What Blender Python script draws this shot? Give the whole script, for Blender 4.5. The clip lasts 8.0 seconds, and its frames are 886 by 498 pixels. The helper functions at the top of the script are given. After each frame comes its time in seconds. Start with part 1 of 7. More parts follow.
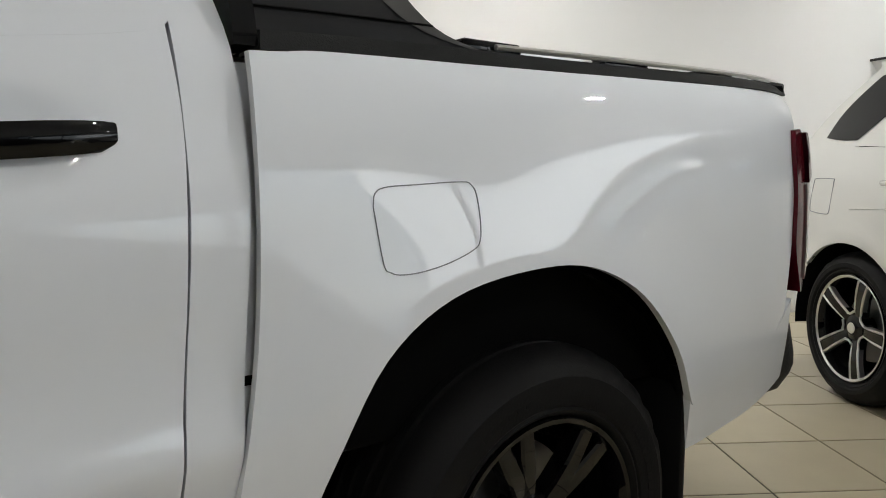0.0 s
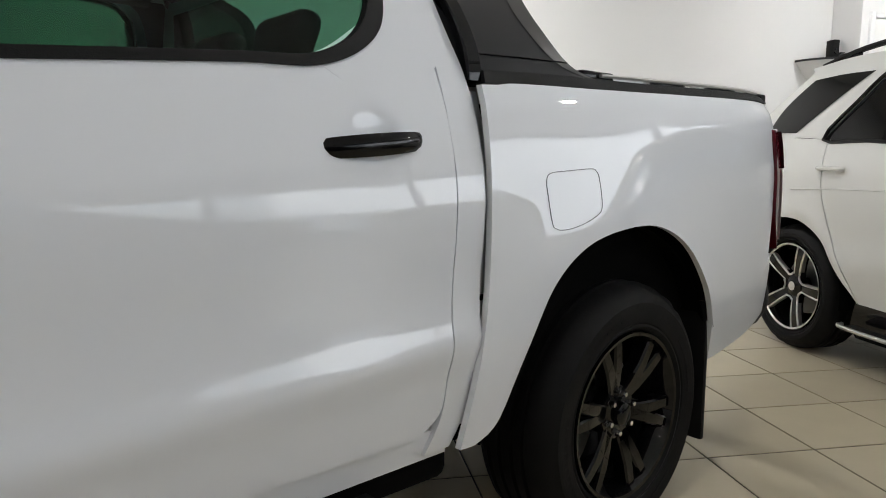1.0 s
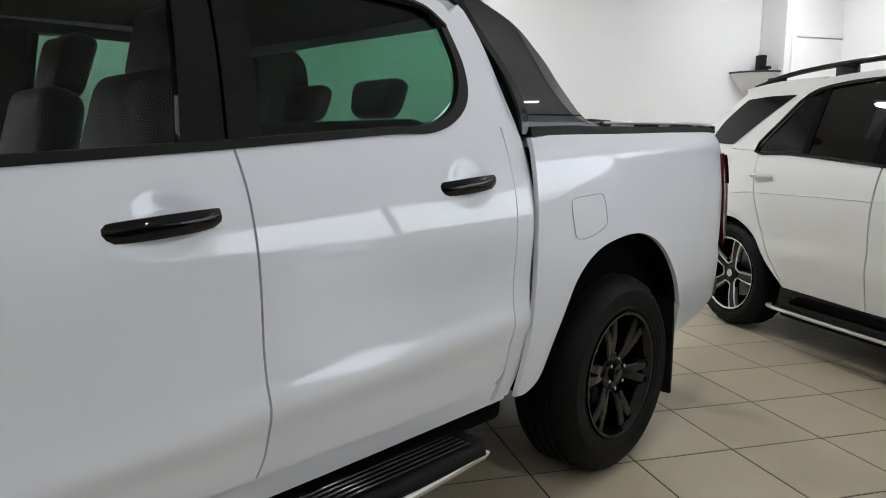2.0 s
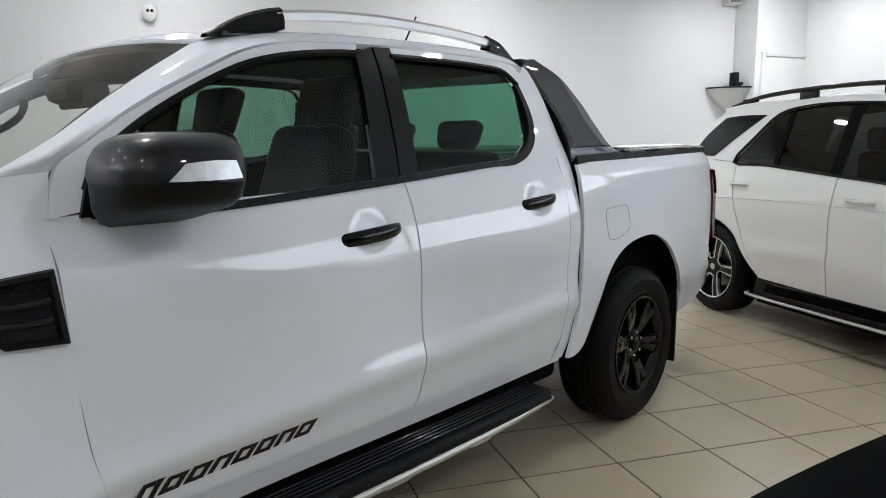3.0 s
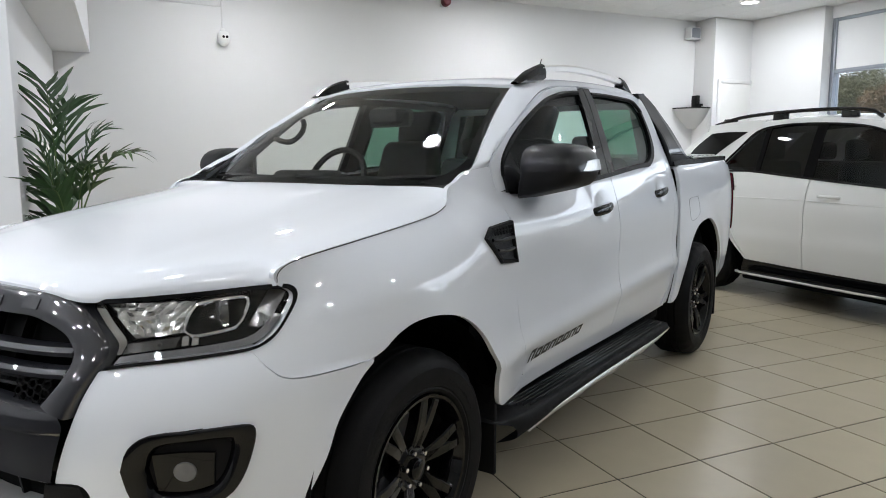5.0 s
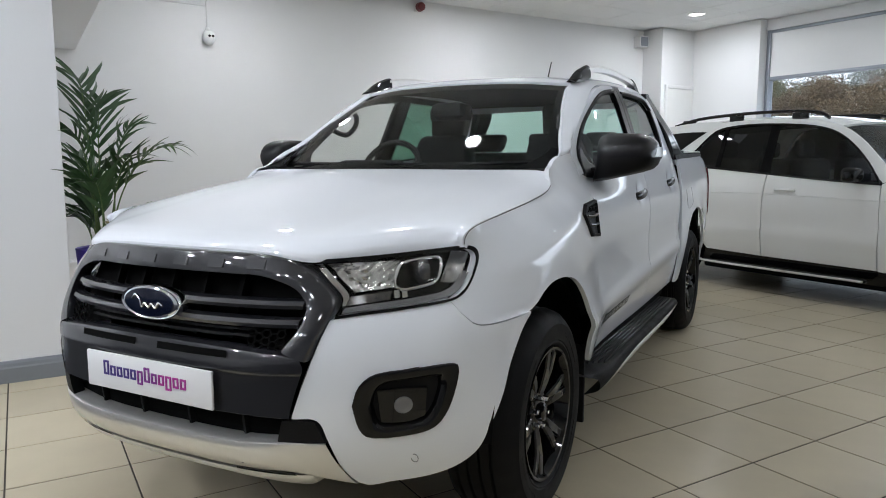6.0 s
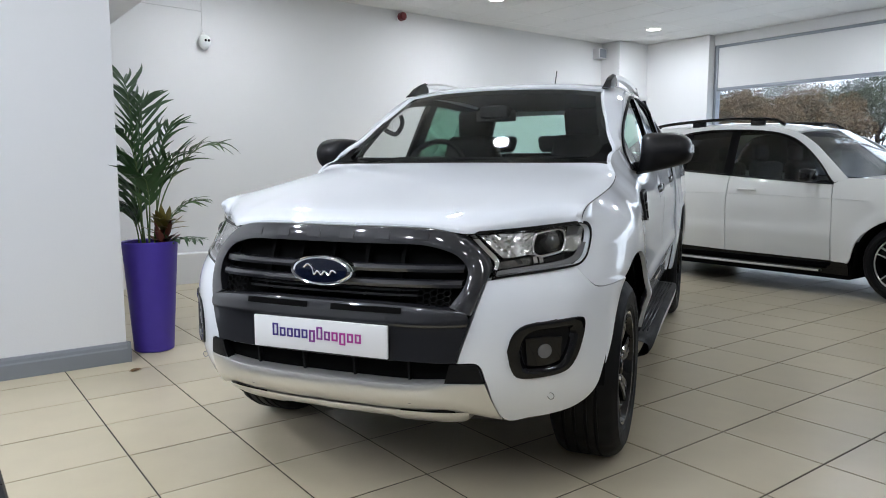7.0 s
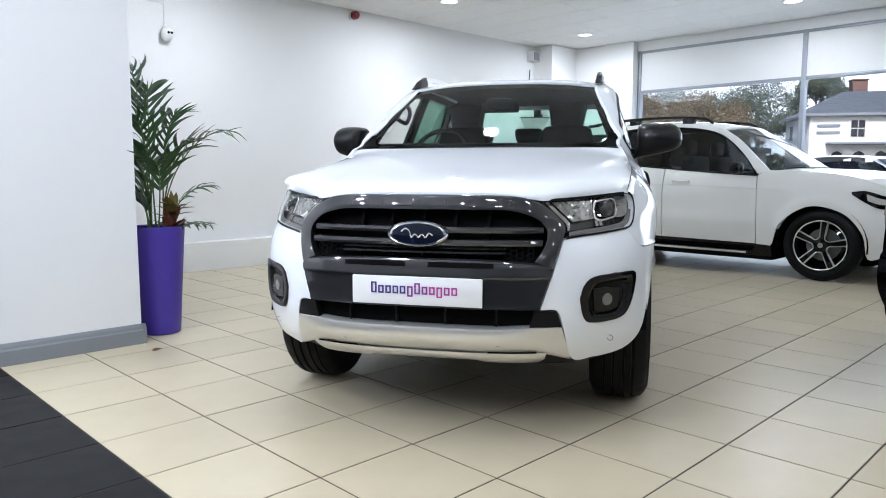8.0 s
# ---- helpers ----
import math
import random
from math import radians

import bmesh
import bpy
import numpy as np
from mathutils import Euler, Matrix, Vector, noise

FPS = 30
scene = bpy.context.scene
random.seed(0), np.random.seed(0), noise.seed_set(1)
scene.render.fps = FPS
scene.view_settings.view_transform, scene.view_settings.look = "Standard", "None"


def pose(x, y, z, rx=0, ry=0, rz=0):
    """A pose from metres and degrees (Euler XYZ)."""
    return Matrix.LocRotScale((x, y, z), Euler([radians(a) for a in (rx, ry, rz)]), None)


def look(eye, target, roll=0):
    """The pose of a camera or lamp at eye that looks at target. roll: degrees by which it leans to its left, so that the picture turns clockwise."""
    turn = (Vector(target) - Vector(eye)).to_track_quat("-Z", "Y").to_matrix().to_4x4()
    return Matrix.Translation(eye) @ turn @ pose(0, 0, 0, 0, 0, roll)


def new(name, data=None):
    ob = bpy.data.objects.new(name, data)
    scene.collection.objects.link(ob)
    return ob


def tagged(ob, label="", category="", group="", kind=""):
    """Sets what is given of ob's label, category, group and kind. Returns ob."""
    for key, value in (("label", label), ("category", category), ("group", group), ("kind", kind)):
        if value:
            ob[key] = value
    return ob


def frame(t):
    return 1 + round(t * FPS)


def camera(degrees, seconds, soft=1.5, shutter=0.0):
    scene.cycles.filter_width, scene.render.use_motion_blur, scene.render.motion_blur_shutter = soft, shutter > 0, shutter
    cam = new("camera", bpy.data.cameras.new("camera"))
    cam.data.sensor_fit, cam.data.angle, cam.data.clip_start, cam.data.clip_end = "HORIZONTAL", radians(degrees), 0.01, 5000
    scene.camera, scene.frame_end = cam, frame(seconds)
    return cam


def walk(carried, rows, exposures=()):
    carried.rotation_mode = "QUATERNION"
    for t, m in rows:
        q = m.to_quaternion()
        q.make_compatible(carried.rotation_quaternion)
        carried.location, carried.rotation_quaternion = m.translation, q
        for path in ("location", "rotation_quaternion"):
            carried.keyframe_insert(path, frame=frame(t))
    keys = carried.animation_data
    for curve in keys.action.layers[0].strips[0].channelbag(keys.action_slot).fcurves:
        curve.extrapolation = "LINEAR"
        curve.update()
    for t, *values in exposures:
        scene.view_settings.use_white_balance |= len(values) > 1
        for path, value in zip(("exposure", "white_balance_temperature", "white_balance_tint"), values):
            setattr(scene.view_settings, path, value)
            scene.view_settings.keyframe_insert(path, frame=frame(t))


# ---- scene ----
import functools

cam = camera(64.5, 8.0, soft=0.95)
PATH = [
    (0, (2.283, -1.843, 1.101), (3.426, -0.215, 0.888), 0.1),
    (0.5, (1.955, -1.882, 1.097), (3.172, -0.312, 0.859), 0.2),
    (1, (1.543, -1.986, 1.113), (2.848, -0.491, 0.857), 0.1),
    (1.5, (1.205, -2.079, 1.18), (2.583, -0.657, 0.9), 0.3),
    (3, (0.073, -2.398, 1.353), (1.548, -1.079, 1.063), -0.2),
    (3.5, (-0.394, -2.446, 1.374), (1.106, -1.154, 1.092), -0.2),
    (4, (-0.839, -2.437, 1.369), (0.704, -1.193, 1.1), -0.2),
    (4.5, (-1.254, -2.303, 1.359), (0.331, -1.111, 1.096), -0.1),
    (6, (-2.274, -1.682, 1.261), (-0.519, -0.754, 1.017), -0.1),
    (6.5, (-2.582, -1.47, 1.237), (-0.771, -0.655, 1.001), 0.0),
    (7, (-2.919, -1.258, 1.196), (-1.077, -0.511, 0.974), -0.0),
    (7.5, (-3.221, -0.995, 1.13), (-1.335, -0.366, 0.912), 0.1),
    (8, (-3.496, -0.751, 1.098), (-1.568, -0.267, 0.881), 0.1),
]
walk(cam, [(t, look(eye, target, roll)) for t, eye, target, roll in PATH],
     [(0, -0.08, 6960, 12), (1.5, 0.0, 6700, 14), (3.5, 0.07, 6380, 14), (4.5, 0.15, 6380, 13), (6, -0.17, 6240, 13), (6.5, -0.17, 6200, 13), (8, 0.33, 5960, 13)])

# ---- world, sun, lamps, exposure ----
ROOM = -31.05          # degrees: the room's long axis against the truck's
CEIL = 3.21
U = Vector((math.cos(radians(ROOM)), math.sin(radians(ROOM)), 0))
V = Vector((-U.y, U.x, 0))


def uv(u, v, z=0.0):
    return U * u + V * v + Vector((0, 0, z))


world = bpy.data.worlds.new("world")
scene.world = world
world.use_nodes = True
wn = world.node_tree.nodes
sky = wn.new("ShaderNodeTexSky")
sky.sky_type = "NISHITA"
sky.sun_disc = False
sky.sun_elevation, sky.sun_rotation = radians(43), radians(276.3)
sky.dust_density = 3.0
world.node_tree.links.new(sky.outputs[0], wn["Background"].inputs[0])
wn["Background"].inputs[1].default_value = 0.15
sun = new("sun", bpy.data.lights.new("sun", "SUN"))
sun.data.energy, sun.data.angle, sun.data.color = 4.0, radians(15), (1, 0.97, 0.93)
sun.matrix_world = look((-36, 4, 34), (0, 0, 0))

LAMP_W, FRONT_W, DAY_W = 28.0, 17.5, 20.0
# downlights: a wide grid at the back of the room, a closer one over the entrance side
LAMPS = [(0.81, 0.85, LAMP_W * 0.6), (0.81, 3.87, LAMP_W), (6.75, 0.85, LAMP_W), (6.75, 3.87, LAMP_W)]
LAMPS += [(3.78, 0.85, LAMP_W * 0.5), (3.78, 3.87, LAMP_W * 1.2), (0.81, -2.15, LAMP_W * 0.2), (3.78, -2.15, LAMP_W * 0.8)]
LAMPS += [(2.3, -3.65, LAMP_W * 0.38), (0.81, -3.65, LAMP_W * 0.15), (2.3, -5.15, LAMP_W * 0.6)]
LAMPS += [(u, v, FRONT_W * {-0.68: 0.1 if v < -1 else 0.3, -2.17: 0.25 if v < -1 else 0.8}.get(u, 0.6 if v < -3 else 1.5 if v < -1 else 2.1)) for u in (-0.68, -2.17, -3.66, -5.15) for v in (-3.65, -2.15, -0.65, 0.85)]
for u, v, w in LAMPS:
    d = bpy.data.lights.new("downlight_lamp", "AREA")
    d.shape, d.size, d.energy, d.color = "DISK", 0.16, w, (0.94, 0.98, 1.0)
    lamp = new("downlight_lamp", d)
    lamp.matrix_world = Matrix.Translation(uv(u, v, CEIL - 0.03))

# ---- materials ----
def material(name, color, rough=0.5, metal=0.0, coat=0.0, coat_rough=0.03, vary=0.0, scale=8.0, bump=0.0, bump_scale=60.0, spec=0.5, rand=0.0, coat_ior=1.5):
    """A principled material with noise in its colour and roughness, and a fine bump."""
    m = bpy.data.materials.new(name)
    m.use_nodes = True
    n, l = m.node_tree.nodes, m.node_tree.links
    b = n["Principled BSDF"]
    b.inputs["Base Color"].default_value = (*color, 1)
    b.inputs["Roughness"].default_value = rough
    b.inputs["Metallic"].default_value = metal
    b.inputs["Coat Weight"].default_value = coat
    b.inputs["Coat Roughness"].default_value = coat_rough
    b.inputs["Coat IOR"].default_value = coat_ior
    b.inputs["Specular IOR Level"].default_value = spec
    tc = n.new("ShaderNodeTexCoord")
    if vary or rand:
        no = n.new("ShaderNodeTexNoise")
        no.inputs["Scale"].default_value = scale
        no.inputs["Detail"].default_value = 5
        l.new(tc.outputs["Object"], no.inputs["Vector"])
        mr = n.new("ShaderNodeMapRange")
        mr.inputs["To Min"].default_value, mr.inputs["To Max"].default_value = 1 - vary, 1 + vary
        l.new(no.outputs["Fac"], mr.inputs["Value"])
        fac = mr.outputs["Result"]
        if rand:
            oi = n.new("ShaderNodeObjectInfo")
            r2 = n.new("ShaderNodeMapRange")
            r2.inputs["To Min"].default_value, r2.inputs["To Max"].default_value = 1 - rand, 1 + rand
            l.new(oi.outputs["Random"], r2.inputs["Value"])
            mu = n.new("ShaderNodeMath")
            mu.operation = "MULTIPLY"
            l.new(fac, mu.inputs[0]), l.new(r2.outputs["Result"], mu.inputs[1])
            fac = mu.outputs[0]
        mx = n.new("ShaderNodeMix")
        mx.data_type, mx.blend_type = "RGBA", "MULTIPLY"
        mx.inputs["Factor"].default_value = 1
        mx.inputs["A"].default_value = (*color, 1)
        l.new(fac, mx.inputs["B"])
        l.new(mx.outputs["Result"], b.inputs["Base Color"])
        rr = n.new("ShaderNodeMapRange")
        rr.inputs["To Min"].default_value, rr.inputs["To Max"].default_value = rough * (1 - vary), min(1, rough * (1 + vary))
        l.new(no.outputs["Fac"], rr.inputs["Value"])
        l.new(rr.outputs["Result"], b.inputs["Roughness"])
    if bump:
        nb = n.new("ShaderNodeTexNoise")
        nb.inputs["Scale"].default_value = bump_scale
        nb.inputs["Detail"].default_value = 3
        l.new(tc.outputs["Object"], nb.inputs["Vector"])
        bp = n.new("ShaderNodeBump")
        bp.inputs["Strength"].default_value, bp.inputs["Distance"].default_value = bump, 0.004
        l.new(nb.outputs["Fac"], bp.inputs["Height"])
        l.new(bp.outputs["Normal"], b.inputs["Normal"])
    return m


def glass(name, tint, gloss=1.0):
    """Sheet glass: tinted see-through with a mirror sheen that grows at grazing angles, alike from both sides."""
    m = bpy.data.materials.new(name)
    m.use_nodes = True
    n, l = m.node_tree.nodes, m.node_tree.links
    n.remove(n["Principled BSDF"])
    tr, gl, mx, lw = n.new("ShaderNodeBsdfTransparent"), n.new("ShaderNodeBsdfGlossy"), n.new("ShaderNodeMixShader"), n.new("ShaderNodeLayerWeight")
    tr.inputs["Color"].default_value = (*tint, 1)
    gl.inputs["Roughness"].default_value = 0.01
    gl.inputs["Color"].default_value = (gloss, gloss, gloss, 1)
    lw.inputs["Blend"].default_value = 0.5
    pw, ma = n.new("ShaderNodeMath"), n.new("ShaderNodeMath")
    pw.operation, ma.operation = "POWER", "MULTIPLY_ADD"
    pw.inputs[1].default_value = 5.0
    ma.inputs[1].default_value, ma.inputs[2].default_value = 0.9, 0.036
    l.new(lw.outputs["Facing"], pw.inputs[0]), l.new(pw.outputs[0], ma.inputs[0]), l.new(ma.outputs[0], mx.inputs[0])
    l.new(tr.outputs[0], mx.inputs[1]), l.new(gl.outputs[0], mx.inputs[2])
    l.new(mx.outputs[0], n["Material Output"].inputs["Surface"])
    return m


def glow(name, color, strength):
    m = bpy.data.materials.new(name)
    m.use_nodes = True
    b = m.node_tree.nodes["Principled BSDF"]
    b.inputs["Base Color"].default_value = (*color, 1)
    b.inputs["Emission Color"].default_value = (*color, 1)
    b.inputs["Emission Strength"].default_value = strength
    return m


WHITE_PAINT = material("white_car_paint", (0.835, 0.865, 0.915), 0.55, coat=1.0, coat_rough=0.012, vary=0.012, scale=3, spec=0.1, coat_ior=1.72)
SUV_PAINT = material("suv_white_paint", (0.73, 0.735, 0.715), 0.55, coat=1.0, coat_rough=0.012, vary=0.012, scale=3, spec=0.1, coat_ior=1.72)
BLACK_PAINT = material("black_car_paint", (0.0012, 0.0012, 0.0016), 0.4, coat=0.32, coat_rough=0.01, spec=0.0, vary=0.1, scale=3)
DARK_GREY = material("dark_grey_gloss", (0.006, 0.0058, 0.0075), 0.45, metal=0.1, coat=0.6, coat_rough=0.012, vary=0.12, scale=5, spec=0.15)
RING_GREY = material("gloss_dark_grey", (0.014, 0.0145, 0.018), 0.4, metal=0.2, coat=1.0, coat_rough=0.03, vary=0.12, scale=6, spec=0.3, coat_ior=1.7)
GLOSS_BLACK = material("gloss_black", (0.003, 0.003, 0.0035), 0.3, coat=0.7, coat_rough=0.02, vary=0.1, scale=5, spec=0.03)
MATT_BLACK = material("matt_black_plastic", (0.0075, 0.0075, 0.008), 0.48, vary=0.2, scale=20, bump=0.25, bump_scale=350, spec=0.14)
DEEP_BLACK = material("underbody_black", (0.004, 0.004, 0.004), 0.9, vary=0.3, scale=12, spec=0.05)
RUBBER = material("tyre_rubber", (0.006, 0.006, 0.0064), 0.6, vary=0.3, scale=14, bump=0.2, bump_scale=180, spec=0.16)
RIM_BLACK = material("rim_gloss_black", (0.0025, 0.0025, 0.003), 0.28, coat=0.8, coat_rough=0.02, vary=0.15, scale=9, spec=0.04)
SILVER = material("silver_paint", (0.70, 0.69, 0.665), 0.30, metal=0.7, vary=0.06, scale=14)
CHROME = material("chrome", (0.85, 0.86, 0.88), 0.08, metal=1.0, vary=0.05, scale=9)
DISC_STEEL = material("brake_disc_steel", (0.20, 0.20, 0.20), 0.4, metal=0.9, vary=0.15, scale=30)
ALU = material("machined_alloy", (0.62, 0.62, 0.60), 0.28, metal=0.9, vary=0.05, scale=30)
SEAT = material("black_leather", (0.007, 0.007, 0.0075), 0.5, spec=0.2, vary=0.25, scale=9)
TRIM = material("interior_plastic", (0.010, 0.010, 0.0105), 0.55, spec=0.15, vary=0.2, scale=16)
HEADLINER = material("headliner_cloth", (0.012, 0.012, 0.012), 0.9, spec=0.1, vary=0.1, scale=40)
SMOKE_EDGE = material("smoked_edge", (0.035, 0.034, 0.033), 0.35, coat=0.5, vary=0.1, scale=6)
GLASS_CLEAR = glass("windscreen_glass", (0.93, 0.95, 0.93))
GLASS_REAR = glass("rear_window_glass", (0.58, 0.86, 0.76))
GLASS_SIDE = glass("side_glass", (0.90, 0.93, 0.91))
GLASS_GREEN = glass("privacy_glass", (0.13, 0.29, 0.21))
GLASS_SMOKE = glass("smoked_glass", (0.34, 0.36, 0.38))
GLASS_DARK = glass("dark_privacy_glass", (0.022, 0.024, 0.027))
LENS = glass("lamp_lens", (0.93, 0.93, 0.93))
RED_LENS = material("red_lens", (0.075, 0.002, 0.007), 0.25, spec=0.2, coat=0.4, vary=0.1, scale=12)
RED_DARK = material("dark_red_lens", (0.02, 0.0015, 0.004), 0.25, spec=0.2, coat=0.4, vary=0.1, scale=12)
CLEAR_LENS = material("clear_reflector", (0.66, 0.66, 0.65), 0.34, metal=0.85, coat=0.4, vary=0.25, scale=60)
REFLECTOR = material("lamp_reflector", (0.55, 0.55, 0.53), 0.20, metal=0.85, coat=0.3, vary=0.45, scale=45)
FOG_GLASS = material("fog_lamp_glass", (0.10, 0.10, 0.098), 0.12, metal=0.6, coat=0.8, vary=0.3, scale=70)
PLATE = material("plate_white", (0.82, 0.82, 0.83), 0.3, coat=0.3, vary=0.015, scale=6)
INK_BLUE = material("plate_ink_indigo", (0.06, 0.035, 0.22), 0.4, vary=0.05)
INK_PINK = material("plate_ink_magenta", (0.42, 0.04, 0.30), 0.4, vary=0.05)
INK_MID = material("plate_ink_purple", (0.22, 0.04, 0.26), 0.4, vary=0.05)
BADGE_BLUE = material("badge_blue", (0.003, 0.006, 0.020), 0.2, spec=0.2, coat=0.6, vary=0.1)
LAMP_SMOKE = material("lamp_light_guide", (0.15, 0.15, 0.155), 0.3, metal=0.2, coat=0.5, vary=0.15, scale=40)
WALL = material("white_wall_paint", (0.73, 0.73, 0.725), 0.6, vary=0.02, scale=1.3, bump=0.08, bump_scale=90)
PIER = material("pier_wall_paint", (0.74, 0.745, 0.755), 0.6, vary=0.025, scale=1.1, bump=0.08, bump_scale=90)
# for the unseen walls: grey set to dim glass reflections and bounced light
WALL_UNSEEN = material("grey_wall_paint", (0.56, 0.56, 0.565), 0.6, vary=0.04, scale=1.2, bump=0.08, bump_scale=90)
CEILING = material("ceiling_tile", (0.74, 0.74, 0.73), 0.85, vary=0.05, scale=60, bump=0.25, bump_scale=160)
SKIRT = material("grey_skirting_paint", (0.20, 0.215, 0.24), 0.4, vary=0.05, scale=5)
FRAME = material("grey_window_frame", (0.30, 0.325, 0.36), 0.4, metal=0.2, vary=0.05, scale=6)
BLIND = material("white_blind_panel", (0.78, 0.78, 0.77), 0.7, vary=0.02, scale=2)
TILE = material("cream_floor_tile", (0.500, 0.440, 0.318), 0.30, vary=0.08, scale=5.5, rand=0.05, spec=0.18)
TILE_BLACK = material("black_floor_tile", (0.007, 0.0075, 0.009), 0.4, vary=0.3, scale=7, rand=0.1, spec=0.1)
GROUT = material("dark_grout", (0.045, 0.036, 0.026), 0.9, vary=0.25, scale=30)
POT = material("purple_pot", (0.060, 0.035, 0.32), 0.45, vary=0.10, scale=14, bump=0.12, bump_scale=120)
LEAF = material("palm_leaf", (0.030, 0.075, 0.022), 0.42, vary=0.35, scale=25, rand=0.3)
LEAF_LIGHT = material("palm_leaf_light", (0.060, 0.115, 0.035), 0.42, vary=0.35, scale=25, rand=0.3)
CROTON = material("croton_leaf", (0.16, 0.13, 0.03), 0.4, vary=0.5, scale=35)
CROTON_RED = material("croton_leaf_red", (0.12, 0.035, 0.02), 0.4, vary=0.5, scale=35)
STEM = material("palm_stem", (0.075, 0.13, 0.035), 0.5, vary=0.3, scale=30)
SOIL = material("potting_soil", (0.02, 0.014, 0.010), 0.95, vary=0.4, scale=60)
PLASTIC_WHITE = material("white_plastic", (0.74, 0.74, 0.72), 0.4, vary=0.03)
ALARM_RED = material("alarm_red", (0.15, 0.008, 0.010), 0.35, vary=0.08)
SHELF_BLACK = material("shelf_black", (0.012, 0.012, 0.013), 0.4, vary=0.15)
SHELF_WHITE = material("shelf_bracket_white", (0.66, 0.66, 0.65), 0.5, vary=0.03)
DEADLEAF = material("dry_leaf", (0.14, 0.075, 0.025), 0.7, vary=0.4, scale=60)
GLASS_WIN = glass("shop_window_glass", (0.92, 0.95, 0.97))
ASPHALT = material("asphalt", (0.055, 0.055, 0.058), 0.85, vary=0.25, scale=0.6, bump=0.3, bump_scale=40)
RENDER = material("cream_render", (0.80, 0.78, 0.73), 0.85, vary=0.06, scale=1.2)
SLATE = material("slate_roof", (0.10, 0.11, 0.13), 0.6, vary=0.25, scale=3)
BRICK = material("chimney_brick", (0.15, 0.08, 0.062), 0.85, vary=0.3, scale=6)
SASH = material("white_sash", (0.66, 0.66, 0.66), 0.5, vary=0.04)
BARK = material("bark", (0.06, 0.045, 0.035), 0.9, vary=0.3, scale=6)
TREE_RUST = material("rust_foliage", (0.13, 0.092, 0.045), 0.8, vary=0.4, scale=0.9)
TREE_OLIVE = material("olive_foliage", (0.10, 0.105, 0.05), 0.8, vary=0.4, scale=0.9)
TREE_DARK = material("dark_foliage", (0.075, 0.095, 0.065), 0.8, vary=0.4, scale=0.9)
BLUE_CAR = material("pale_blue_paint", (0.25, 0.36, 0.48), 0.3, coat=1.0, vary=0.03)
CLOUD = glow("overcast_cloud", (0.90, 0.95, 1.0), 0.95)
LAMP_GLOW = glow("downlight_lens", (1.0, 0.97, 0.92), 9.0)


# ---- building helpers ----
def link(name, me, mat, parent=None, label=""):
    ob = new(name, me)
    if mat and not me.materials:
        me.materials.append(mat)
    ob.parent = parent
    return tagged(ob, label)


def part(name, bm, mat, parent=None, label="", smooth=True):
    me = bpy.data.meshes.new(name)
    bm.normal_update()
    bm.to_mesh(me)
    bm.free()
    for p in me.polygons:
        p.use_smooth = smooth
    if smooth:
        me.set_sharp_from_angle(angle=radians(38))
    return link(name, me, mat, parent, label)


def thing(name, label, category, m=None, group="", kind=""):
    ob = new(name)
    ob.empty_display_size = 0.2
    if m is not None:
        ob.matrix_world = m
    return tagged(ob, label, category, group, kind)


def bm_new():
    return bmesh.new()


def cat(pts, n):
    """Points along a Catmull-Rom curve through pts, n to a stretch."""
    pts = [np.array(p, float) for p in pts]
    if n <= 1 or len(pts) < 3:
        n = max(n, 1)
        return [pts[i] + (pts[i + 1] - pts[i]) * k / n for i in range(len(pts) - 1) for k in range(n)] + [pts[-1]]
    out = []
    P = [2 * pts[0] - pts[1]] + pts + [2 * pts[-1] - pts[-2]]
    for i in range(1, len(P) - 2):
        a, b, c, d = P[i - 1:i + 3]
        for k in range(n):
            t = k / n
            out.append(0.5 * (2 * b + (c - a) * t + (2 * a - 5 * b + 4 * c - d) * t * t + (3 * b - a - 3 * c + d) * t ** 3))
    return out + [pts[-1]]


def loft(curves, nu, nv, fn=None, bm=None, side=1, inward=None, flange=0.02, closed=False):
    """A surface through curves of control points. side -1 mirrors it in y; inward turns its rim in by flange."""
    bm = bm or bm_new()
    rows = [cat(c, nu) for c in curves]
    cols = [cat([r[i] for r in rows], nv) for i in range(len(rows[0]))]
    pts = []
    for c in cols:
        col = []
        for p in c:
            q = fn(*p) if fn else p
            col.append(bm.verts.new((q[0], q[1] * side, q[2])))
        pts.append(col)
    n, m = len(pts), len(pts[0])
    def quad(a, b, c, d):
        f = (a, b, c, d) if side > 0 else (d, c, b, a)
        try:
            bm.faces.new(f)
        except ValueError:
            pass
    for i in range(n if closed else n - 1):
        for j in range(m - 1):
            k = (i + 1) % n
            quad(pts[i][j], pts[k][j], pts[k][j + 1], pts[i][j + 1])
    if inward is not None:
        ring = [pts[i][0] for i in range(n)] + [pts[-1][j] for j in range(1, m)] + [pts[i][-1] for i in range(n - 2, -1, -1)] + [pts[0][j] for j in range(m - 2, 0, -1)]
        d = Vector(inward)
        d.y *= side
        mid = [bm.verts.new(v.co + d * 0.004) for v in ring]
        low = [bm.verts.new(v.co + d * flange) for v in ring]
        for k in range(len(ring)):
            q = (k + 1) % len(ring)
            quad(ring[q], ring[k], mid[k], mid[q])
            quad(mid[q], mid[k], low[k], low[q])
    return bm


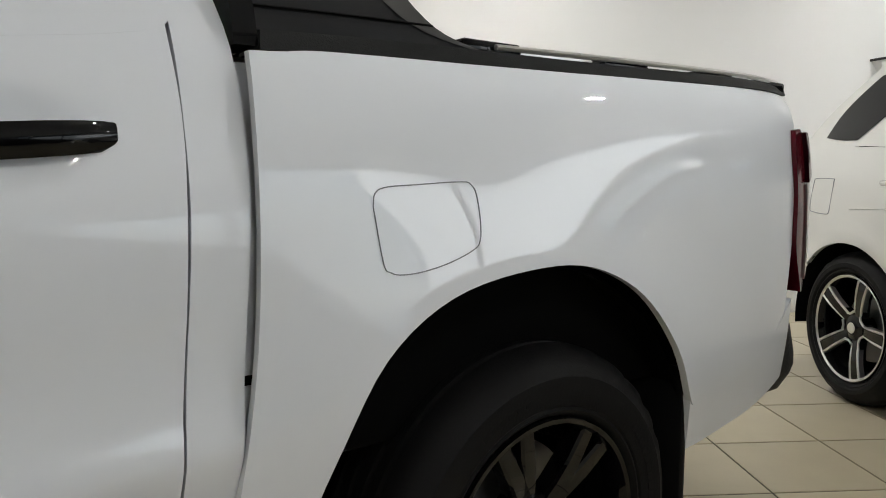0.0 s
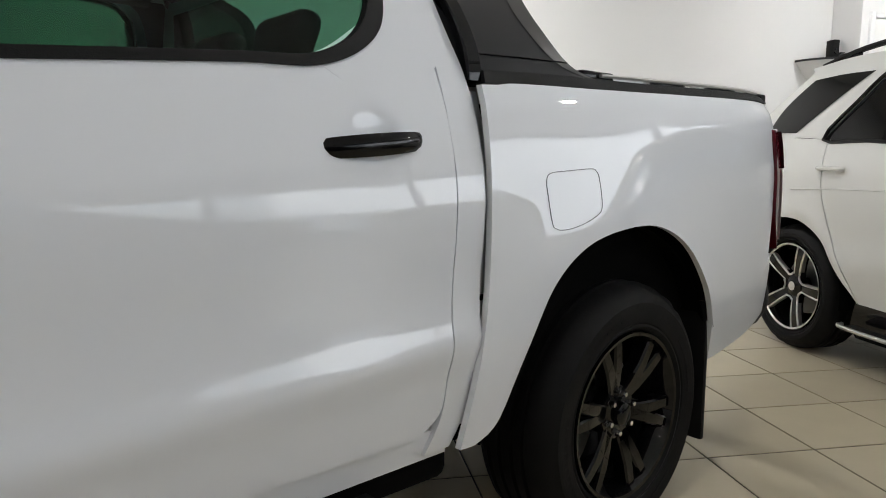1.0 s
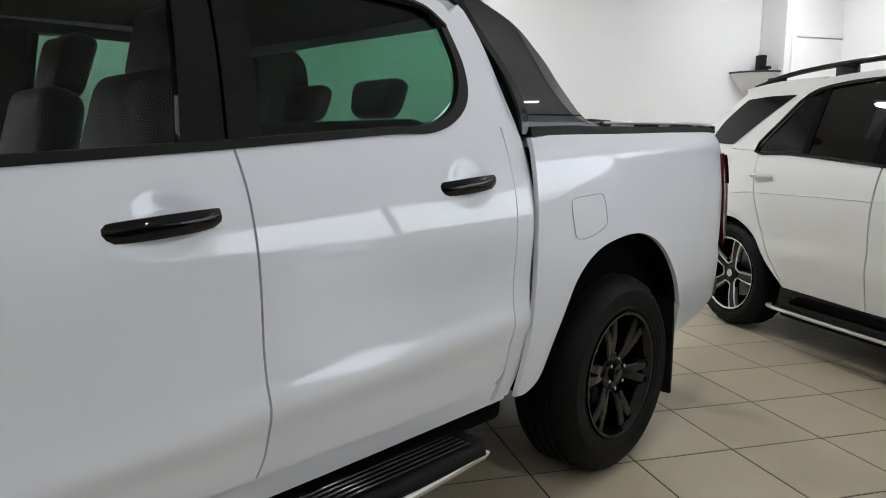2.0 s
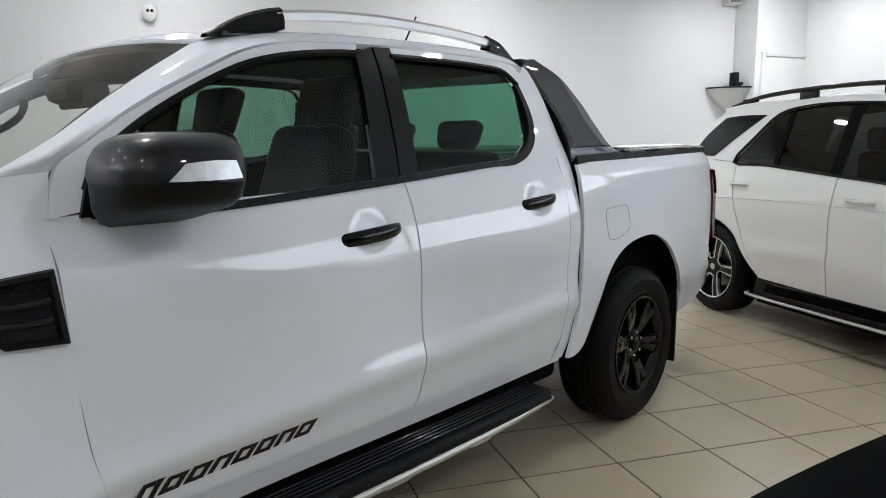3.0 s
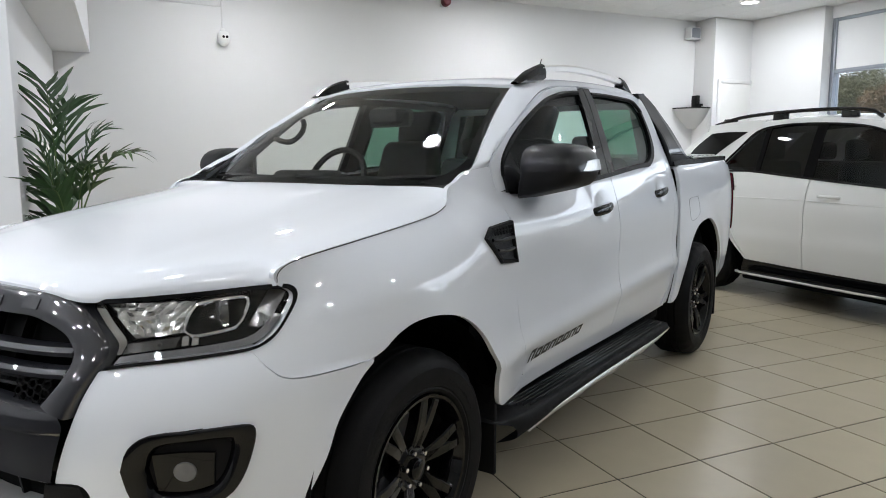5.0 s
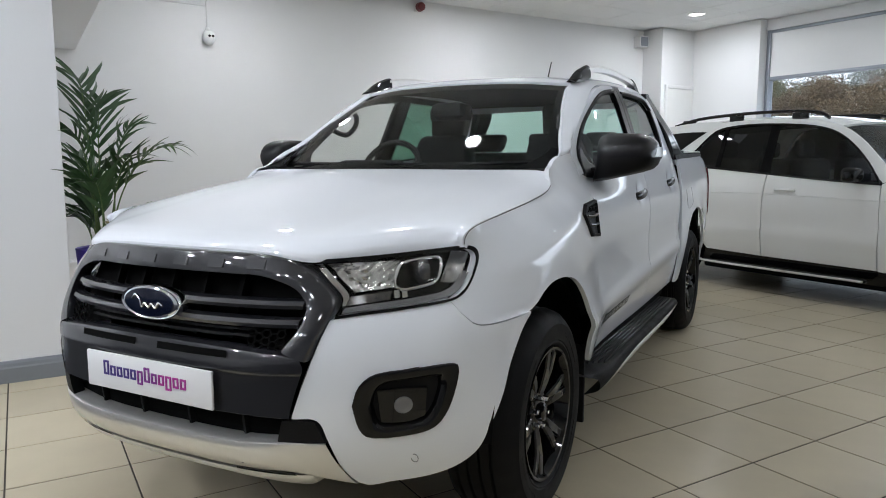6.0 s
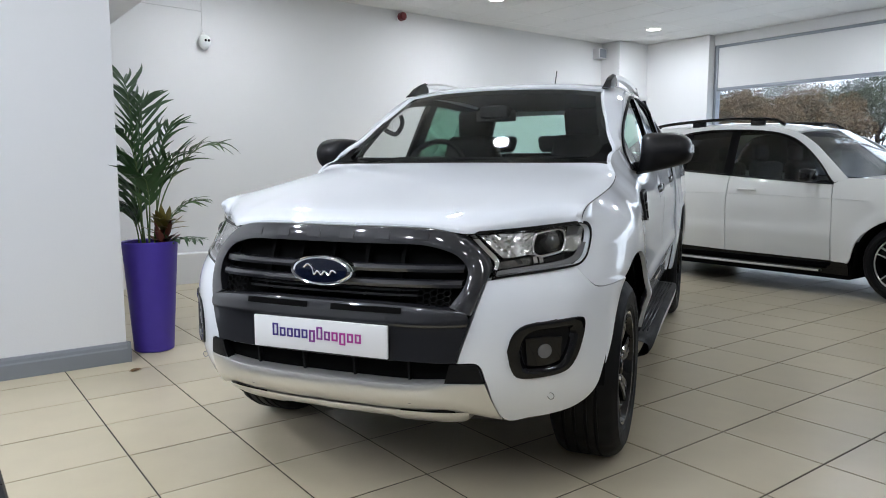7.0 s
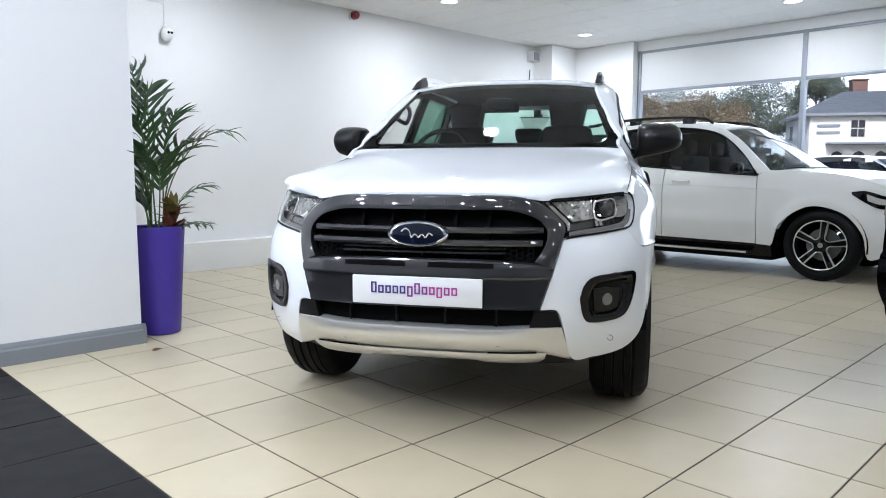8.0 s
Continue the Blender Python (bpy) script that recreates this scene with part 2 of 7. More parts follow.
def box(lo, hi, bm=None, bevel=0.0, m=None, seg=2):
    own = bmesh.new()
    lo, hi = Vector(lo), Vector(hi)
    bmesh.ops.create_cube(own, size=1, matrix=Matrix.Translation((lo + hi) / 2) @ Matrix.Diagonal((*(hi - lo), 1)))
    if bevel:
        bmesh.ops.bevel(own, geom=own.edges[:], offset=bevel, segments=seg, profile=0.5, affect="EDGES")
    if m is not None:
        bmesh.ops.transform(own, matrix=m, verts=own.verts[:])
    if bm is None:
        return own
    join(bm, own)
    return bm


def join(bm, other):
    me = bpy.data.meshes.new("tmp")
    other.to_mesh(me)
    other.free()
    bm.from_mesh(me)
    bpy.data.meshes.remove(me)
    return bm


def tube(pts, r, n=8, bm=None, sub=4, taper=1.0, caps=True):
    """A round bar along a curve."""
    bm = bm or bm_new()
    P = [Vector(p) for p in cat(pts, sub)]
    rings, up = [], Vector((0, 0, 1))
    for i, p in enumerate(P):
        t = (P[min(i + 1, len(P) - 1)] - P[max(i - 1, 0)]).normalized()
        a = t.cross(up)
        if a.length < 0.05:
            a = t.cross(Vector((1, 0, 0)))
        a.normalize()
        b = a.cross(t).normalized()
        rr = r * (1 + (taper - 1) * i / max(1, len(P) - 1))
        rings.append([bm.verts.new(p + (a * math.cos(k * math.tau / n) + b * math.sin(k * math.tau / n)) * rr) for k in range(n)])
    for A, B in zip(rings, rings[1:]):
        for k in range(n):
            bm.faces.new((A[k], B[k], B[(k + 1) % n], A[(k + 1) % n]))
    if caps:
        bm.faces.new(rings[0])
        bm.faces.new(rings[-1][::-1])
    return bm


def lathe(profile, n=48, bm=None, axis="z", m=None):
    """A turned form: profile of (radius, height)."""
    bm2 = bm_new()
    rings = []
    for r, h in profile:
        ring = []
        for k in range(n):
            a = k * math.tau / n
            c, s = r * math.cos(a), r * math.sin(a)
            ring.append(bm2.verts.new((c, s, h) if axis == "z" else (c, h, s)))
        rings.append(ring)
    for A, B in zip(rings, rings[1:]):
        for k in range(n):
            f = (A[k], A[(k + 1) % n], B[(k + 1) % n], B[k])
            bm2.faces.new(f if axis == "z" else f[::-1])
    if m is not None:
        bmesh.ops.transform(bm2, matrix=m, verts=bm2.verts[:])
    return join(bm, bm2) if bm else bm2


def slab(outline, depth, bm=None, fn=None):
    """A flat outline (list of 3D points) pushed along the vector depth."""
    bm = bm or bm_new()
    d = Vector(depth)
    a = [bm.verts.new(p) for p in outline]
    b = [bm.verts.new(Vector(p) + d) for p in outline]
    bm.faces.new(a)
    bm.faces.new(b[::-1])
    for k in range(len(a)):
        q = (k + 1) % len(a)
        bm.faces.new((a[q], a[k], b[k], b[q]))
    bmesh.ops.recalc_face_normals(bm, faces=bm.faces[:])
    return bm


def spline(xs, ys):
    """A smooth curve through points, as a function."""
    xs, ys = np.array(xs, float), np.array(ys, float)
    h, d = np.diff(xs), np.diff(ys) / np.diff(xs)
    g = np.concatenate(([d[0]], (d[:-1] * h[1:] + d[1:] * h[:-1]) / (h[:-1] + h[1:]), [d[-1]]))

    def f(x):
        x = min(max(x, xs[0]), xs[-1])
        i = min(max(int(np.searchsorted(xs, x) - 1), 0), len(h) - 1)
        t = (x - xs[i]) / h[i]
        return float((1 + 2 * t) * (1 - t) ** 2 * ys[i] + t * (1 - t) ** 2 * h[i] * g[i] + t * t * (3 - 2 * t) * ys[i + 1] + t * t * (t - 1) * h[i] * g[i + 1])
    return f


def smooth01(t):
    t = min(1.0, max(0.0, t))
    return t * t * (3 - 2 * t)

# ---- the room ----
def room_box(name, u0, v0, z0, u1, v1, z1, mat, label="", kind="structure", category="", bevel=0.0):
    bm = box((u0, v0, z0), (u1, v1, z1), bevel=bevel)
    me = bpy.data.meshes.new(name)
    bm.to_mesh(me)
    bm.free()
    ob = link(name, me, mat)
    ob.matrix_world = Matrix.Rotation(radians(ROOM), 4, "Z")
    return tagged(ob, label, category, "", kind)


UMIN, UMAX, VMIN, VMAX = -8.0, 7.9, -7.5, 5.1
room_box("wall_back", UMIN - 0.2, VMAX, -0.1, UMAX + 0.3, VMAX + 0.2, CEIL + 0.2, WALL, "long plain white painted showroom wall", category="wall")
# front and end walls are out of view, added to close the room
room_box("wall_front", UMIN - 0.2, VMIN - 0.2, -0.1, UMAX + 0.3, VMIN, CEIL + 0.2, WALL_UNSEEN, "plain grey painted wall closing the showroom", category="wall")
room_box("wall_end", UMIN - 0.2, VMIN, -0.1, UMIN, VMAX, CEIL + 0.2, WALL_UNSEEN, "plain grey painted end wall", category="wall")
room_box("wall_plinth", -0.77, 4.93, 0.0, 7.08, VMAX - 0.002, 0.32, WALL, "low white boxed ledge along the wall foot", category="ledge", bevel=0.006)
room_box("pier_wall", UMIN, 2.07, 0.0, -0.85, 5.098, CEIL - 0.005, PIER, "broad white painted wall pier", category="wall", bevel=0.004)
room_box("soffit", UMIN, 2.3, 2.34, -0.53, 5.096, CEIL - 0.005, PIER, "white boxed soffit under the ceiling", category="soffit", bevel=0.004)
room_box("column_boxing", 7.08, 4.73, 0.0, UMAX - 0.002, 5.098, CEIL - 0.005, WALL, "white boxed-in corner column", category="column", bevel=0.004)
room_box("window_wall", UMAX - 0.14, 3.62, 0.0, UMAX + 0.2, 4.73, CEIL - 0.005, WALL, "short white wall beside the shop window", category="wall", bevel=0.004)
room_box("window_header", UMAX, VMIN, 3.06, UMAX + 0.2, 3.62, CEIL - 0.005, WALL, "white strip of wall over the shop window", category="wall")
room_box("window_sill_wall", UMAX, VMIN, 0.0, UMAX + 0.2, 3.62, 0.12, WALL, "low white wall under the shop window", category="wall")

# ---- the pickup truck ----
truck = thing("pickup_truck", "white double-cab pickup truck with black trim on tiled floor", "pickup truck")
RF, RR = 0.378, 0.387                       # tyre radii: loaded front, rear
side_z = spline([0.44, 0.52, 0.60, 0.665, 0.74, 0.85, 0.95, 1.03, 1.10, 1.17, 1.23, 1.28, 1.45, 1.65, 1.72],
                [0.850, 0.868, 0.884, 0.902, 0.890, 0.885, 0.889, 0.888, 0.877, 0.859, 0.842, 0.825, 0.764, 0.682, 0.640])
bed_z = spline([0.44, 0.55, 0.66, 0.80, 0.95, 1.08, 1.18, 1.25, 1.30, 1.34],
               [0.858, 0.876, 0.890, 0.897, 0.898, 0.894, 0.882, 0.866, 0.842, 0.80])
hood_edge = spline([-0.50, -0.43, -0.33, -0.17, 0.0, 0.23, 0.30, 0.345, 0.395, 0.60], [1.035, 1.066, 1.083, 1.102, 1.122, 1.151, 1.174, 1.205, 1.238, 1.270])
edge_w = spline([-0.5, 0.24, 0.31, 0.36, 0.40, 0.60], [0.789, 0.788, 0.780, 0.762, 0.748, 0.765])


def flare(x, z, cx, r0, size, fall):
    r = math.hypot(x - cx, z - 0.40)
    return size * math.exp(-((r - r0) / (0.075 if r < r0 else fall)) ** 2) * smooth01((z - 0.30) / 0.15)


plan = [(0, -0.915, 0), (0.25, -0.905, 0.25), (0.45, -0.868, 0.454), (0.58, -0.798, 0.602), (0.70, -0.70, 0.755), (0.80, -0.585, 0.907), (0.857, -0.47, 1.037), (0.887, -0.38, 1.132), (0.905, -0.28, 1.232)]
plan_w, plan_x = spline([p[2] for p in plan], [p[0] for p in plan]), spline([p[2] for p in plan], [p[1] for p in plan])
nose_z = spline([0.30, 0.36, 0.42, 0.50, 0.58, 0.68, 0.76, 0.86, 0.94, 1.0, 1.05, 1.12], [0.14, 0.09, 0.045, 0.012, 0.002, 0.0, 0.010, 0.038, 0.066, 0.092, 0.100, 0.104])


def nose(d=0.0):
    """The front face: s runs round the front from the middle, d stands proud."""
    def f(s, z):
        a = abs(s)
        w, x = plan_w(a), plan_x(a)
        k = nose_z(z) * (1 + 1.1 * (w / 0.8) ** 2 * smooth01((z - 0.7) / 0.2)) * (1 - smooth01((a - 0.98) / 0.2) * (0.85 if z < 0.8 else 0.0))
        nx, ny = -1.0 + 0.55 * smooth01((a - 0.4) / 0.6), 0.8 * smooth01((a - 0.4) / 0.6)
        return (x + k + nx * d, (w + ny * d) * (1 if s >= 0 else -1), z)
    return f


@functools.lru_cache(maxsize=None)
def nose_row(q):
    """Plan of the front face at a height: its x and half width, going round."""
    pts = [nose()(k / 40 * 1.232, q * 0.004) for k in range(41)]
    return [p[0] for p in pts], [p[1] for p in pts]


def nose_w(x, z):
    q = z / 0.004
    a = math.floor(q)
    lo, hi = (float(np.interp(x, *nose_row(k))) for k in (a, a + 1))
    return lo + (hi - lo) * (q - a)


def side(x, z):
    """Half width of the cab and fenders, before the front corners are drawn in."""
    zz = z - 0.045 * (x - 1.6) * math.exp(-((z - 0.70) / 0.14) ** 2)
    w = side_z(zz)
    w -= (0.085 + 0.125 * smooth01((z - 0.76) / 0.22)) * max(0.0, 0.12 - x) ** 2
    w += flare(x, z, 0.02, 0.45, 0.046 - 0.014 * smooth01(-x / 0.3), 0.20)
    w -= (0.042 * smooth01((z - 1.09) / 0.11) + 0.022 * smooth01((z - 1.18) / 0.12)) * smooth01((1.25 - x) / 0.6)
    return w


X0, X1 = -0.43, 0.0


@functools.lru_cache(maxsize=None)
def corner_ends(q):
    """Widths and slopes between which the front corner is drawn in, at a height."""
    z = q * 0.004
    return nose_w(X0, z), (nose_w(X0 + 0.02, z) - nose_w(X0 - 0.02, z)) / 0.04, side(X1, z), (side(X1 + 0.02, z) - side(X1 - 0.02, z)) / 0.04


def corner(x, q):
    a, da, b, db = corner_ends(q)
    h, t = X1 - X0, (x - X0) / (X1 - X0)
    return (1 + 2 * t) * (1 - t) ** 2 * a + t * (1 - t) ** 2 * h * da + t * t * (3 - 2 * t) * b + t * t * (t - 1) * h * db


def cab(x, z):
    """Half width of the cab and fenders; the fenders run into the front face and roll over to the hood."""
    if x >= X1 or z < 0.3:
        w = side(x, z)
    elif x <= X0:
        w = nose_w(x, z)
    else:
        q = z / 0.004
        k = math.floor(q)
        w = corner(x, k) + (corner(x, k + 1) - corner(x, k)) * (q - k)
    for hx, hz in ((1.462, 1.108), (2.345, 1.151)):
        w -= 0.012 * math.exp(-(((x - hx) / 0.062) ** 2 + ((z - hz + 0.004) / 0.050) ** 2) ** 1.4)
    h = hood_edge(x)
    if x < 0.60 and z > h - 0.17:
        t = min(1.15, (z - h + 0.17) / 0.17)
        w += (edge_w(x) - w) * t ** 2.2 * smooth01((0.60 - x) / 0.16)
    return w


def bed(x, z):
    w = bed_z(z)
    w += flare(x, z, 3.14, 0.50, 0.026, 0.15)
    w -= 0.30 * max(0.0, x - 3.78) ** 2 + 0.9 * max(0.0, x - 4.08) ** 2
    return w


def on_cab(dy=0.0):
    return lambda x, z: (x, cab(x, z) + dy, z)


def on_bed(dy=0.0):
    return lambda x, z: (x, bed(x, z) + dy, z)


def nose3(s, z, d):
    return nose(d)(s, z)


def nose_s(x, z):
    """How far round the front face a point of a given x lies."""
    xs = [nose()(k / 60 * 1.232, z)[0] for k in range(61)]
    return float(np.interp(x, xs, [k / 60 * 1.232 for k in range(61)])) + max(0.0, x - xs[-1])


# joint between bumper and fender, from the lamp back to the wheel arch
JOINT = [(nose()(0.880, 0.868)[0], 0.868), (nose()(0.939, 0.829)[0], 0.829), (-0.462, 0.796), (-0.335, 0.796), (-0.200, 0.803)]


def bumper(s, z):
    """The front face, run into the fenders behind its corners."""
    x, w, z = nose()(s, z)
    x += max(0.0, s - 1.232)
    return (x, w + (cab(x, z) - w) * smooth01((s - 0.92) / 0.10), z)


def both(row):
    """A row of (s, z, ...) from the middle out, made full width."""
    return [(-p[0], *p[1:]) for p in row[:0:-1]] + list(row)


def sheet(levels, n=6):
    """Curves of (x, z) across a panel from rows of (z_left, x_left, z_right, x_right)."""
    return [[(xl + (xr - xl) * k / n, zl + (zr - zl) * k / n) for k in range(n + 1)] for zl, xl, zr, xr in levels]


IN = (0, -1, 0)
for s, hand in ((-1, "near"), (1, "far")):
    # fender
    A = JOINT + [(-0.128, 0.844), (-0.04, 0.868), (0.09, 0.862), (0.22, 0.822), (0.335, 0.735), (0.41, 0.615), (0.474, 0.465), (0.57, 0.45), (0.689, 0.499)]
    B = [(nose()(0.852, 1.018)[0], 1.018), (-0.447, 1.050)] + [(x, hood_edge(x) - 0.003) for x in (-0.41, -0.326, -0.17, -0.03, 0.10, 0.20, 0.27, 0.315)] + [(0.362, 1.228), (0.43, 1.249), (0.507, 1.286), (0.640, 1.301)]
    M = [[(a + (c - a) * k, b + (d - b) * k) for (a, b), (c, d) in zip(A, B)] for k in (0.22, 0.46, 0.78)]
    for row, front in zip(M, (nose()(0.911, 0.902), nose()(0.918, 0.945), nose()(0.908, 0.990))):
        fx, fz, (ex, ez) = front[0], front[2], row[3]
        row[:3] = [(fx + (ex - fx) * k, fz + (ez - fz) * k) for k in (0.0, 0.3, 0.62)]
    M[0][-1], M[1][-1], M[2][-1] = (0.632, 0.68), (0.612, 0.90), (0.599, 1.13)
    part("front_fender", loft([A, *M, B], 5, 6, on_cab(), side=s, inward=IN, flange=0.018), WHITE_PAINT, truck)
    # front door
    lv = [(0.505, 0.695, 0.512, 1.640), (0.56, 0.660, 0.57, 1.660), (0.66, 0.637, 0.66, 1.663), (0.76, 0.624, 0.76, 1.661), (0.90, 0.611, 0.90, 1.658), (1.05, 0.603, 1.05, 1.651), (1.14, 0.602, 1.16, 1.646), (1.205, 0.603, 1.25, 1.632)]
    fd = part("front_door", loft(sheet(lv, 16), 6, 12, on_cab(), side=s, inward=IN, flange=0.02), WHITE_PAINT, truck)
    # rear door
    lv = [(0.512, 1.646, 0.515, 2.45), (0.57, 1.666, 0.565, 2.508), (0.66, 1.669, 0.66, 2.516), (0.76, 1.667, 0.76, 2.523), (0.90, 1.664, 0.90, 2.534), (1.05, 1.657, 1.05, 2.541), (1.16, 1.652, 1.18, 2.546), (1.252, 1.638, 1.32, 2.537)]
    rd = part("rear_door", loft(sheet(lv, 16), 6, 12, on_cab(), side=s, inward=IN, flange=0.02), WHITE_PAINT, truck)
    # cab corner behind the rear door
    lv = [(0.468, 2.476, 0.47, 2.548), (0.555, 2.512, 0.55, 2.582), (0.66, 2.520, 0.66, 2.596), (0.76, 2.527, 0.76, 2.607), (0.98, 2.542, 0.98, 2.622), (1.13, 2.547, 1.13, 2.629), (1.30, 2.544, 1.28, 2.625), (1.42, 2.524, 1.40, 2.595), (1.54, 2.486, 1.54, 2.562), (1.64, 2.448, 1.68, 2.515)]
    part("cab_corner", loft(sheet(lv, 2), 2, 4, on_cab(), side=s, inward=IN, flange=0.02), WHITE_PAINT, truck)
    part("gap_seal", loft([[(2.53, 0.50), (2.58, 0.50), (2.63, 0.50)], [(2.575, 0.90), (2.62, 0.90), (2.675, 0.90)], [(2.58, 1.265), (2.62, 1.265), (2.68, 1.265)]], 3, 4, on_cab(-0.033), side=s), WHITE_PAINT, truck)
    # sill under the doors
    part("sill", loft([[(0.60, 0.43), (1.2, 0.44), (1.8, 0.44), (2.55, 0.452)], [(0.665, 0.50), (1.2, 0.512), (1.8, 0.512), (2.53, 0.52)]], 4, 3, on_cab(-0.012), side=s, inward=IN), WHITE_PAINT, truck)
    # pillar and roof side
    out = [(0.508, cab(0.508, 1.288), 1.288), (0.565, 0.741, 1.318), (0.67, 0.703, 1.375), (0.82, 0.657, 1.475), (1.0, 0.61, 1.585), (1.13, 0.59, 1.65), (1.35, 0.59, 1.69), (1.7, 0.59, 1.715), (2.1, 0.59, 1.728), (2.40, 0.59, 1.72), (2.54, 0.60, 1.685)]
    mid = [(0.575, cab(0.575, 1.297) + 0.002, 1.298), (0.618, 0.765, 1.326), (0.695, 0.738, 1.368), (0.85, 0.700, 1.468), (1.02, 0.67, 1.572), (1.17, 0.642, 1.642), (1.36, 0.636, 1.683), (1.7, 0.636, 1.706), (2.1, 0.636, 1.716), (2.41, 0.635, 1.71), (2.55, 0.64, 1.67)]
    inn = [(0.638, cab(0.638, 1.303), 1.303), (0.664, cab(0.664, 1.327), 1.327), (0.708, cab(0.708, 1.355), 1.355), (0.85, 0.727, 1.455), (1.04, 0.702, 1.555), (1.19, 0.683, 1.622), (1.36, 0.672, 1.658), (1.7, 0.664, 1.680), (2.1, 0.661, 1.688), (2.42, 0.663, 1.682), (2.555, 0.675, 1.645)]
    part("roof_side", loft([inn, mid, out], 5, 4, side=s, inward=(0, -0.7, -0.7)), WHITE_PAINT, truck)
    # door frames
    o = [(0.609, 1.203), (0.636, 1.270), (0.664, 1.318), (0.713, 1.352), (0.855, 1.446), (1.045, 1.548), (1.195, 1.617), (1.36, 1.652), (1.55, 1.667), (1.595, 1.669)]
    i = [(0.678, 1.214), (0.703, 1.268), (0.725, 1.303), (0.755, 1.338), (0.87, 1.420), (1.03, 1.512), (1.175, 1.576), (1.33, 1.613), (1.49, 1.634), (1.575, 1.640)]
    part("window_frame", loft([i, o], 5, 3, on_cab(0.002), side=s, inward=IN), WHITE_PAINT, fd)
    o = [(1.742, 1.676), (1.95, 1.683), (2.2, 1.684), (2.40, 1.676), (2.450, 1.64), (2.492, 1.53), (2.525, 1.42), (2.540, 1.305), (2.30, 1.258)]
    i = [(1.735, 1.643), (1.95, 1.650), (2.18, 1.650), (2.33, 1.642), (2.405, 1.595), (2.428, 1.49), (2.405, 1.395), (2.335, 1.33), (2.24, 1.295)]
    part("window_frame", loft([i, o], 5, 3, on_cab(0.0006), side=s, inward=IN), WHITE_PAINT, rd)
    # black pillar between the doors, in two strips
    part("door_pillar", loft([[(1.520, 1.252), (1.553, 1.45), (1.575, 1.642)], [(1.618, 1.257), (1.642, 1.45), (1.656, 1.670)]], 5, 2, on_cab(0.003), side=s, inward=IN), GLOSS_BLACK, fd)
    part("door_pillar", loft([[(1.626, 1.257), (1.650, 1.45), (1.664, 1.670)], [(1.708, 1.270), (1.730, 1.45), (1.742, 1.674)]], 5, 2, on_cab(0.003), side=s, inward=IN), GLOSS_BLACK, rd)
    # glass and seals
    fw_lo = [(0.672, 1.212), (0.80, 1.205), (1.0, 1.215), (1.25, 1.229), (1.518, 1.246)]
    fw_hi = [(0.668, 1.242), (0.80, 1.376), (1.03, 1.514), (1.29, 1.608), (1.575, 1.642)]
    part("front_side_window", loft([fw_lo, fw_hi], 6, 4, on_cab(-0.012), side=s), GLASS_SIDE, fd, "lightly tinted side glass")
    rw_lo = [(1.695, 1.266), (1.9, 1.28), (2.1, 1.295), (2.25, 1.31), (2.40, 1.40)]
    rw_hi = [(1.735, 1.645), (1.95, 1.652), (2.15, 1.652), (2.33, 1.645), (2.425, 1.515)]
    part("rear_side_window", loft([rw_lo, rw_hi], 6, 4, on_cab(-0.012), side=s), GLASS_GREEN, rd, "green-tinted privacy glass")
    bm = loft([[(0.70, 1.198), (0.9, 1.192), (1.25, 1.214), (1.60, 1.238)], [(0.70, 1.220), (0.9, 1.212), (1.25, 1.235), (1.60, 1.258)]], 5, 2, on_cab(0.005), side=s, inward=IN)
    tube([(x, s * (cab(x, z) + 0.001), z) for x, z in [(0.704, 1.258), (0.726, 1.296), (0.758, 1.336), (0.87, 1.421), (1.03, 1.513), (1.175, 1.577), (1.33, 1.614), (1.49, 1.635), (1.575, 1.641)]], 0.011, 6, bm)
    part("window_seal", bm, MATT_BLACK, fd)
    bm = loft([[(1.60, 1.238), (1.9, 1.262), (2.1, 1.277), (2.245, 1.284), (2.35, 1.322), (2.418, 1.385), (2.438, 1.48), (2.41, 1.595)], [(1.60, 1.258), (1.9, 1.282), (2.1, 1.297), (2.232, 1.306), (2.325, 1.342), (2.382, 1.40), (2.405, 1.48), (2.385, 1.588)]], 5, 2, on_cab(0.005), side=s, inward=IN)
    tube([(x, s * (cab(x, z) + 0.001), z) for x, z in [(2.405, 1.592), (2.33, 1.643), (2.18, 1.652), (1.95, 1.652), (1.735, 1.646)]], 0.010, 6, bm)
    part("window_seal", bm, MATT_BLACK, rd)
    # bed side
    A = [(2.560, 0.465), (2.61, 0.472), (2.672, 0.52), (2.737, 0.66), (2.824, 0.81), (2.95, 0.897), (3.12, 0.931), (3.28, 0.924), (3.432, 0.855), (3.555, 0.725), (3.628, 0.588), (3.66, 0.60), (3.84, 0.61), (3.96, 0.66), (4.06, 0.74)]
    M = [(2.627, 0.86), (2.68, 0.86), (2.71, 0.87), (2.79, 0.93), (2.88, 1.00), (3.0, 1.06), (3.14, 1.085), (3.29, 1.08), (3.45, 1.04), (3.57, 0.98), (3.65, 0.92), (3.74, 0.90), (3.88, 0.91), (4.0, 0.93), (4.085, 0.96)]
    B = [(2.640, 1.274), (2.69, 1.277), (2.74, 1.283), (2.83, 1.286), (2.92, 1.288), (3.03, 1.29), (3.15, 1.293), (3.28, 1.296), (3.42, 1.30), (3.55, 1.303), (3.66, 1.306), (3.77, 1.309), (3.90, 1.312), (4.03, 1.314), (4.14, 1.31)]
    part("bed_side", loft([A, M, B], 5, 10, on_bed(), side=s, inward=IN, flange=0.018), WHITE_PAINT, truck)
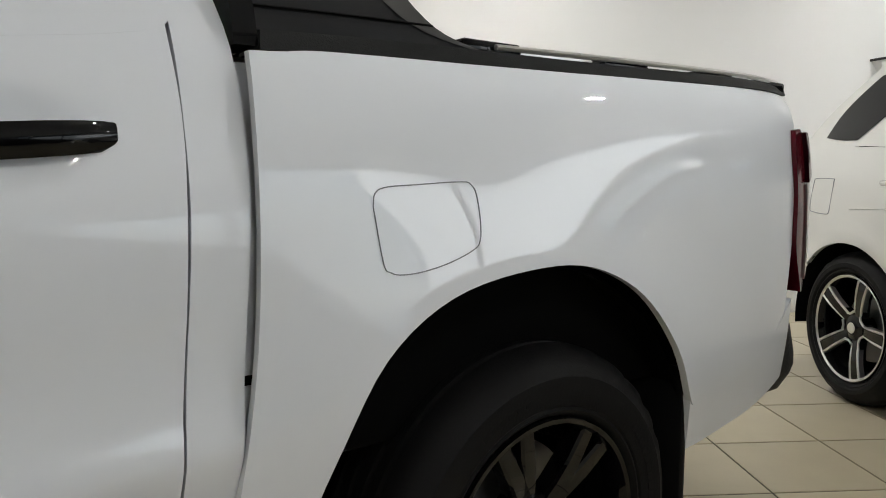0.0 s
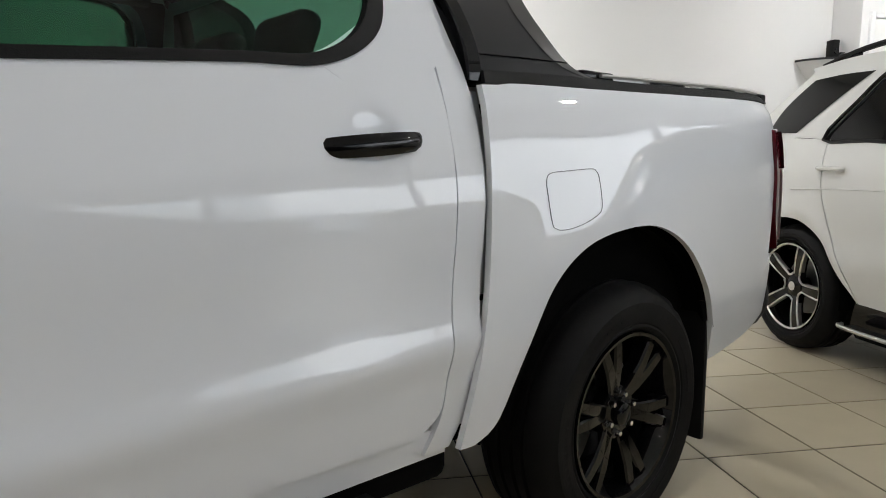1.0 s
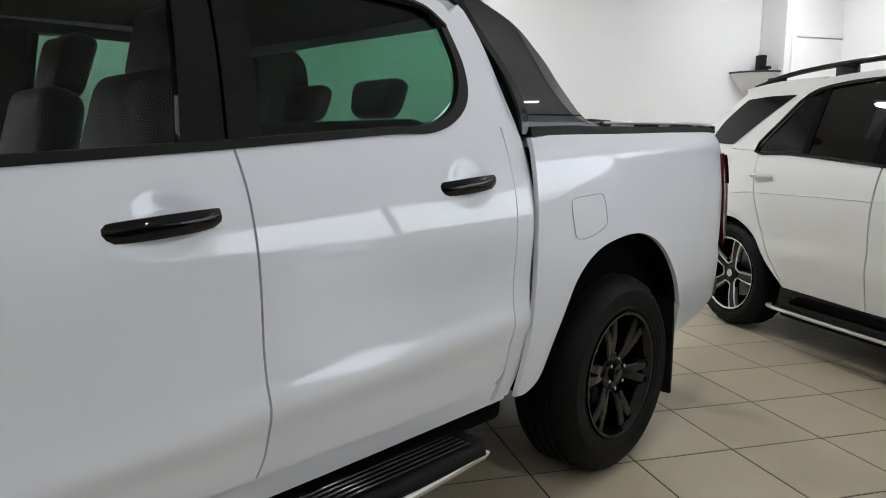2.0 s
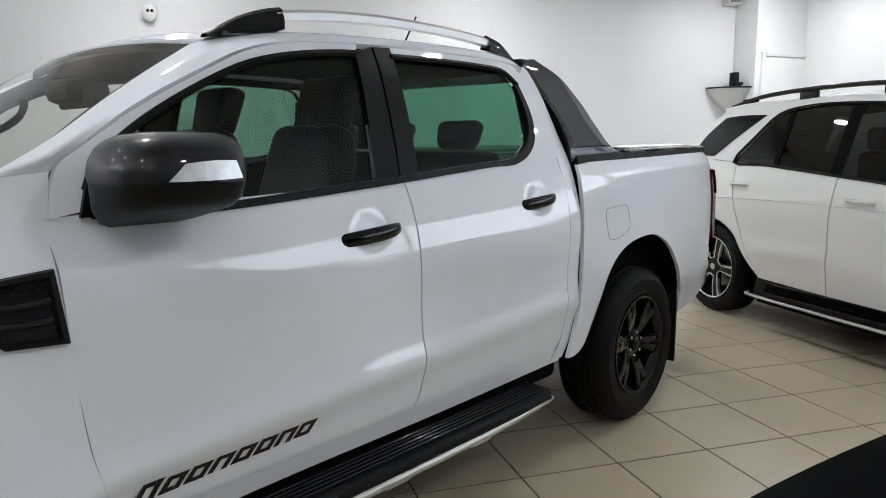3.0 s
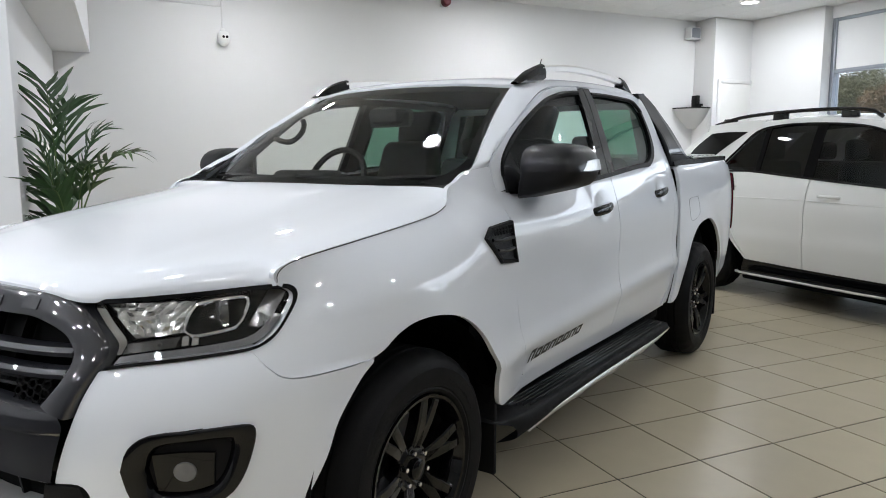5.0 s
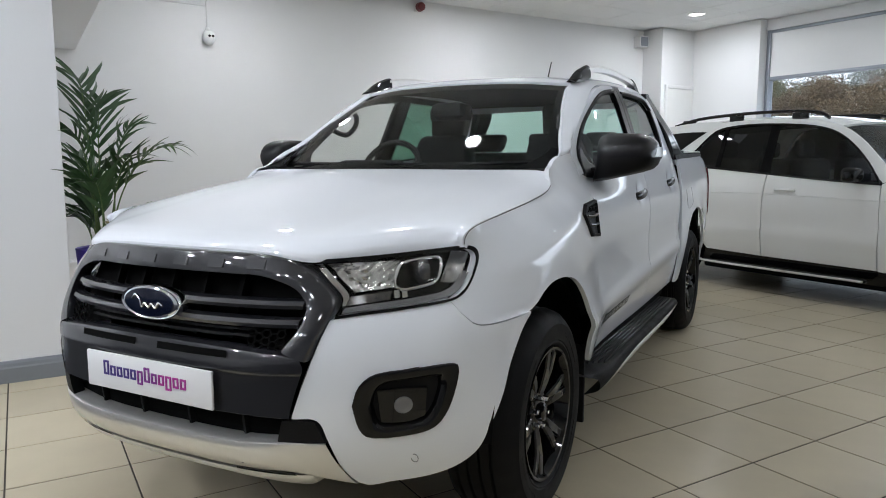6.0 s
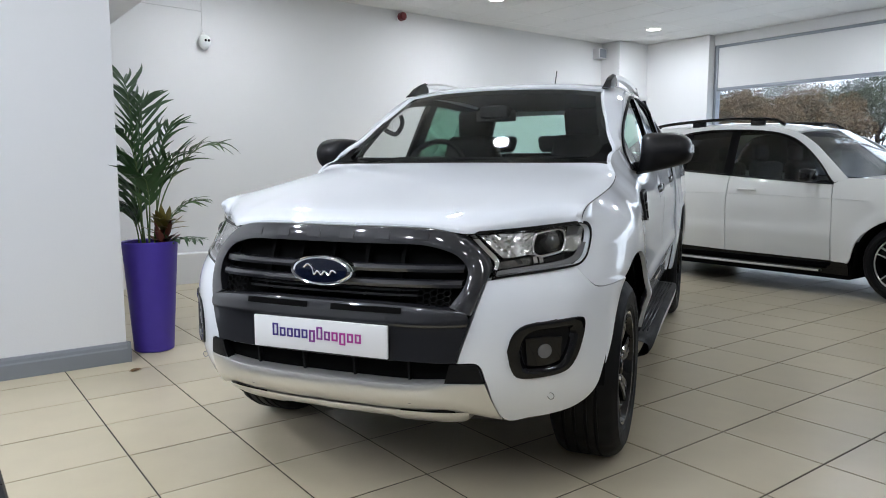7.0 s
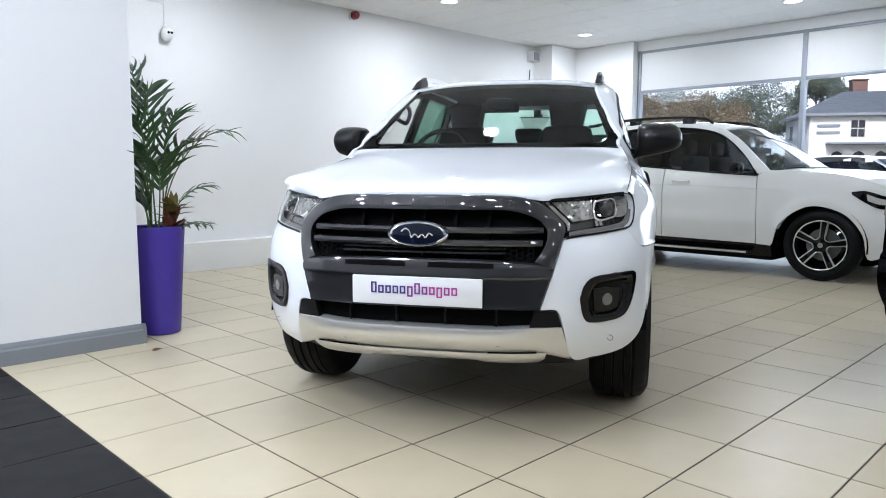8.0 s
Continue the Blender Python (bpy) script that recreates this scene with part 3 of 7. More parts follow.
    part("bed_lower_corner", loft([[(3.64, 0.47), (3.8, 0.48), (3.95, 0.50), (4.12, 0.55)], [(3.625, 0.60), (3.8, 0.605), (3.96, 0.655), (4.12, 0.77)]], 4, 4, on_bed(-0.004), side=s, inward=IN), WHITE_PAINT, truck)
    # wheel housings
    for cx, cz, r in ((0.02, 0.40, 0.462), (3.14, 0.42, 0.512)):
        bm = bm_new()
        prof = [[bm.verts.new((cx + rr * math.cos(a), s * yy, cz + rr * math.sin(a))) for a in [radians(4 + 172 * k / 24) for k in range(25)]] for rr, yy in ((r, 0.875), (r + 0.012, 0.85), (r + 0.012, 0.50), (0.05, 0.48))]
        for P, Q in zip(prof, prof[1:]):
            for k in range(24):
                bm.faces.new((P[k], P[k + 1], Q[k + 1], Q[k]))
        part("wheel_housing", bm, DEEP_BLACK, truck)
    # filler flap: a seam line and the flap
    if s < 0:
        fl = [(2.815, 1.05), (2.819, 1.07), (2.838, 1.080), (2.90, 1.084), (2.985, 1.088), (3.004, 1.082), (3.013, 1.065), (3.016, 1.02), (3.012, 0.99), (2.998, 0.975), (2.95, 0.957), (2.90, 0.946), (2.86, 0.943), (2.838, 0.948), (2.827, 0.963)]
        ring = fl + [fl[0]]
        part("filler_flap_seam", tube([(x, -bed(x, z) - 0.0005, z) for x, z in ring], 0.0011, 6, sub=4), SKIRT, truck)
    # tail lamp: red blade on the side, clear and dark red lenses round the corner
    tl = part("tail_lamp", loft([[(4.155, 0.785), (4.17, 0.785), (4.185, 0.79)], [(4.085, 0.90), (4.12, 0.90), (4.165, 0.90)], [(4.082, 1.05), (4.11, 1.05), (4.15, 1.05)], [(4.075, 1.15), (4.11, 1.15), (4.15, 1.15)], [(4.09, 1.215), (4.12, 1.22), (4.15, 1.218)]], 4, 5, on_bed(0.012), side=s, inward=IN, flange=0.05), RED_LENS, truck, "dark red and clear tail lamp")
    part("upper_lens", loft([[(4.15, 1.08), (4.21, 1.10), (4.27, 1.12)], [(4.145, 1.15), (4.21, 1.16), (4.275, 1.16)], [(4.15, 1.212), (4.20, 1.212), (4.255, 1.20)]], 4, 4, on_bed(0.024), side=s, inward=IN, flange=0.06), RED_DARK, tl)
    part("clear_lens", loft([[(4.165, 0.82), (4.20, 0.84), (4.235, 0.86)], [(4.16, 0.95), (4.21, 0.95), (4.262, 0.95)], [(4.15, 1.075), (4.21, 1.085), (4.27, 1.105)]], 4, 4, on_bed(0.018), side=s, inward=IN, flange=0.06), CLEAR_LENS, tl)
    # mud flap
    part("mud_flap", box((3.622, 0.60, 0.20), (3.644, 0.885, 0.66), bevel=0.006, m=Matrix.Diagonal((1, s, 1, 1))), MATT_BLACK, truck)
    part("mud_flap", box((0.468, 0.60, 0.19), (0.488, 0.885, 0.52), bevel=0.006, m=Matrix.Diagonal((1, s, 1, 1))), MATT_BLACK, truck)

# hood, roof, windscreen: full width
def across(rows):
    """Mirrors a row of (x, w, z) from the middle out into a full-width row."""
    return [(x, -w, z) for x, w, z in rows[:0:-1]] + list(rows)


hood_rows = [
    [(-0.806, 0, 1.019), (-0.797, 0.25, 1.018), (-0.775, 0.40, 1.008), (-0.742, 0.475, 0.999), (-0.640, 0.575, 1.011), (-0.540, 0.663, 1.016), (-0.468, 0.728, 1.020), (-0.436, 0.757, 1.026)],
    [(-0.792, 0, 1.033), (-0.783, 0.25, 1.032), (-0.761, 0.40, 1.023), (-0.727, 0.48, 1.015), (-0.623, 0.582, 1.027), (-0.522, 0.672, 1.033), (-0.450, 0.738, 1.039), (-0.436, 0.775, 1.050)],
    [(-0.745, 0, 1.050), (-0.737, 0.25, 1.049), (-0.716, 0.40, 1.044), (-0.680, 0.485, 1.040), (-0.578, 0.590, 1.051), (-0.478, 0.682, 1.059), (-0.418, 0.745, 1.066), (-0.405, 0.787, 1.071)],
    [(-0.66, 0, 1.068), (-0.652, 0.25, 1.068), (-0.632, 0.41, 1.066), (-0.600, 0.49, 1.065), (-0.505, 0.60, 1.074), (-0.415, 0.69, 1.082), (-0.355, 0.748, 1.085), (-0.326, 0.789, 1.085)],
    [(-0.36, 0, 1.116), (-0.355, 0.25, 1.116), (-0.34, 0.42, 1.115), (-0.32, 0.51, 1.115), (-0.28, 0.61, 1.117), (-0.23, 0.69, 1.118), (-0.19, 0.75, 1.113), (-0.17, 0.789, 1.104)],
    [(-0.02, 0, 1.175), (-0.02, 0.25, 1.174), (-0.01, 0.42, 1.171), (0.0, 0.51, 1.169), (0.01, 0.61, 1.165), (0.02, 0.69, 1.158), (0.03, 0.75, 1.145), (0.035, 0.789, 1.128)],
    [(0.17, 0, 1.208), (0.175, 0.25, 1.207), (0.19, 0.42, 1.204), (0.20, 0.51, 1.202), (0.21, 0.61, 1.197), (0.218, 0.69, 1.188), (0.225, 0.75, 1.173), (0.228, 0.788, 1.152)],
    [(0.28, 0, 1.226), (0.285, 0.25, 1.225), (0.30, 0.42, 1.222), (0.31, 0.51, 1.221), (0.312, 0.61, 1.216), (0.312, 0.69, 1.207), (0.310, 0.745, 1.195), (0.305, 0.780, 1.176)],
    [(0.335, 0, 1.234), (0.34, 0.25, 1.233), (0.355, 0.42, 1.232), (0.365, 0.51, 1.232), (0.378, 0.61, 1.232), (0.384, 0.68, 1.231), (0.382, 0.718, 1.228), (0.372, 0.755, 1.222)]]
hood_rows = [r[:-1] + [(r[-1][0], cab(r[-1][0], r[-1][2] - 0.003), r[-1][2])] for r in hood_rows]
part("hood", loft([across(r) for r in hood_rows], 4, 5, inward=(0, 0, -1), flange=0.011), WHITE_PAINT, truck)
part("cowl", loft([across([(0.30, 0, 1.205), (0.31, 0.4, 1.20), (0.34, 0.70, 1.185), (0.36, 0.77, 1.18)]), across([(0.44, 0, 1.232), (0.46, 0.4, 1.236), (0.53, 0.70, 1.245), (0.56, 0.77, 1.24)])], 4, 2), MATT_BLACK, truck)
ws = [[(0.37, 0, 1.232), (0.40, 0.38, 1.234), (0.53, 0.735, 1.246)], [(0.705, 0, 1.478), (0.735, 0.36, 1.472), (0.825, 0.648, 1.468)], [(1.03, 0, 1.665), (1.06, 0.34, 1.66), (1.13, 0.583, 1.642)]]
ws = [[tuple(np.array(a) * (2 * t - 1) * (t - 1) + np.array(b) * 4 * t * (1 - t) + np.array(c) * t * (2 * t - 1)) for a, b, c in zip(*ws)] for t in (0, 0.2, 0.4, 0.6, 0.8, 1.0)]
part("windscreen", loft([across(r) for r in ws], 6, 5), GLASS_CLEAR, truck, "clear windscreen glass")
rf = [[(1.02, 0, 1.665), (1.05, 0.34, 1.661), (1.125, 0.592, 1.647)], [(1.16, 0, 1.70), (1.18, 0.34, 1.695), (1.24, 0.592, 1.674)], [(1.55, 0, 1.738), (1.55, 0.34, 1.732), (1.55, 0.592, 1.708)], [(2.05, 0, 1.752), (2.05, 0.34, 1.747), (2.05, 0.592, 1.727)], [(2.40, 0, 1.738), (2.40, 0.34, 1.734), (2.40, 0.592, 1.720)], [(2.56, 0, 1.69), (2.56, 0.34, 1.688), (2.55, 0.60, 1.682)]]
part("roof", loft([across(r) for r in rf], 5, 5, inward=(0, 0, -1)), WHITE_PAINT, truck)
part("headliner", loft([across([(x, w, z - 0.035) for x, w, z in r]) for r in rf], 3, 3), HEADLINER, truck)

# dark ceramic border round the windscreen, a little proud of the glass
def ws_edge(t):
    """Outer edge of the glass from its foot (0) to its head (1)."""
    return (0.53 + 0.60 * t - 0.005 * math.sin(math.pi * t), 0.735 - 0.152 * t - 0.011 * math.sin(math.pi * t), 1.246 + 0.396 * t + 0.024 * math.sin(math.pi * t))


for s in (-1, 1):
    e = [ws_edge(k / 6) for k in range(7)]
    part("windscreen_border", loft([[(x + 0.003, w + 0.006, z - 0.005) for x, w, z in e], [(x - 0.011, w - 0.040, z - 0.005) for x, w, z in e]], 3, 2, side=s), DEEP_BLACK, truck)
    rows = [[(0.388, 0.690, 1.237), (0.402, 0.724, 1.241), (0.46, 0.738, 1.255), (0.53, 0.738, 1.274), (0.60, 0.722, 1.318)], [(0.405, 0.60, 1.246), (0.44, 0.640, 1.258), (0.49, 0.664, 1.275), (0.545, 0.676, 1.296), (0.60, 0.682, 1.325)]]
    part("cowl_corner", loft(rows, 5, 3, side=s), DEEP_BLACK, truck)
    hs = [(r[-1][0], r[-1][1] + 0.002, r[-1][2] - 0.003) for r in hood_rows[:-1]]
    part("hood_seam", tube([(x, s * w, z) for x, w, z in hs], 0.0011, 6, sub=5), DEEP_BLACK, truck)
part("windscreen_border", loft([across([(1.03, 0, 1.660), (1.06, 0.34, 1.655), (1.128, 0.578, 1.637)]), across([(0.97, 0, 1.627), (1.002, 0.34, 1.622), (1.075, 0.59, 1.605)])], 6, 3), DEEP_BLACK, truck)
part("windscreen_border", loft([across([(0.372, 0, 1.226), (0.402, 0.38, 1.228), (0.532, 0.735, 1.240)]), across([(0.415, 0, 1.262), (0.445, 0.38, 1.264), (0.57, 0.715, 1.270)])], 6, 2), DEEP_BLACK, truck)

# dark structure inside the body, seen through the joints
for s in (-1, 1):
    part("inner_body", loft([[(0.45, 0.46), (1.2, 0.46), (2.0, 0.46), (2.60, 0.46)], [(0.50, 0.85), (1.2, 0.85), (2.0, 0.85), (2.66, 0.85)], [(0.42, 1.19), (1.2, 1.19), (2.0, 1.22), (2.66, 1.25)]], 4, 4, on_cab(-0.036), side=s), DEEP_BLACK, truck)
    part("inner_wing", loft([[(-0.36, hood_edge(-0.36) - 0.02), (0.0, hood_edge(0) - 0.02), (0.30, hood_edge(0.3) - 0.02)], [(-0.36, hood_edge(-0.36) - 0.10), (0.0, hood_edge(0) - 0.10), (0.30, hood_edge(0.3) - 0.10)]], 4, 2, lambda x, z: (x, 0.75, z), side=s), DEEP_BLACK, truck)
part("inner_cab_back", box((2.56, -0.79, 0.46), (2.585, 0.79, 1.24)), DEEP_BLACK, truck)
part("underbody", box((-0.55, -0.56, 0.30), (4.1, 0.56, 0.50), bevel=0.03), DEEP_BLACK, truck)
part("cargo_floor", box((2.64, -0.80, 0.62), (4.14, 0.80, 1.24), bevel=0.02), DEEP_BLACK, truck)
part("chassis_side", box((0.47, -0.80, 0.36), (2.6, 0.80, 0.50), bevel=0.03), DEEP_BLACK, truck)
part("tailgate", loft([across([(4.215, 0, 0.62), (4.21, 0.5, 0.62), (4.185, 0.76, 0.62)]), across([(4.235, 0, 0.95), (4.23, 0.5, 0.95), (4.20, 0.765, 0.95)]), across([(4.215, 0, 1.31), (4.21, 0.5, 1.31), (4.18, 0.75, 1.305)])], 4, 4, inward=(-1, 0, 0), flange=0.05), WHITE_PAINT, truck)
part("rear_bumper", loft([across([(4.36, 0, 0.44), (4.35, 0.5, 0.44), (4.27, 0.74, 0.47), (4.10, 0.80, 0.50)]), across([(4.40, 0, 0.53), (4.39, 0.5, 0.53), (4.30, 0.77, 0.55), (4.09, 0.83, 0.58)]), across([(4.37, 0, 0.62), (4.36, 0.5, 0.62), (4.28, 0.76, 0.66), (4.12, 0.815, 0.72)])], 4, 3, inward=(-1, 0, 0), flange=0.08), MATT_BLACK, truck)

# nose: grille surround with a rounded section
ring_out = [(0, 1.012), (0.25, 1.011), (0.385, 1.003), (0.46, 0.978), (0.53, 0.93), (0.566, 0.886), (0.557, 0.835), (0.522, 0.735)]
ring_in = [(0, 0.954), (0.25, 0.954), (0.35, 0.95), (0.44, 0.925), (0.482, 0.892), (0.495, 0.862), (0.485, 0.815), (0.45, 0.762)]
def ring(k, d):
    """A line round the surround, from its inner edge (0) to its outer edge (1)."""
    return both([(a + (c - a) * k, b + (e - b) * k, d) for (a, b), (c, e) in zip(ring_in, ring_out)])


surround = part("grille_surround", loft([ring(0, -0.04), ring(0, 0.002), ring(0.07, 0.010), ring(0.45, 0.016), ring(0.88, 0.015), ring(0.97, 0.010), ring(1, 0.0), ring(1, -0.03)], 6, 2, nose3), RING_GREY, truck)
panel_rows = [(0.768, -0.03, 0.452, 0.757, -0.02), (0.765, 0.012, 0.500, 0.748, 0.014), (0.715, 0.016, 0.517, 0.720, 0.015), (0.700, 0.014, 0.512, 0.700, 0.013), (0.690, 0.004, 0.508, 0.690, 0.010), (0.60, 0.002, 0.480, 0.602, 0.008), (0.577, 0.0, 0.474, 0.577, 0.004), (0.574, -0.05, 0.472, 0.574, -0.05)]
part("grille_lower_panel", loft([both([(0, z0, d0), (0.2, z0, d0), (0.36, z0 + (z1 - z0) * 0.4, d0), (s1, z1, d1)]) for z0, d0, s1, z1, d1 in panel_rows], 5, 3, nose3), RING_GREY, truck)
for s in (-1, 1):
    part("air_slot", loft([[(0.045, 0.738), (0.17, 0.738), (0.298, 0.738)], [(0.045, 0.758), (0.17, 0.758), (0.298, 0.757)]], 4, 1, nose(0.0205), side=s), DEEP_BLACK, truck)
for k in range(6):                          # raised lettering on the surround, as plain bars
    y = -0.325 + 0.13 * k
    part("raised_letter_bar", loft([[(y - 0.026, 0.970), (y + 0.026, 0.970)], [(y - 0.026, 0.994), (y + 0.026, 0.994)]], 2, 1, nose(0.0185), inward=(1, 0, 0), flange=0.006), RING_GREY, surround)
grille = part("grille_back", loft([both([(0, 0.765, -0.075), (0.25, 0.765, -0.075), (0.46, 0.74, -0.06)]), both([(0, 0.87, -0.075), (0.25, 0.87, -0.075), (0.47, 0.87, -0.06)]), both([(0, 0.965, -0.075), (0.25, 0.965, -0.075), (0.45, 0.96, -0.06)])], 4, 3, nose3), DEEP_BLACK, truck)
for z0, z1, d in ((0.866, 0.890, 0.0), (0.818, 0.842, 0.0)):
    part("grille_bar", loft([both([(0, z0 + 0.004, -0.05), (0.2, z0 + 0.004, -0.05), (0.478, z0, -0.05)]), both([(0, z0, d), (0.2, z0, d), (0.478, z0, d - 0.008)]), both([(0, z1 - 0.003, d + 0.004), (0.2, z1 - 0.003, d + 0.004), (0.478, z1 - 0.003, d - 0.006)]), both([(0, z1, d - 0.03), (0.2, z1, d - 0.03), (0.478, z1, d - 0.035)])], 5, 2, nose3), RING_GREY, grille, "glossy dark grey bar")
for z0 in (0.786, 0.803):
    part("grille_slat", loft([both([(0, z0, -0.02), (0.2, z0, -0.02), (0.33, z0, -0.025)]), both([(0, z0 + 0.007, -0.02), (0.2, z0 + 0.007, -0.02), (0.33, z0 + 0.007, -0.025)])], 4, 1, nose3, inward=(1, 0, 0), flange=0.03), MATT_BLACK, grille)
for y in (-0.26, -0.13, 0.0, 0.13, 0.26):
    part("grille_strut", loft([[(y - 0.006, 0.775), (y + 0.006, 0.775)], [(y - 0.006, 0.95), (y + 0.006, 0.95)]], 1, 4, nose(-0.035), inward=(1, 0, 0), flange=0.03), DEEP_BLACK, grille)
for s in (-1, 1):                            # honeycomb in the lower corners of the opening
    bm = bm_new()
    for i in range(5):
        for j in range(4):
            cy, cz = 0.345 + 0.022 * i, 0.762 + 0.0195 * j + (0.010 if i % 2 else 0)
            pts = [nose(-0.012)(cy + 0.0125 * math.cos(a), cz + 0.0105 * math.sin(a)) for a in [math.tau * k / 6 for k in range(7)]]
            tube([(x, y * s, z) for x, y, z in pts], 0.0022, 4, bm, sub=1)
    part("honeycomb", bm, DEEP_BLACK, grille)
# oval badge
bx = nose(0.034)(0, 0.865)[0]
badge = part("oval_badge", lathe([(0.0, 0.012), (0.104, 0.010), (0.112, 0.006), (0.120, 0.008), (0.124, 0.0), (0.118, -0.03)], 64, m=Matrix.Translation((bx + 0.01, 0, 0.863)) @ Matrix.Rotation(radians(-90), 4, "Y") @ Matrix.Rotation(radians(90), 4, "Z") @ Matrix.Diagonal((1, 0.41, 1, 1))), CHROME, truck, "chrome-edged oval badge")
part("badge_field", lathe([(0.0, 0.0155), (0.06, 0.015), (0.100, 0.0125), (0.103, 0.009)], 64, m=Matrix.Translation((bx + 0.01, 0, 0.863)) @ Matrix.Rotation(radians(-90), 4, "Y") @ Matrix.Rotation(radians(90), 4, "Z") @ Matrix.Diagonal((1, 0.40, 1, 1))), BADGE_BLUE, badge)
part("badge_mark", tube([(bx - 0.006, 0.062, 0.872), (bx - 0.0075, 0.046, 0.884), (bx - 0.0075, 0.03, 0.872), (bx - 0.008, 0.022, 0.850), (bx - 0.008, 0.008, 0.862), (bx - 0.008, -0.006, 0.850), (bx - 0.008, -0.02, 0.862), (bx - 0.008, -0.034, 0.850), (bx - 0.0075, -0.048, 0.866), (bx - 0.006, -0.062, 0.858)], 0.0030, 6, sub=5), CHROME, badge)
# front plate with illegible bars
plate = part("number_plate", box((-0.934, -0.26, 0.588), (-0.924, 0.26, 0.699), bevel=0.004), PLATE, truck, "white dealer plate with purple lettering bars")
heights = [0.043, 0.030, 0.030, 0.030, 0.030, 0.030, 0.043, 0.030, 0.030, 0.030, 0.030, 0.030]
for k, h in enumerate(heights):
    y = 0.170 - 0.0293 * k
    z0 = 0.632 - (0.011 if k in (5, 9) else 0)
    h += 0.011 if k in (5, 9) else 0
    bm = bm_new()
    for lo, hi in (((y - 0.011, z0), (y - 0.0055, z0 + h)), ((y + 0.0055, z0), (y + 0.011, z0 + h)), ((y - 0.0055, z0 + h - 0.0055), (y + 0.0055, z0 + h)), ((y - 0.0055, z0), (y + 0.0055, z0 + 0.0055))):
        box((-0.9365, *lo), (-0.933, *hi), bm)
    part("letter_bar", bm, INK_BLUE if k < 5 else INK_MID if k < 8 else INK_PINK, plate, smooth=False)
# lower grille, skid plate, chin
part("lower_grille", loft([both([(0, 0.47, -0.05), (0.3, 0.48, -0.05), (0.52, 0.51, -0.04)]), both([(0, 0.575, -0.06), (0.3, 0.575, -0.06), (0.52, 0.58, -0.05)])], 5, 4, nose3), DEEP_BLACK, truck)
for y in (-0.3, -0.1, 0.1, 0.3):
    part("lower_grille_rib", loft([[(y - 0.004, 0.48), (y + 0.004, 0.48)], [(y - 0.004, 0.565), (y + 0.004, 0.565)]], 1, 3, nose(-0.035), inward=(1, 0, 0), flange=0.02), MATT_BLACK, truck)
for s in (-1, 1):
    part("lower_corner", loft([[(0.43, 0.500), (0.50, 0.507), (0.564, 0.507)], [(0.452, 0.573), (0.50, 0.573), (0.540, 0.570)]], 4, 3, nose(0.004), side=s, inward=(1, 0, 0), flange=0.04), MATT_BLACK, truck)
skid_rows = [(0.396, -0.06, 0.400, -0.05, 0.596, 0.356, -0.04), (0.398, 0.0, 0.402, 0.0, 0.599, 0.357, 0.004), (0.440, 0.022, 0.440, 0.018, 0.590, 0.405, 0.007), (0.492, 0.016, 0.499, 0.014, 0.568, 0.492, 0.007), (0.503, 0.0, 0.510, 0.0, 0.562, 0.505, 0.0), (0.504, -0.05, 0.511, -0.05, 0.562, 0.506, -0.05)]
skid = part("skid_plate", loft([both([(0, z0, d0), (0.16, z0, d0), (0.32, z0, d0), (0.445, z1, d1), (s2, z2, d2)]) for z0, d0, z1, d1, s2, z2, d2 in skid_rows], 6, 3, nose3), SILVER, truck, "satin silver skid plate")
part("skid_lip", loft([both([(0, 0.352, -0.01), (0.2, 0.352, -0.01), (0.26, 0.343, -0.01), (0.44, 0.346, -0.01), (0.485, 0.36, -0.01)]), both([(0, 0.374, 0.014), (0.2, 0.374, 0.014), (0.27, 0.372, 0.014), (0.445, 0.376, 0.012), (0.495, 0.386, 0.006)]), both([(0, 0.394, 0.010), (0.2, 0.394, 0.010), (0.27, 0.394, 0.010), (0.45, 0.397, 0.008), (0.50, 0.398, 0.002)])], 4, 2, nose3, inward=(1, 0, 0), flange=0.05), SILVER, skid)
for s in (-1, 1):
    part("skid_slot", loft([[(0.265, 0.396), (0.35, 0.397), (0.46, 0.399)], [(0.27, 0.404), (0.35, 0.405), (0.455, 0.407)]], 4, 1, nose(0.014), side=s), DEEP_BLACK, skid)
part("chin", loft([both([(0, 0.30, -0.16), (0.3, 0.30, -0.16), (0.60, 0.30, -0.12), (0.80, 0.32, -0.08)]), both([(0, 0.40, -0.03), (0.3, 0.40, -0.03), (0.60, 0.40, -0.02), (0.88, 0.43, -0.03)])], 5, 3, nose3), MATT_BLACK, truck)
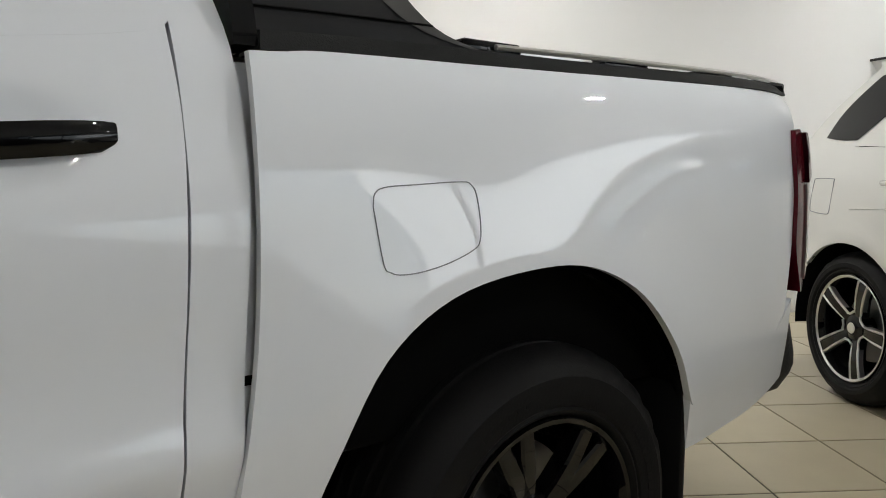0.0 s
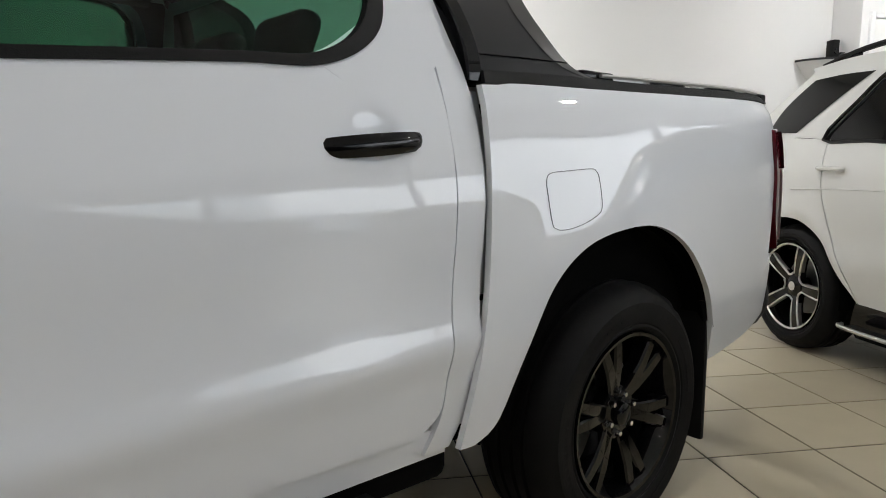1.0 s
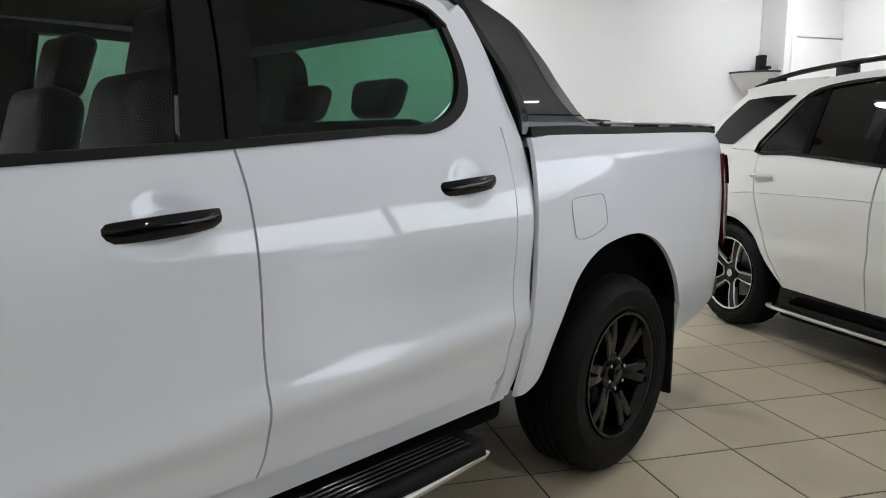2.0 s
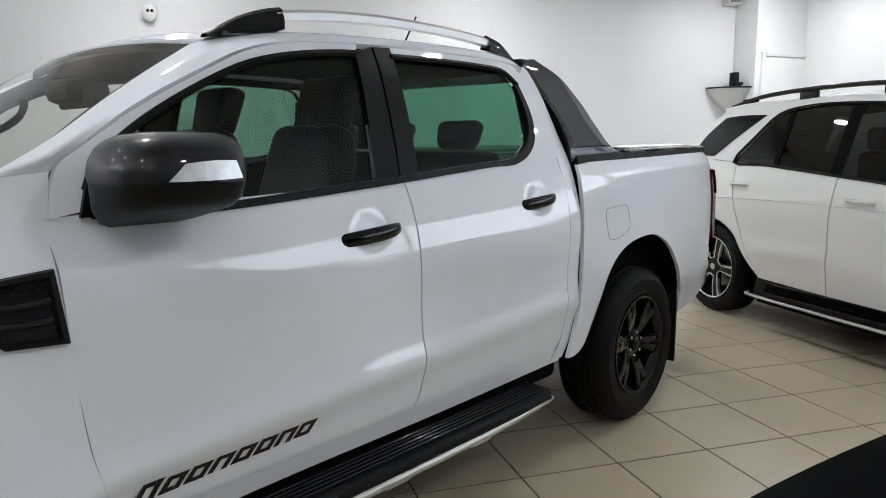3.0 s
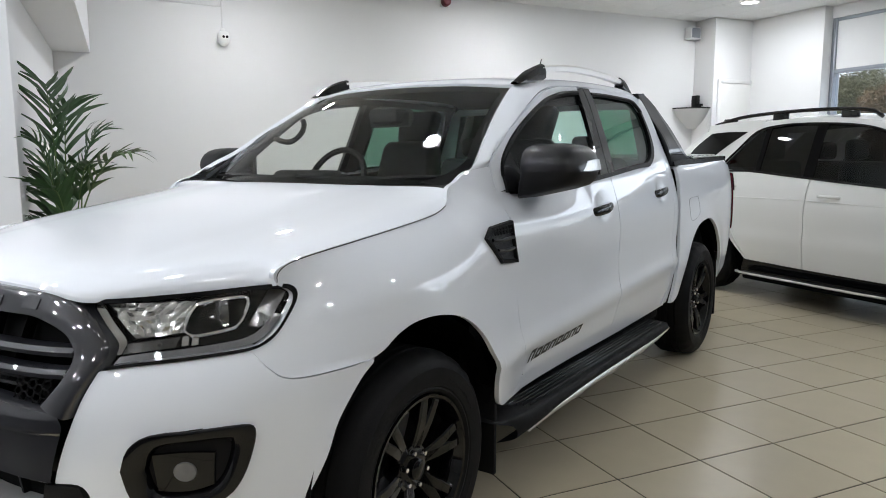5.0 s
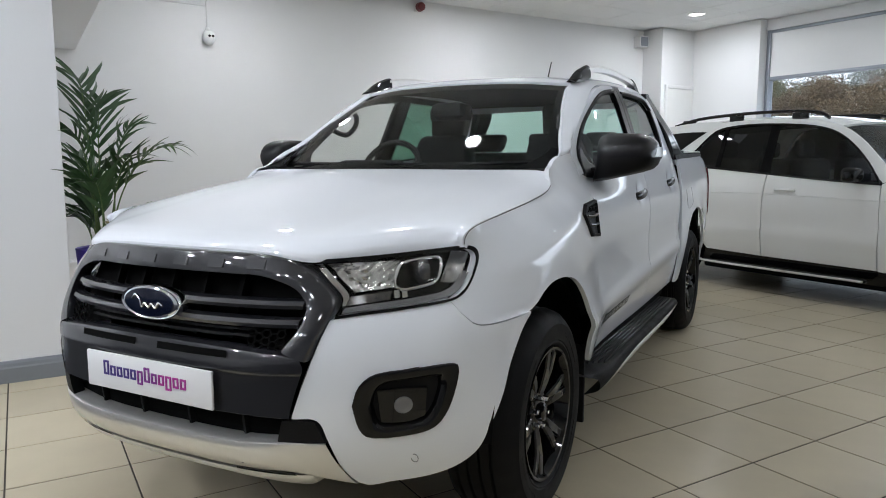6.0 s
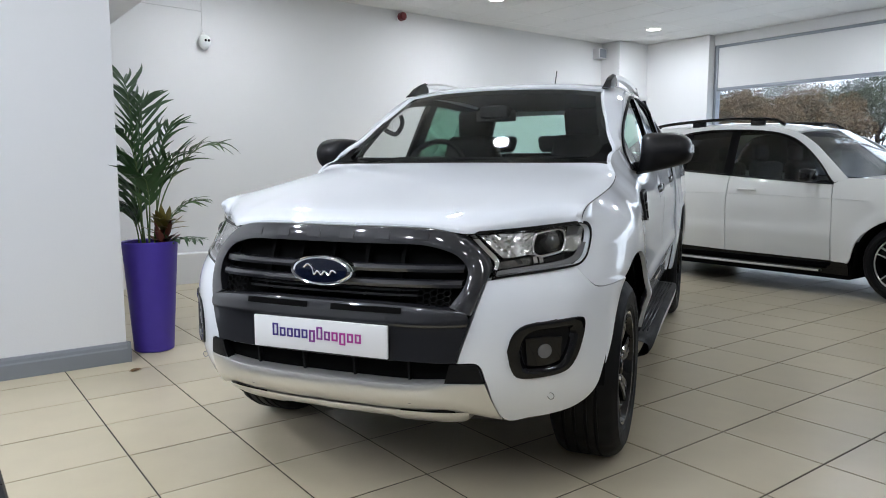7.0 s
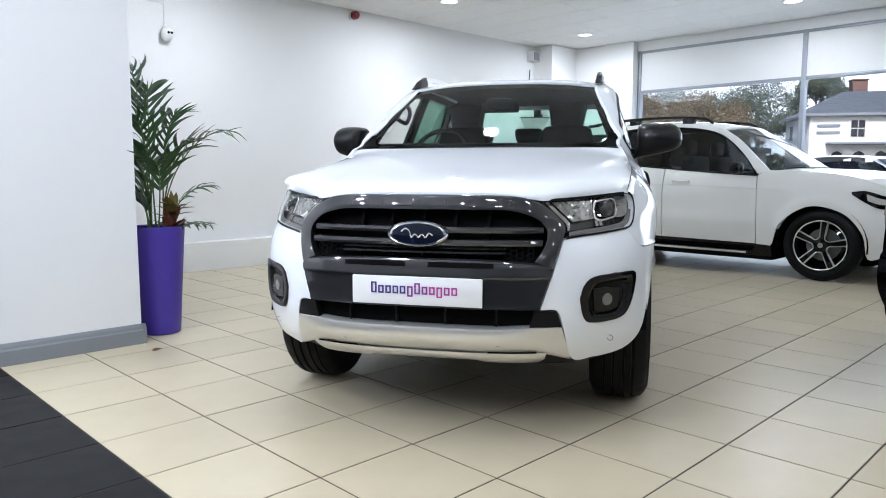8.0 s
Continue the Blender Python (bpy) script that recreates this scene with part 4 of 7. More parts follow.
for s in (-1, 1):
    A = [(0.476, 0.577), (0.545, 0.571), (0.571, 0.505), (0.606, 0.358), (0.70, 0.355), (0.80, 0.360), (0.90, 0.380), (1.0, 0.422), (1.075, 0.495), (1.13, 0.57), (1.172, 0.66), (1.262, 0.764)]
    M = [(0.527, 0.72), (0.575, 0.715), (0.62, 0.685), (0.67, 0.64), (0.74, 0.63), (0.83, 0.635), (0.91, 0.64), (0.985, 0.66), (1.045, 0.685), (1.10, 0.705), (1.20, 0.742), (1.288, 0.785)]
    B = [(0.561, 0.838), (0.605, 0.847), (0.652, 0.853), (0.723, 0.861), (0.80, 0.869), (0.862, 0.876)] + [(nose_s(x, z - 0.004), z - 0.004) for x, z in JOINT[:4]] + [(nose_s(-0.27, 0.795), 0.795), (nose_s(-0.200, 0.80), 0.800)]
    # fog lamp opening
    out = [(0.641, 0.612), (0.660, 0.665), (0.705, 0.696), (0.80, 0.702), (0.913, 0.705), (0.944, 0.690), (0.938, 0.640), (0.910, 0.575), (0.868, 0.530), (0.80, 0.514), (0.690, 0.515), (0.656, 0.545)]
    cy, cz = 0.79, 0.608
    def scaled(k):
        return [(cy + (a - cy) * k, cz + (b - cz) * k) for a, b in out]
    bm = loft([A, M, B], 5, 14, bumper, side=s, inward=(0.8, -0.6, 0), flange=0.04)
    hole = scaled(0.84)
    def in_hole(v):
        """Whether a point of the bumper lies inside the opening."""
        if abs(v.co.z - cz) > 0.10 or v.co.x < -0.80 or v.co.x > -0.30:
            return False
        q, r, inside = nose_s(v.co.x, v.co.z), v.co.z, False
        for (a, b), (c, d) in zip(hole, hole[1:] + hole[:1]):
            if (b > r) != (d > r) and q < a + (c - a) * (r - b) / (d - b):
                inside = not inside
        return inside
    bmesh.ops.delete(bm, geom=[f for f in bm.faces if any(in_hole(v) for v in f.verts)], context="FACES")
    part("front_bumper", bm, WHITE_PAINT, truck)
    # bezel and lamp in the opening
    rows = [[(a, b, d) for a, b in scaled(k)] for k, d in ((1.0, 0.001), (0.985, 0.009), (0.82, 0.009), (0.70, 0.0), (0.64, -0.02))]
    bezel = part("fog_bezel", loft([r + [r[0]] for r in rows], 3, 2, nose3, side=s), GLOSS_BLACK, truck)
    rows = [[(a, b, d) for a, b in scaled(k)] for k, d in ((0.66, -0.02), (0.3, -0.022), (0.02, -0.022))]
    part("fog_pocket", loft([r + [r[0]] for r in rows], 3, 1, nose3, side=s), MATT_BLACK, bezel)
    part("fog_lamp_ring", loft([[(0.715, 0.556), (0.785, 0.550), (0.842, 0.562)], [(0.708, 0.645), (0.785, 0.647), (0.850, 0.641)]], 3, 3, nose(-0.008), side=s, inward=(0.8, -0.5, 0), flange=0.012), GLOSS_BLACK, bezel)
    bm = bm_new()
    rings = [[bm.verts.new((q[0], s * q[1], q[2])) for q in [nose(dd)(0.780 + rr_ * math.cos(a), 0.60 + rr_ * 0.92 * math.sin(a)) for a in [math.tau * k / 20 for k in range(20)]]] for rr_, dd in ((0.027, -0.0075), (0.025, -0.003), (0.016, -0.0045), (0.004, -0.002))]
    for P, Q in zip(rings, rings[1:]):
        for q in range(20):
            bm.faces.new((P[q], P[(q + 1) % 20], Q[(q + 1) % 20], Q[q]))
    bm.faces.new(rings[-1])
    bmesh.ops.recalc_face_normals(bm, faces=bm.faces[:])
    part("fog_lamp", bm, LAMP_SMOKE, bezel, "small clear fog lamp")
    # parking sensor
    for q, zz, mat in ((0.79, 0.438, WHITE_PAINT), (0.31, 0.443, SILVER)):
        c = Vector(nose(0.014 if q < 0.5 else 0.0075)(q, zz))
        c.y *= s
        part("parking_sensor", tube([tuple(c + Vector((0, 0.0115 * math.cos(a), 0.0115 * math.sin(a)))) for a in [math.tau * k / 12 for k in range(13)]], 0.0014, 5, sub=1), SKIRT, truck)
    # headlamp
    top = [(0.435, 0.994), (0.50, 0.996), (0.60, 1.002), (0.70, 1.009), (0.80, 1.0165), (0.868, 1.021), (0.900, 1.009)]
    edge = [(0.503, 0.918), (0.56, 0.923), (0.65, 0.929), (0.73, 0.936), (0.81, 0.943), (0.88, 0.95), (0.920, 0.980)]
    bot = [(0.572, 0.842), (0.64, 0.850), (0.72, 0.856), (0.80, 0.863), (0.875, 0.871), (0.912, 0.893), (0.924, 0.945)]
    hl = part("headlamp", loft([[(a, b, -0.06) for a, b in bot], [(a, b, -0.075) for a, b in edge], [(a, b, -0.06) for a, b in top]], 5, 3, nose3, side=s), GLOSS_BLACK, truck, "clear headlamp with dark housing")
    part("lamp_lens", loft([bot, edge, top], 5, 4, nose(0.003), side=s), LENS, hl)
    loop = bot[:5] + [(0.906, 0.885), (0.921, 0.908), (0.926, 0.945), (0.919, 0.982), (0.900, 1.009), (0.868, 1.019)] + top[4::-1]
    inner = [(a + 0.002, b + 0.008) for a, b in bot[:5]] + [(0.901, 0.893), (0.914, 0.912), (0.918, 0.944), (0.911, 0.977), (0.893, 1.000), (0.864, 1.009)] + [(a, b - 0.010) for a, b in top[4::-1]]
    part("lamp_rim", loft([[(a, b, 0.005) for a, b in loop], [(a, b, 0.004) for a, b in inner]], 4, 1, nose3, side=s), GLOSS_BLACK, hl)
    bm = bm_new()                              # faceted reflector
    lrng = random.Random(5)
    grid = []
    for i in range(15):
        col = []
        for j in range(9):
            t, u = j / 8, i / 14
            a0, a1 = 0.600 - 0.100 * t, 0.706 - 0.014 * t
            q = nose3(a0 + (a1 - a0) * u, 0.905 + 0.010 * u + (0.076 - 0.006 * u) * t, -0.024 + lrng.uniform(-0.005, 0.005))
            col.append(bm.verts.new((q[0], s * q[1], q[2])))
        grid.append(col)
    for i in range(14):
        for j in range(8):
            bm.faces.new((grid[i][j], grid[i + 1][j], grid[i + 1][j + 1], grid[i][j + 1]))
    part("reflector", bm, REFLECTOR, hl, "faceted clear reflector", smooth=False)
    part("indicator_strip", loft([[(0.588, 0.872, -0.018), (0.64, 0.877, -0.018), (0.70, 0.884, -0.018)], [(0.582, 0.893, -0.024), (0.64, 0.899, -0.024), (0.70, 0.905, -0.024)]], 4, 2, nose3, side=s), FOG_GLASS, hl)
    for q in (0.710, 0.732):
        part("chrome_slot", loft([[(q + 0.004, 0.886, -0.016), (q + 0.018, 0.888, -0.016)], [(q - 0.004, 0.906, -0.020), (q + 0.010, 0.908, -0.020)]], 2, 2, nose3, side=s), CHROME, hl)
    part("lamp_blade", loft([[(0.474, 0.981, -0.012), (0.530, 0.934, -0.012), (0.572, 0.897, -0.012), (0.578, 0.872, -0.012)], [(0.488, 0.983, -0.016), (0.543, 0.938, -0.016), (0.586, 0.901, -0.016), (0.586, 0.872, -0.016)]], 4, 2, nose3, side=s), CHROME, hl, "chrome light guide")
    lo = [(0.584, 0.853), (0.64, 0.860), (0.72, 0.866), (0.80, 0.873), (0.864, 0.881), (0.897, 0.899), (0.910, 0.945)]
    hi = [(0.586, 0.867), (0.64, 0.874), (0.72, 0.880), (0.79, 0.887), (0.848, 0.896), (0.876, 0.913), (0.888, 0.948)]
    part("running_light", loft([[(a, b, -0.006) for a, b in lo], [(a, b, -0.014) for a, b in hi]], 5, 2, nose3, side=s), LAMP_SMOKE, hl, "smoky grey light guide")
    part("outer_reflector", loft([[(0.850, 0.915, -0.055), (0.873, 0.915, -0.035), (0.890, 0.925, -0.010)], [(0.848, 0.998, -0.055), (0.870, 1.0, -0.035), (0.886, 0.997, -0.010)]], 4, 4, nose3, side=s), REFLECTOR, hl)
    fr = [(0.706, 0.918), (0.724, 0.909), (0.745, 0.908), (0.800, 0.917), (0.820, 0.926), (0.822, 0.950), (0.812, 0.978), (0.796, 0.989), (0.770, 0.989), (0.715, 0.981), (0.700, 0.973), (0.698, 0.945)]
    part("projector_frame", tube([(p[0], s * p[1], p[2]) for p in [nose3(a, b, -0.018) for a, b in cat(fr + [fr[0]], 4)]], 0.0045, 6, sub=1), CHROME, hl)
    c = nose3(0.762, 0.950, -0.040)
    part("projector", lathe([(0.0, 0.014), (0.018, 0.011), (0.030, 0.002), (0.036, -0.004), (0.038, -0.02)], 28, m=Matrix.Translation((c[0], s * c[1], c[2])) @ Matrix.Rotation(radians(-90 + 35 * s), 4, "Z") @ Matrix.Rotation(radians(90), 4, "X")), FOG_GLASS, hl, "glass projector lens")

    # side vent on the fender
    vo = [(0.592, 1.110), (0.43, 1.098), (0.382, 1.062), (0.485, 0.965), (0.606, 0.955)]
    def vent_pt(p, d):
        return (p[0], s * (cab(*p) + d), p[1])
    bm = bm_new()
    rows = []
    for k, d in ((1.0, 0.001), (0.97, 0.014), (0.84, 0.016), (0.78, 0.004)):
        rows.append([bm.verts.new(vent_pt((0.505 + (a - 0.505) * k, 1.035 + (b - 1.035) * k), d)) for a, b in vo])
    for A_, B_ in zip(rows, rows[1:]):
        for k in range(5):
            bm.faces.new((A_[k], A_[(k + 1) % 5], B_[(k + 1) % 5], B_[k]))
    bm.faces.new(rows[-1])
    bmesh.ops.recalc_face_normals(bm, faces=bm.faces[:])
    vent = part("side_vent", bm, MATT_BLACK, truck, "black fender vent with blades", smooth=False)
    part("vent_blade", tube([vent_pt((0.43, 1.052), 0.006), vent_pt((0.50, 1.047), 0.009), vent_pt((0.575, 1.05), 0.009)], 0.007, 6), DARK_GREY, vent)
    part("vent_blade", tube([vent_pt((0.462, 1.015), 0.006), vent_pt((0.52, 1.01), 0.009), vent_pt((0.575, 1.012), 0.009)], 0.006, 6), DARK_GREY, vent)
    bm = bm_new()
    for i in range(6):
        for j in range(2):
            cx, cz = 0.455 + 0.022 * i, 1.074 + 0.016 * j
            tube([vent_pt((cx + 0.010 * math.cos(a), cz + 0.008 * math.sin(a)), 0.009) for a in [math.tau * k / 6 for k in range(7)]], 0.0018, 4, bm, sub=1)
    part("vent_mesh", bm, MATT_BLACK, vent)
    # door handles
    for hx, hz in ((1.462, 1.103), (2.345, 1.146)):
        y = cab(hx, hz) + 0.020
        bm = bm_new()
        rings = []
        for k in range(13):
            t = k / 12
            x = hx - 0.118 + 0.236 * t
            prof = 0.78 + 0.22 * math.sin(math.pi * min(1, max(0, t * 1.0))) ** 0.5
            out_ = 0.045 * math.sin(math.pi * t) ** 0.6
            zz = hz - 0.007 + 0.018 * (t - 0.5)
            base = cab(x, hz + 0.06) - 0.008
            rings.append([bm.verts.new((x, s * (base + out_ * 0.55 + 0.014 + 0.013 * math.cos(a)), zz + 0.023 * prof * math.sin(a))) for a in [math.tau * q / 10 for q in range(10)]])
        for P, Q in zip(rings, rings[1:]):
            for q in range(10):
                bm.faces.new((P[q], P[(q + 1) % 10], Q[(q + 1) % 10], Q[q]))
        bm.faces.new(rings[0]), bm.faces.new(rings[-1])
        bmesh.ops.recalc_face_normals(bm, faces=bm.faces[:])
        door = [o for o in truck.children if o.name.startswith("front_door" if hx < 2 else "rear_door")][0 if s < 0 else 1]
        part("door_handle", bm, GLOSS_BLACK, door, "glossy black door handle")
    # mirror
    def ell(z, x0, x1, w0, w1):
        """A rounded-off rectangle at a height."""
        r = []
        for q in range(36):
            a = math.tau * q / 36
            c, sn = math.cos(a), math.sin(a)
            r.append(((x0 + x1) / 2 + (x1 - x0) / 2 * math.copysign(abs(c) ** 0.6, c), (w0 + w1) / 2 + (w1 - w0) / 2 * math.copysign(abs(sn) ** 0.6, sn), z))
        return r
    prof_top = [(1.281, 0.655, 0.943, 0.842, 1.086), (1.30, 0.652, 0.945, 0.842, 1.086), (1.325, 0.658, 0.945, 0.842, 1.082), (1.350, 0.674, 0.943, 0.843, 1.070), (1.367, 0.696, 0.938, 0.847, 1.052), (1.378, 0.725, 0.928, 0.856, 1.028), (1.384, 0.765, 0.912, 0.875, 0.998), (1.386, 0.80, 0.89, 0.90, 0.97)]
    prof_low = [(1.178, 0.705, 0.90, 0.82, 1.03), (1.186, 0.682, 0.925, 0.82, 1.06), (1.215, 0.664, 0.938, 0.828, 1.078), (1.262, 0.656, 0.942, 0.84, 1.086), (1.281, 0.655, 0.943, 0.842, 1.088)]
    def mirror_mesh(prof, cap_lo, cap_hi):
        bm = bm_new()
        rings = []
        for z, x0, x1, w0, w1 in prof:
            w1 = w1 if s < 0 else w0 + (w1 - w0) * 0.76
            rings.append([bm.verts.new((p[0] + 0.03 * (p[1] - 0.84), s * p[1], z + max(0, 1.281 - z) * 0.55 * min(1, max(0, p[1] - 0.83) / 0.25))) for p in ell(z, x0, x1, w0, w1)])
        for P, Q in zip(rings, rings[1:]):
            for q in range(36):
                bm.faces.new((P[q], P[(q + 1) % 36], Q[(q + 1) % 36], Q[q]))
        if cap_lo:
            bm.faces.new(rings[0])
        if cap_hi:
            bm.faces.new(rings[-1])
        bmesh.ops.recalc_face_normals(bm, faces=bm.faces[:])
        return bm
    mir = part("door_mirror", mirror_mesh(prof_low, True, True), MATT_BLACK, truck, "black door mirror with a glossy cap")
    part("mirror_cap", mirror_mesh([(z, a - 0.002, b + 0.001, c - 0.001, d + 0.002) for z, a, b, c, d in prof_top], False, True), DARK_GREY, mir)
    part("mirror_arm", box((0.765, 0.78, 1.205), (0.88, 0.90, 1.240), bevel=0.012, m=Matrix.Diagonal((1, s, 1, 1))), MATT_BLACK, mir)
    part("mirror_glass", box((0.920, 0.875, 1.24), (0.9385, 1.03 if s < 0 else 0.98, 1.335), bevel=0.001, m=Matrix.Diagonal((1, s, 1, 1))), CHROME, mir)
    k_ = 0 if s < 0 else -0.058
    low = [(0.740, 1.0875, 1.285), (0.80, 1.0910, 1.285), (0.86, 1.0905, 1.286), (0.906, 1.0860, 1.288)]
    high = [(0.778, 1.0875, 1.320), (0.815, 1.0885, 1.324), (0.855, 1.0880, 1.326), (0.893, 1.0840, 1.325)]
    part("indicator_lens", loft([[(x, w + k_, z) for x, w, z in r] for r in (low, high)], 4, 3, side=s, inward=IN, flange=0.01), CLEAR_LENS, mir, "clear indicator lens")
    part("sail_panel", loft([[(0.674, 1.203), (0.76, 1.204), (0.84, 1.207)], [(0.702, 1.268), (0.732, 1.310), (0.790, 1.360)]], 4, 3, on_cab(0.013), side=s, inward=IN), GLOSS_BLACK, mir)
    # roof rail
    rp = [(1.13, 1.662), (1.22, 1.71), (1.34, 1.740), (1.55, 1.766), (1.8, 1.780), (2.05, 1.781), (2.27, 1.773), (2.40, 1.758), (2.50, 1.722)]
    def rail(pts, r0, r1, w):
        bm = bm_new()
        P = cat(pts, 6)
        rings = []
        for k, (x, z) in enumerate(P):
            rings.append([bm.verts.new((x, s * (w + a), z + b)) for a, b in ((-0.016, -r1), (0.018, -r1), (0.022, 0.0), (0.012, r0), (-0.010, r0), (-0.018, 0.0))])
        for A_, B_ in zip(rings, rings[1:]):
            for q in range(6):
                bm.faces.new((A_[q], A_[(q + 1) % 6], B_[(q + 1) % 6], B_[q]))
        bm.faces.new(rings[0]), bm.faces.new(rings[-1])
        bmesh.ops.recalc_face_normals(bm, faces=bm.faces[:])
        return bm
    rr = part("roof_rail", rail(rp[2:8], 0.010, 0.021, 0.598), SILVER, truck, "silver roof rail with black feet")
    part("rail_foot", loft([[(1.115, 0.575, 1.652), (1.20, 0.575, 1.668), (1.29, 0.575, 1.68), (1.355, 0.575, 1.70)], [(1.10, 0.62, 1.645), (1.20, 0.625, 1.662), (1.29, 0.625, 1.672), (1.36, 0.625, 1.695)], [(1.115, 0.617, 1.655), (1.21, 0.618, 1.708), (1.30, 0.617, 1.738), (1.36, 0.616, 1.753)], [(1.115, 0.585, 1.66), (1.21, 0.585, 1.711), (1.30, 0.585, 1.741), (1.36, 0.586, 1.755)], [(1.115, 0.575, 1.652), (1.20, 0.575, 1.668), (1.29, 0.575, 1.68), (1.355, 0.575, 1.70)]], 4, 2, side=s), GLOSS_BLACK, rr)
    part("rail_foot", loft([[(2.34, 0.575, 1.735), (2.42, 0.575, 1.725), (2.51, 0.58, 1.70)], [(2.34, 0.625, 1.73), (2.42, 0.625, 1.715), (2.52, 0.625, 1.69)], [(2.34, 0.616, 1.781), (2.42, 0.616, 1.762), (2.515, 0.615, 1.705)], [(2.34, 0.586, 1.783), (2.42, 0.586, 1.764), (2.51, 0.588, 1.708)], [(2.34, 0.575, 1.735), (2.42, 0.575, 1.725), (2.51, 0.58, 1.70)]], 4, 2, side=s), GLOSS_BLACK, rr)
    # styling bar behind the cab, running into the bed rail cap
    F_ = [(2.660, 1.285), (2.652, 1.37), (2.622, 1.49), (2.585, 1.59), (2.55, 1.66), (2.515, 1.705)]
    R_ = [(3.13, 1.312), (2.985, 1.352), (2.898, 1.45), (2.862, 1.55), (2.785, 1.648), (2.60, 1.714)]
    def bar(x, z, d=0.0):
        t = smooth01((z - 1.29) / 0.42)
        return (x, 0.80 - 0.165 * t + d + 0.012 * math.sin(math.pi * t), z)
    sb = part("styling_bar", loft([F_, [((a + c) / 2 , (b + d) / 2) for (a, b), (c, d) in zip(F_, R_)], R_], 6, 4, lambda x, z: bar(x, z, 0.02), side=s, inward=IN, flange=0.10), DARK_GREY, truck, "dark grey styling bar")
    part("bar_edge", loft([[(a - 0.032, b) for a, b in F_], [(a + 0.004, b) for a, b in F_]], 6, 2, lambda x, z: bar(x, z, 0.032), side=s, inward=IN, flange=0.08), GLOSS_BLACK, sb)
    part("bar_rear_edge", loft([[(a - 0.012 - 0.05 * math.sin(math.pi * min(1, k / 4)), b) for k, (a, b) in enumerate(R_)], [(a + 0.002, b) for a, b in R_]], 6, 2, lambda x, z: bar(x, z, 0.0225), side=s), SMOKE_EDGE, sb, "grey rear edge of the bar")
    part("bar_seam", tube([(x, s * bar(x, z, 0.0225)[1], z) for x, z in ((2.665, 1.347), (2.8, 1.351), (2.90, 1.353), (2.983, 1.354))], 0.002, 5), DEEP_BLACK, sb)
    cap_lo = [(2.662, 1.279), (2.9, 1.287), (3.3, 1.297), (3.7, 1.308), (4.0, 1.315), (4.15, 1.312)]
    cap_hi = [(2.665, 1.305), (2.9, 1.314), (3.3, 1.319), (3.7, 1.328), (4.0, 1.332), (4.15, 1.322)]
    part("bed_rail_cap", loft([cap_lo, cap_hi, [(x, z + 0.004) for x, z in cap_hi]], 6, 2, lambda x, z: (x, 0.842 - 0.30 * max(0, x - 3.78) ** 2 - 0.35 * (z - 1.29) , z), side=s, inward=(0, -1, 0), flange=0.09), MATT_BLACK, truck)
    for x0 in (3.05, 3.42, 3.74, 4.0):
        part("cap_block", box((x0, 0.765, 1.318), (x0 + 0.14, 0.812 - 0.3 * max(0, x0 - 3.78) ** 2, 1.345), bevel=0.008, m=Matrix.Diagonal((1, s, 1, 1))), GLOSS_BLACK, truck)
    # side step
    st = part("side_step", loft([[(0.42, 0.800, 0.430), (0.6, 0.800, 0.422), (1.2, 0.800, 0.422), (2, 0.800, 0.422), (2.36, 0.800, 0.425)], [(0.44, 0.890, 0.420), (0.6, 0.903, 0.415), (1.2, 0.903, 0.415), (2, 0.903, 0.415), (2.37, 0.903, 0.417)], [(0.54, 0.925, 0.385), (0.7, 0.938, 0.400), (1.2, 0.936, 0.410), (2, 0.936, 0.410), (2.35, 0.932, 0.410)], [(0.56, 0.925, 0.335), (0.7, 0.940, 0.352), (1.2, 0.940, 0.380), (2, 0.940, 0.380), (2.35, 0.935, 0.380)], [(0.5, 0.873, 0.325), (0.7, 0.884, 0.335), (1.2, 0.884, 0.355), (2, 0.884, 0.355), (2.34, 0.878, 0.355)]], 5, 3, side=s), RUBBER, truck, "black ribbed side step with silver edge")
    for q in range(5):
        w = 0.826 + 0.0195 * q
        part("step_rib", box((0.62 + 0.02 * q, w, 0.412), (2.31, w + 0.006, 0.429), bevel=0.003, seg=1, m=Matrix.Diagonal((1, s, 1, 1))), DARK_GREY, st)
    bm = loft([[(0.66, 0.925, 0.326), (0.84, 0.936, 0.344), (1.2, 0.936, 0.350), (2, 0.936, 0.352), (2.36, 0.930, 0.370)], [(0.64, 0.930, 0.338), (0.84, 0.943, 0.362), (1.2, 0.945, 0.367), (2, 0.945, 0.368), (2.37, 0.937, 0.388)], [(0.65, 0.922, 0.346), (0.84, 0.936, 0.372), (1.2, 0.938, 0.378), (2, 0.938, 0.379), (2.36, 0.930, 0.396)]], 6, 3, side=s)
    part("step_edge", bm, SILVER, st, "silver step edge")
    for x in (1.05, 1.45, 1.86):
        part("step_edge_boss", box((x, 0.922, 0.340), (x + 0.11, 0.934, 0.355), bevel=0.008, m=Matrix.Diagonal((1, s, 1, 1))), SILVER, st)
    for x in (0.75, 1.4, 2.05):
        part("step_bracket", box((x, 0.70, 0.355), (x + 0.05, 0.90, 0.385), bevel=0.005, m=Matrix.Diagonal((1, s, 1, 1))), DEEP_BLACK, st)

    for o in (st, *st.children):
        o.data.transform(Matrix.Translation((0, 0, -0.026)))

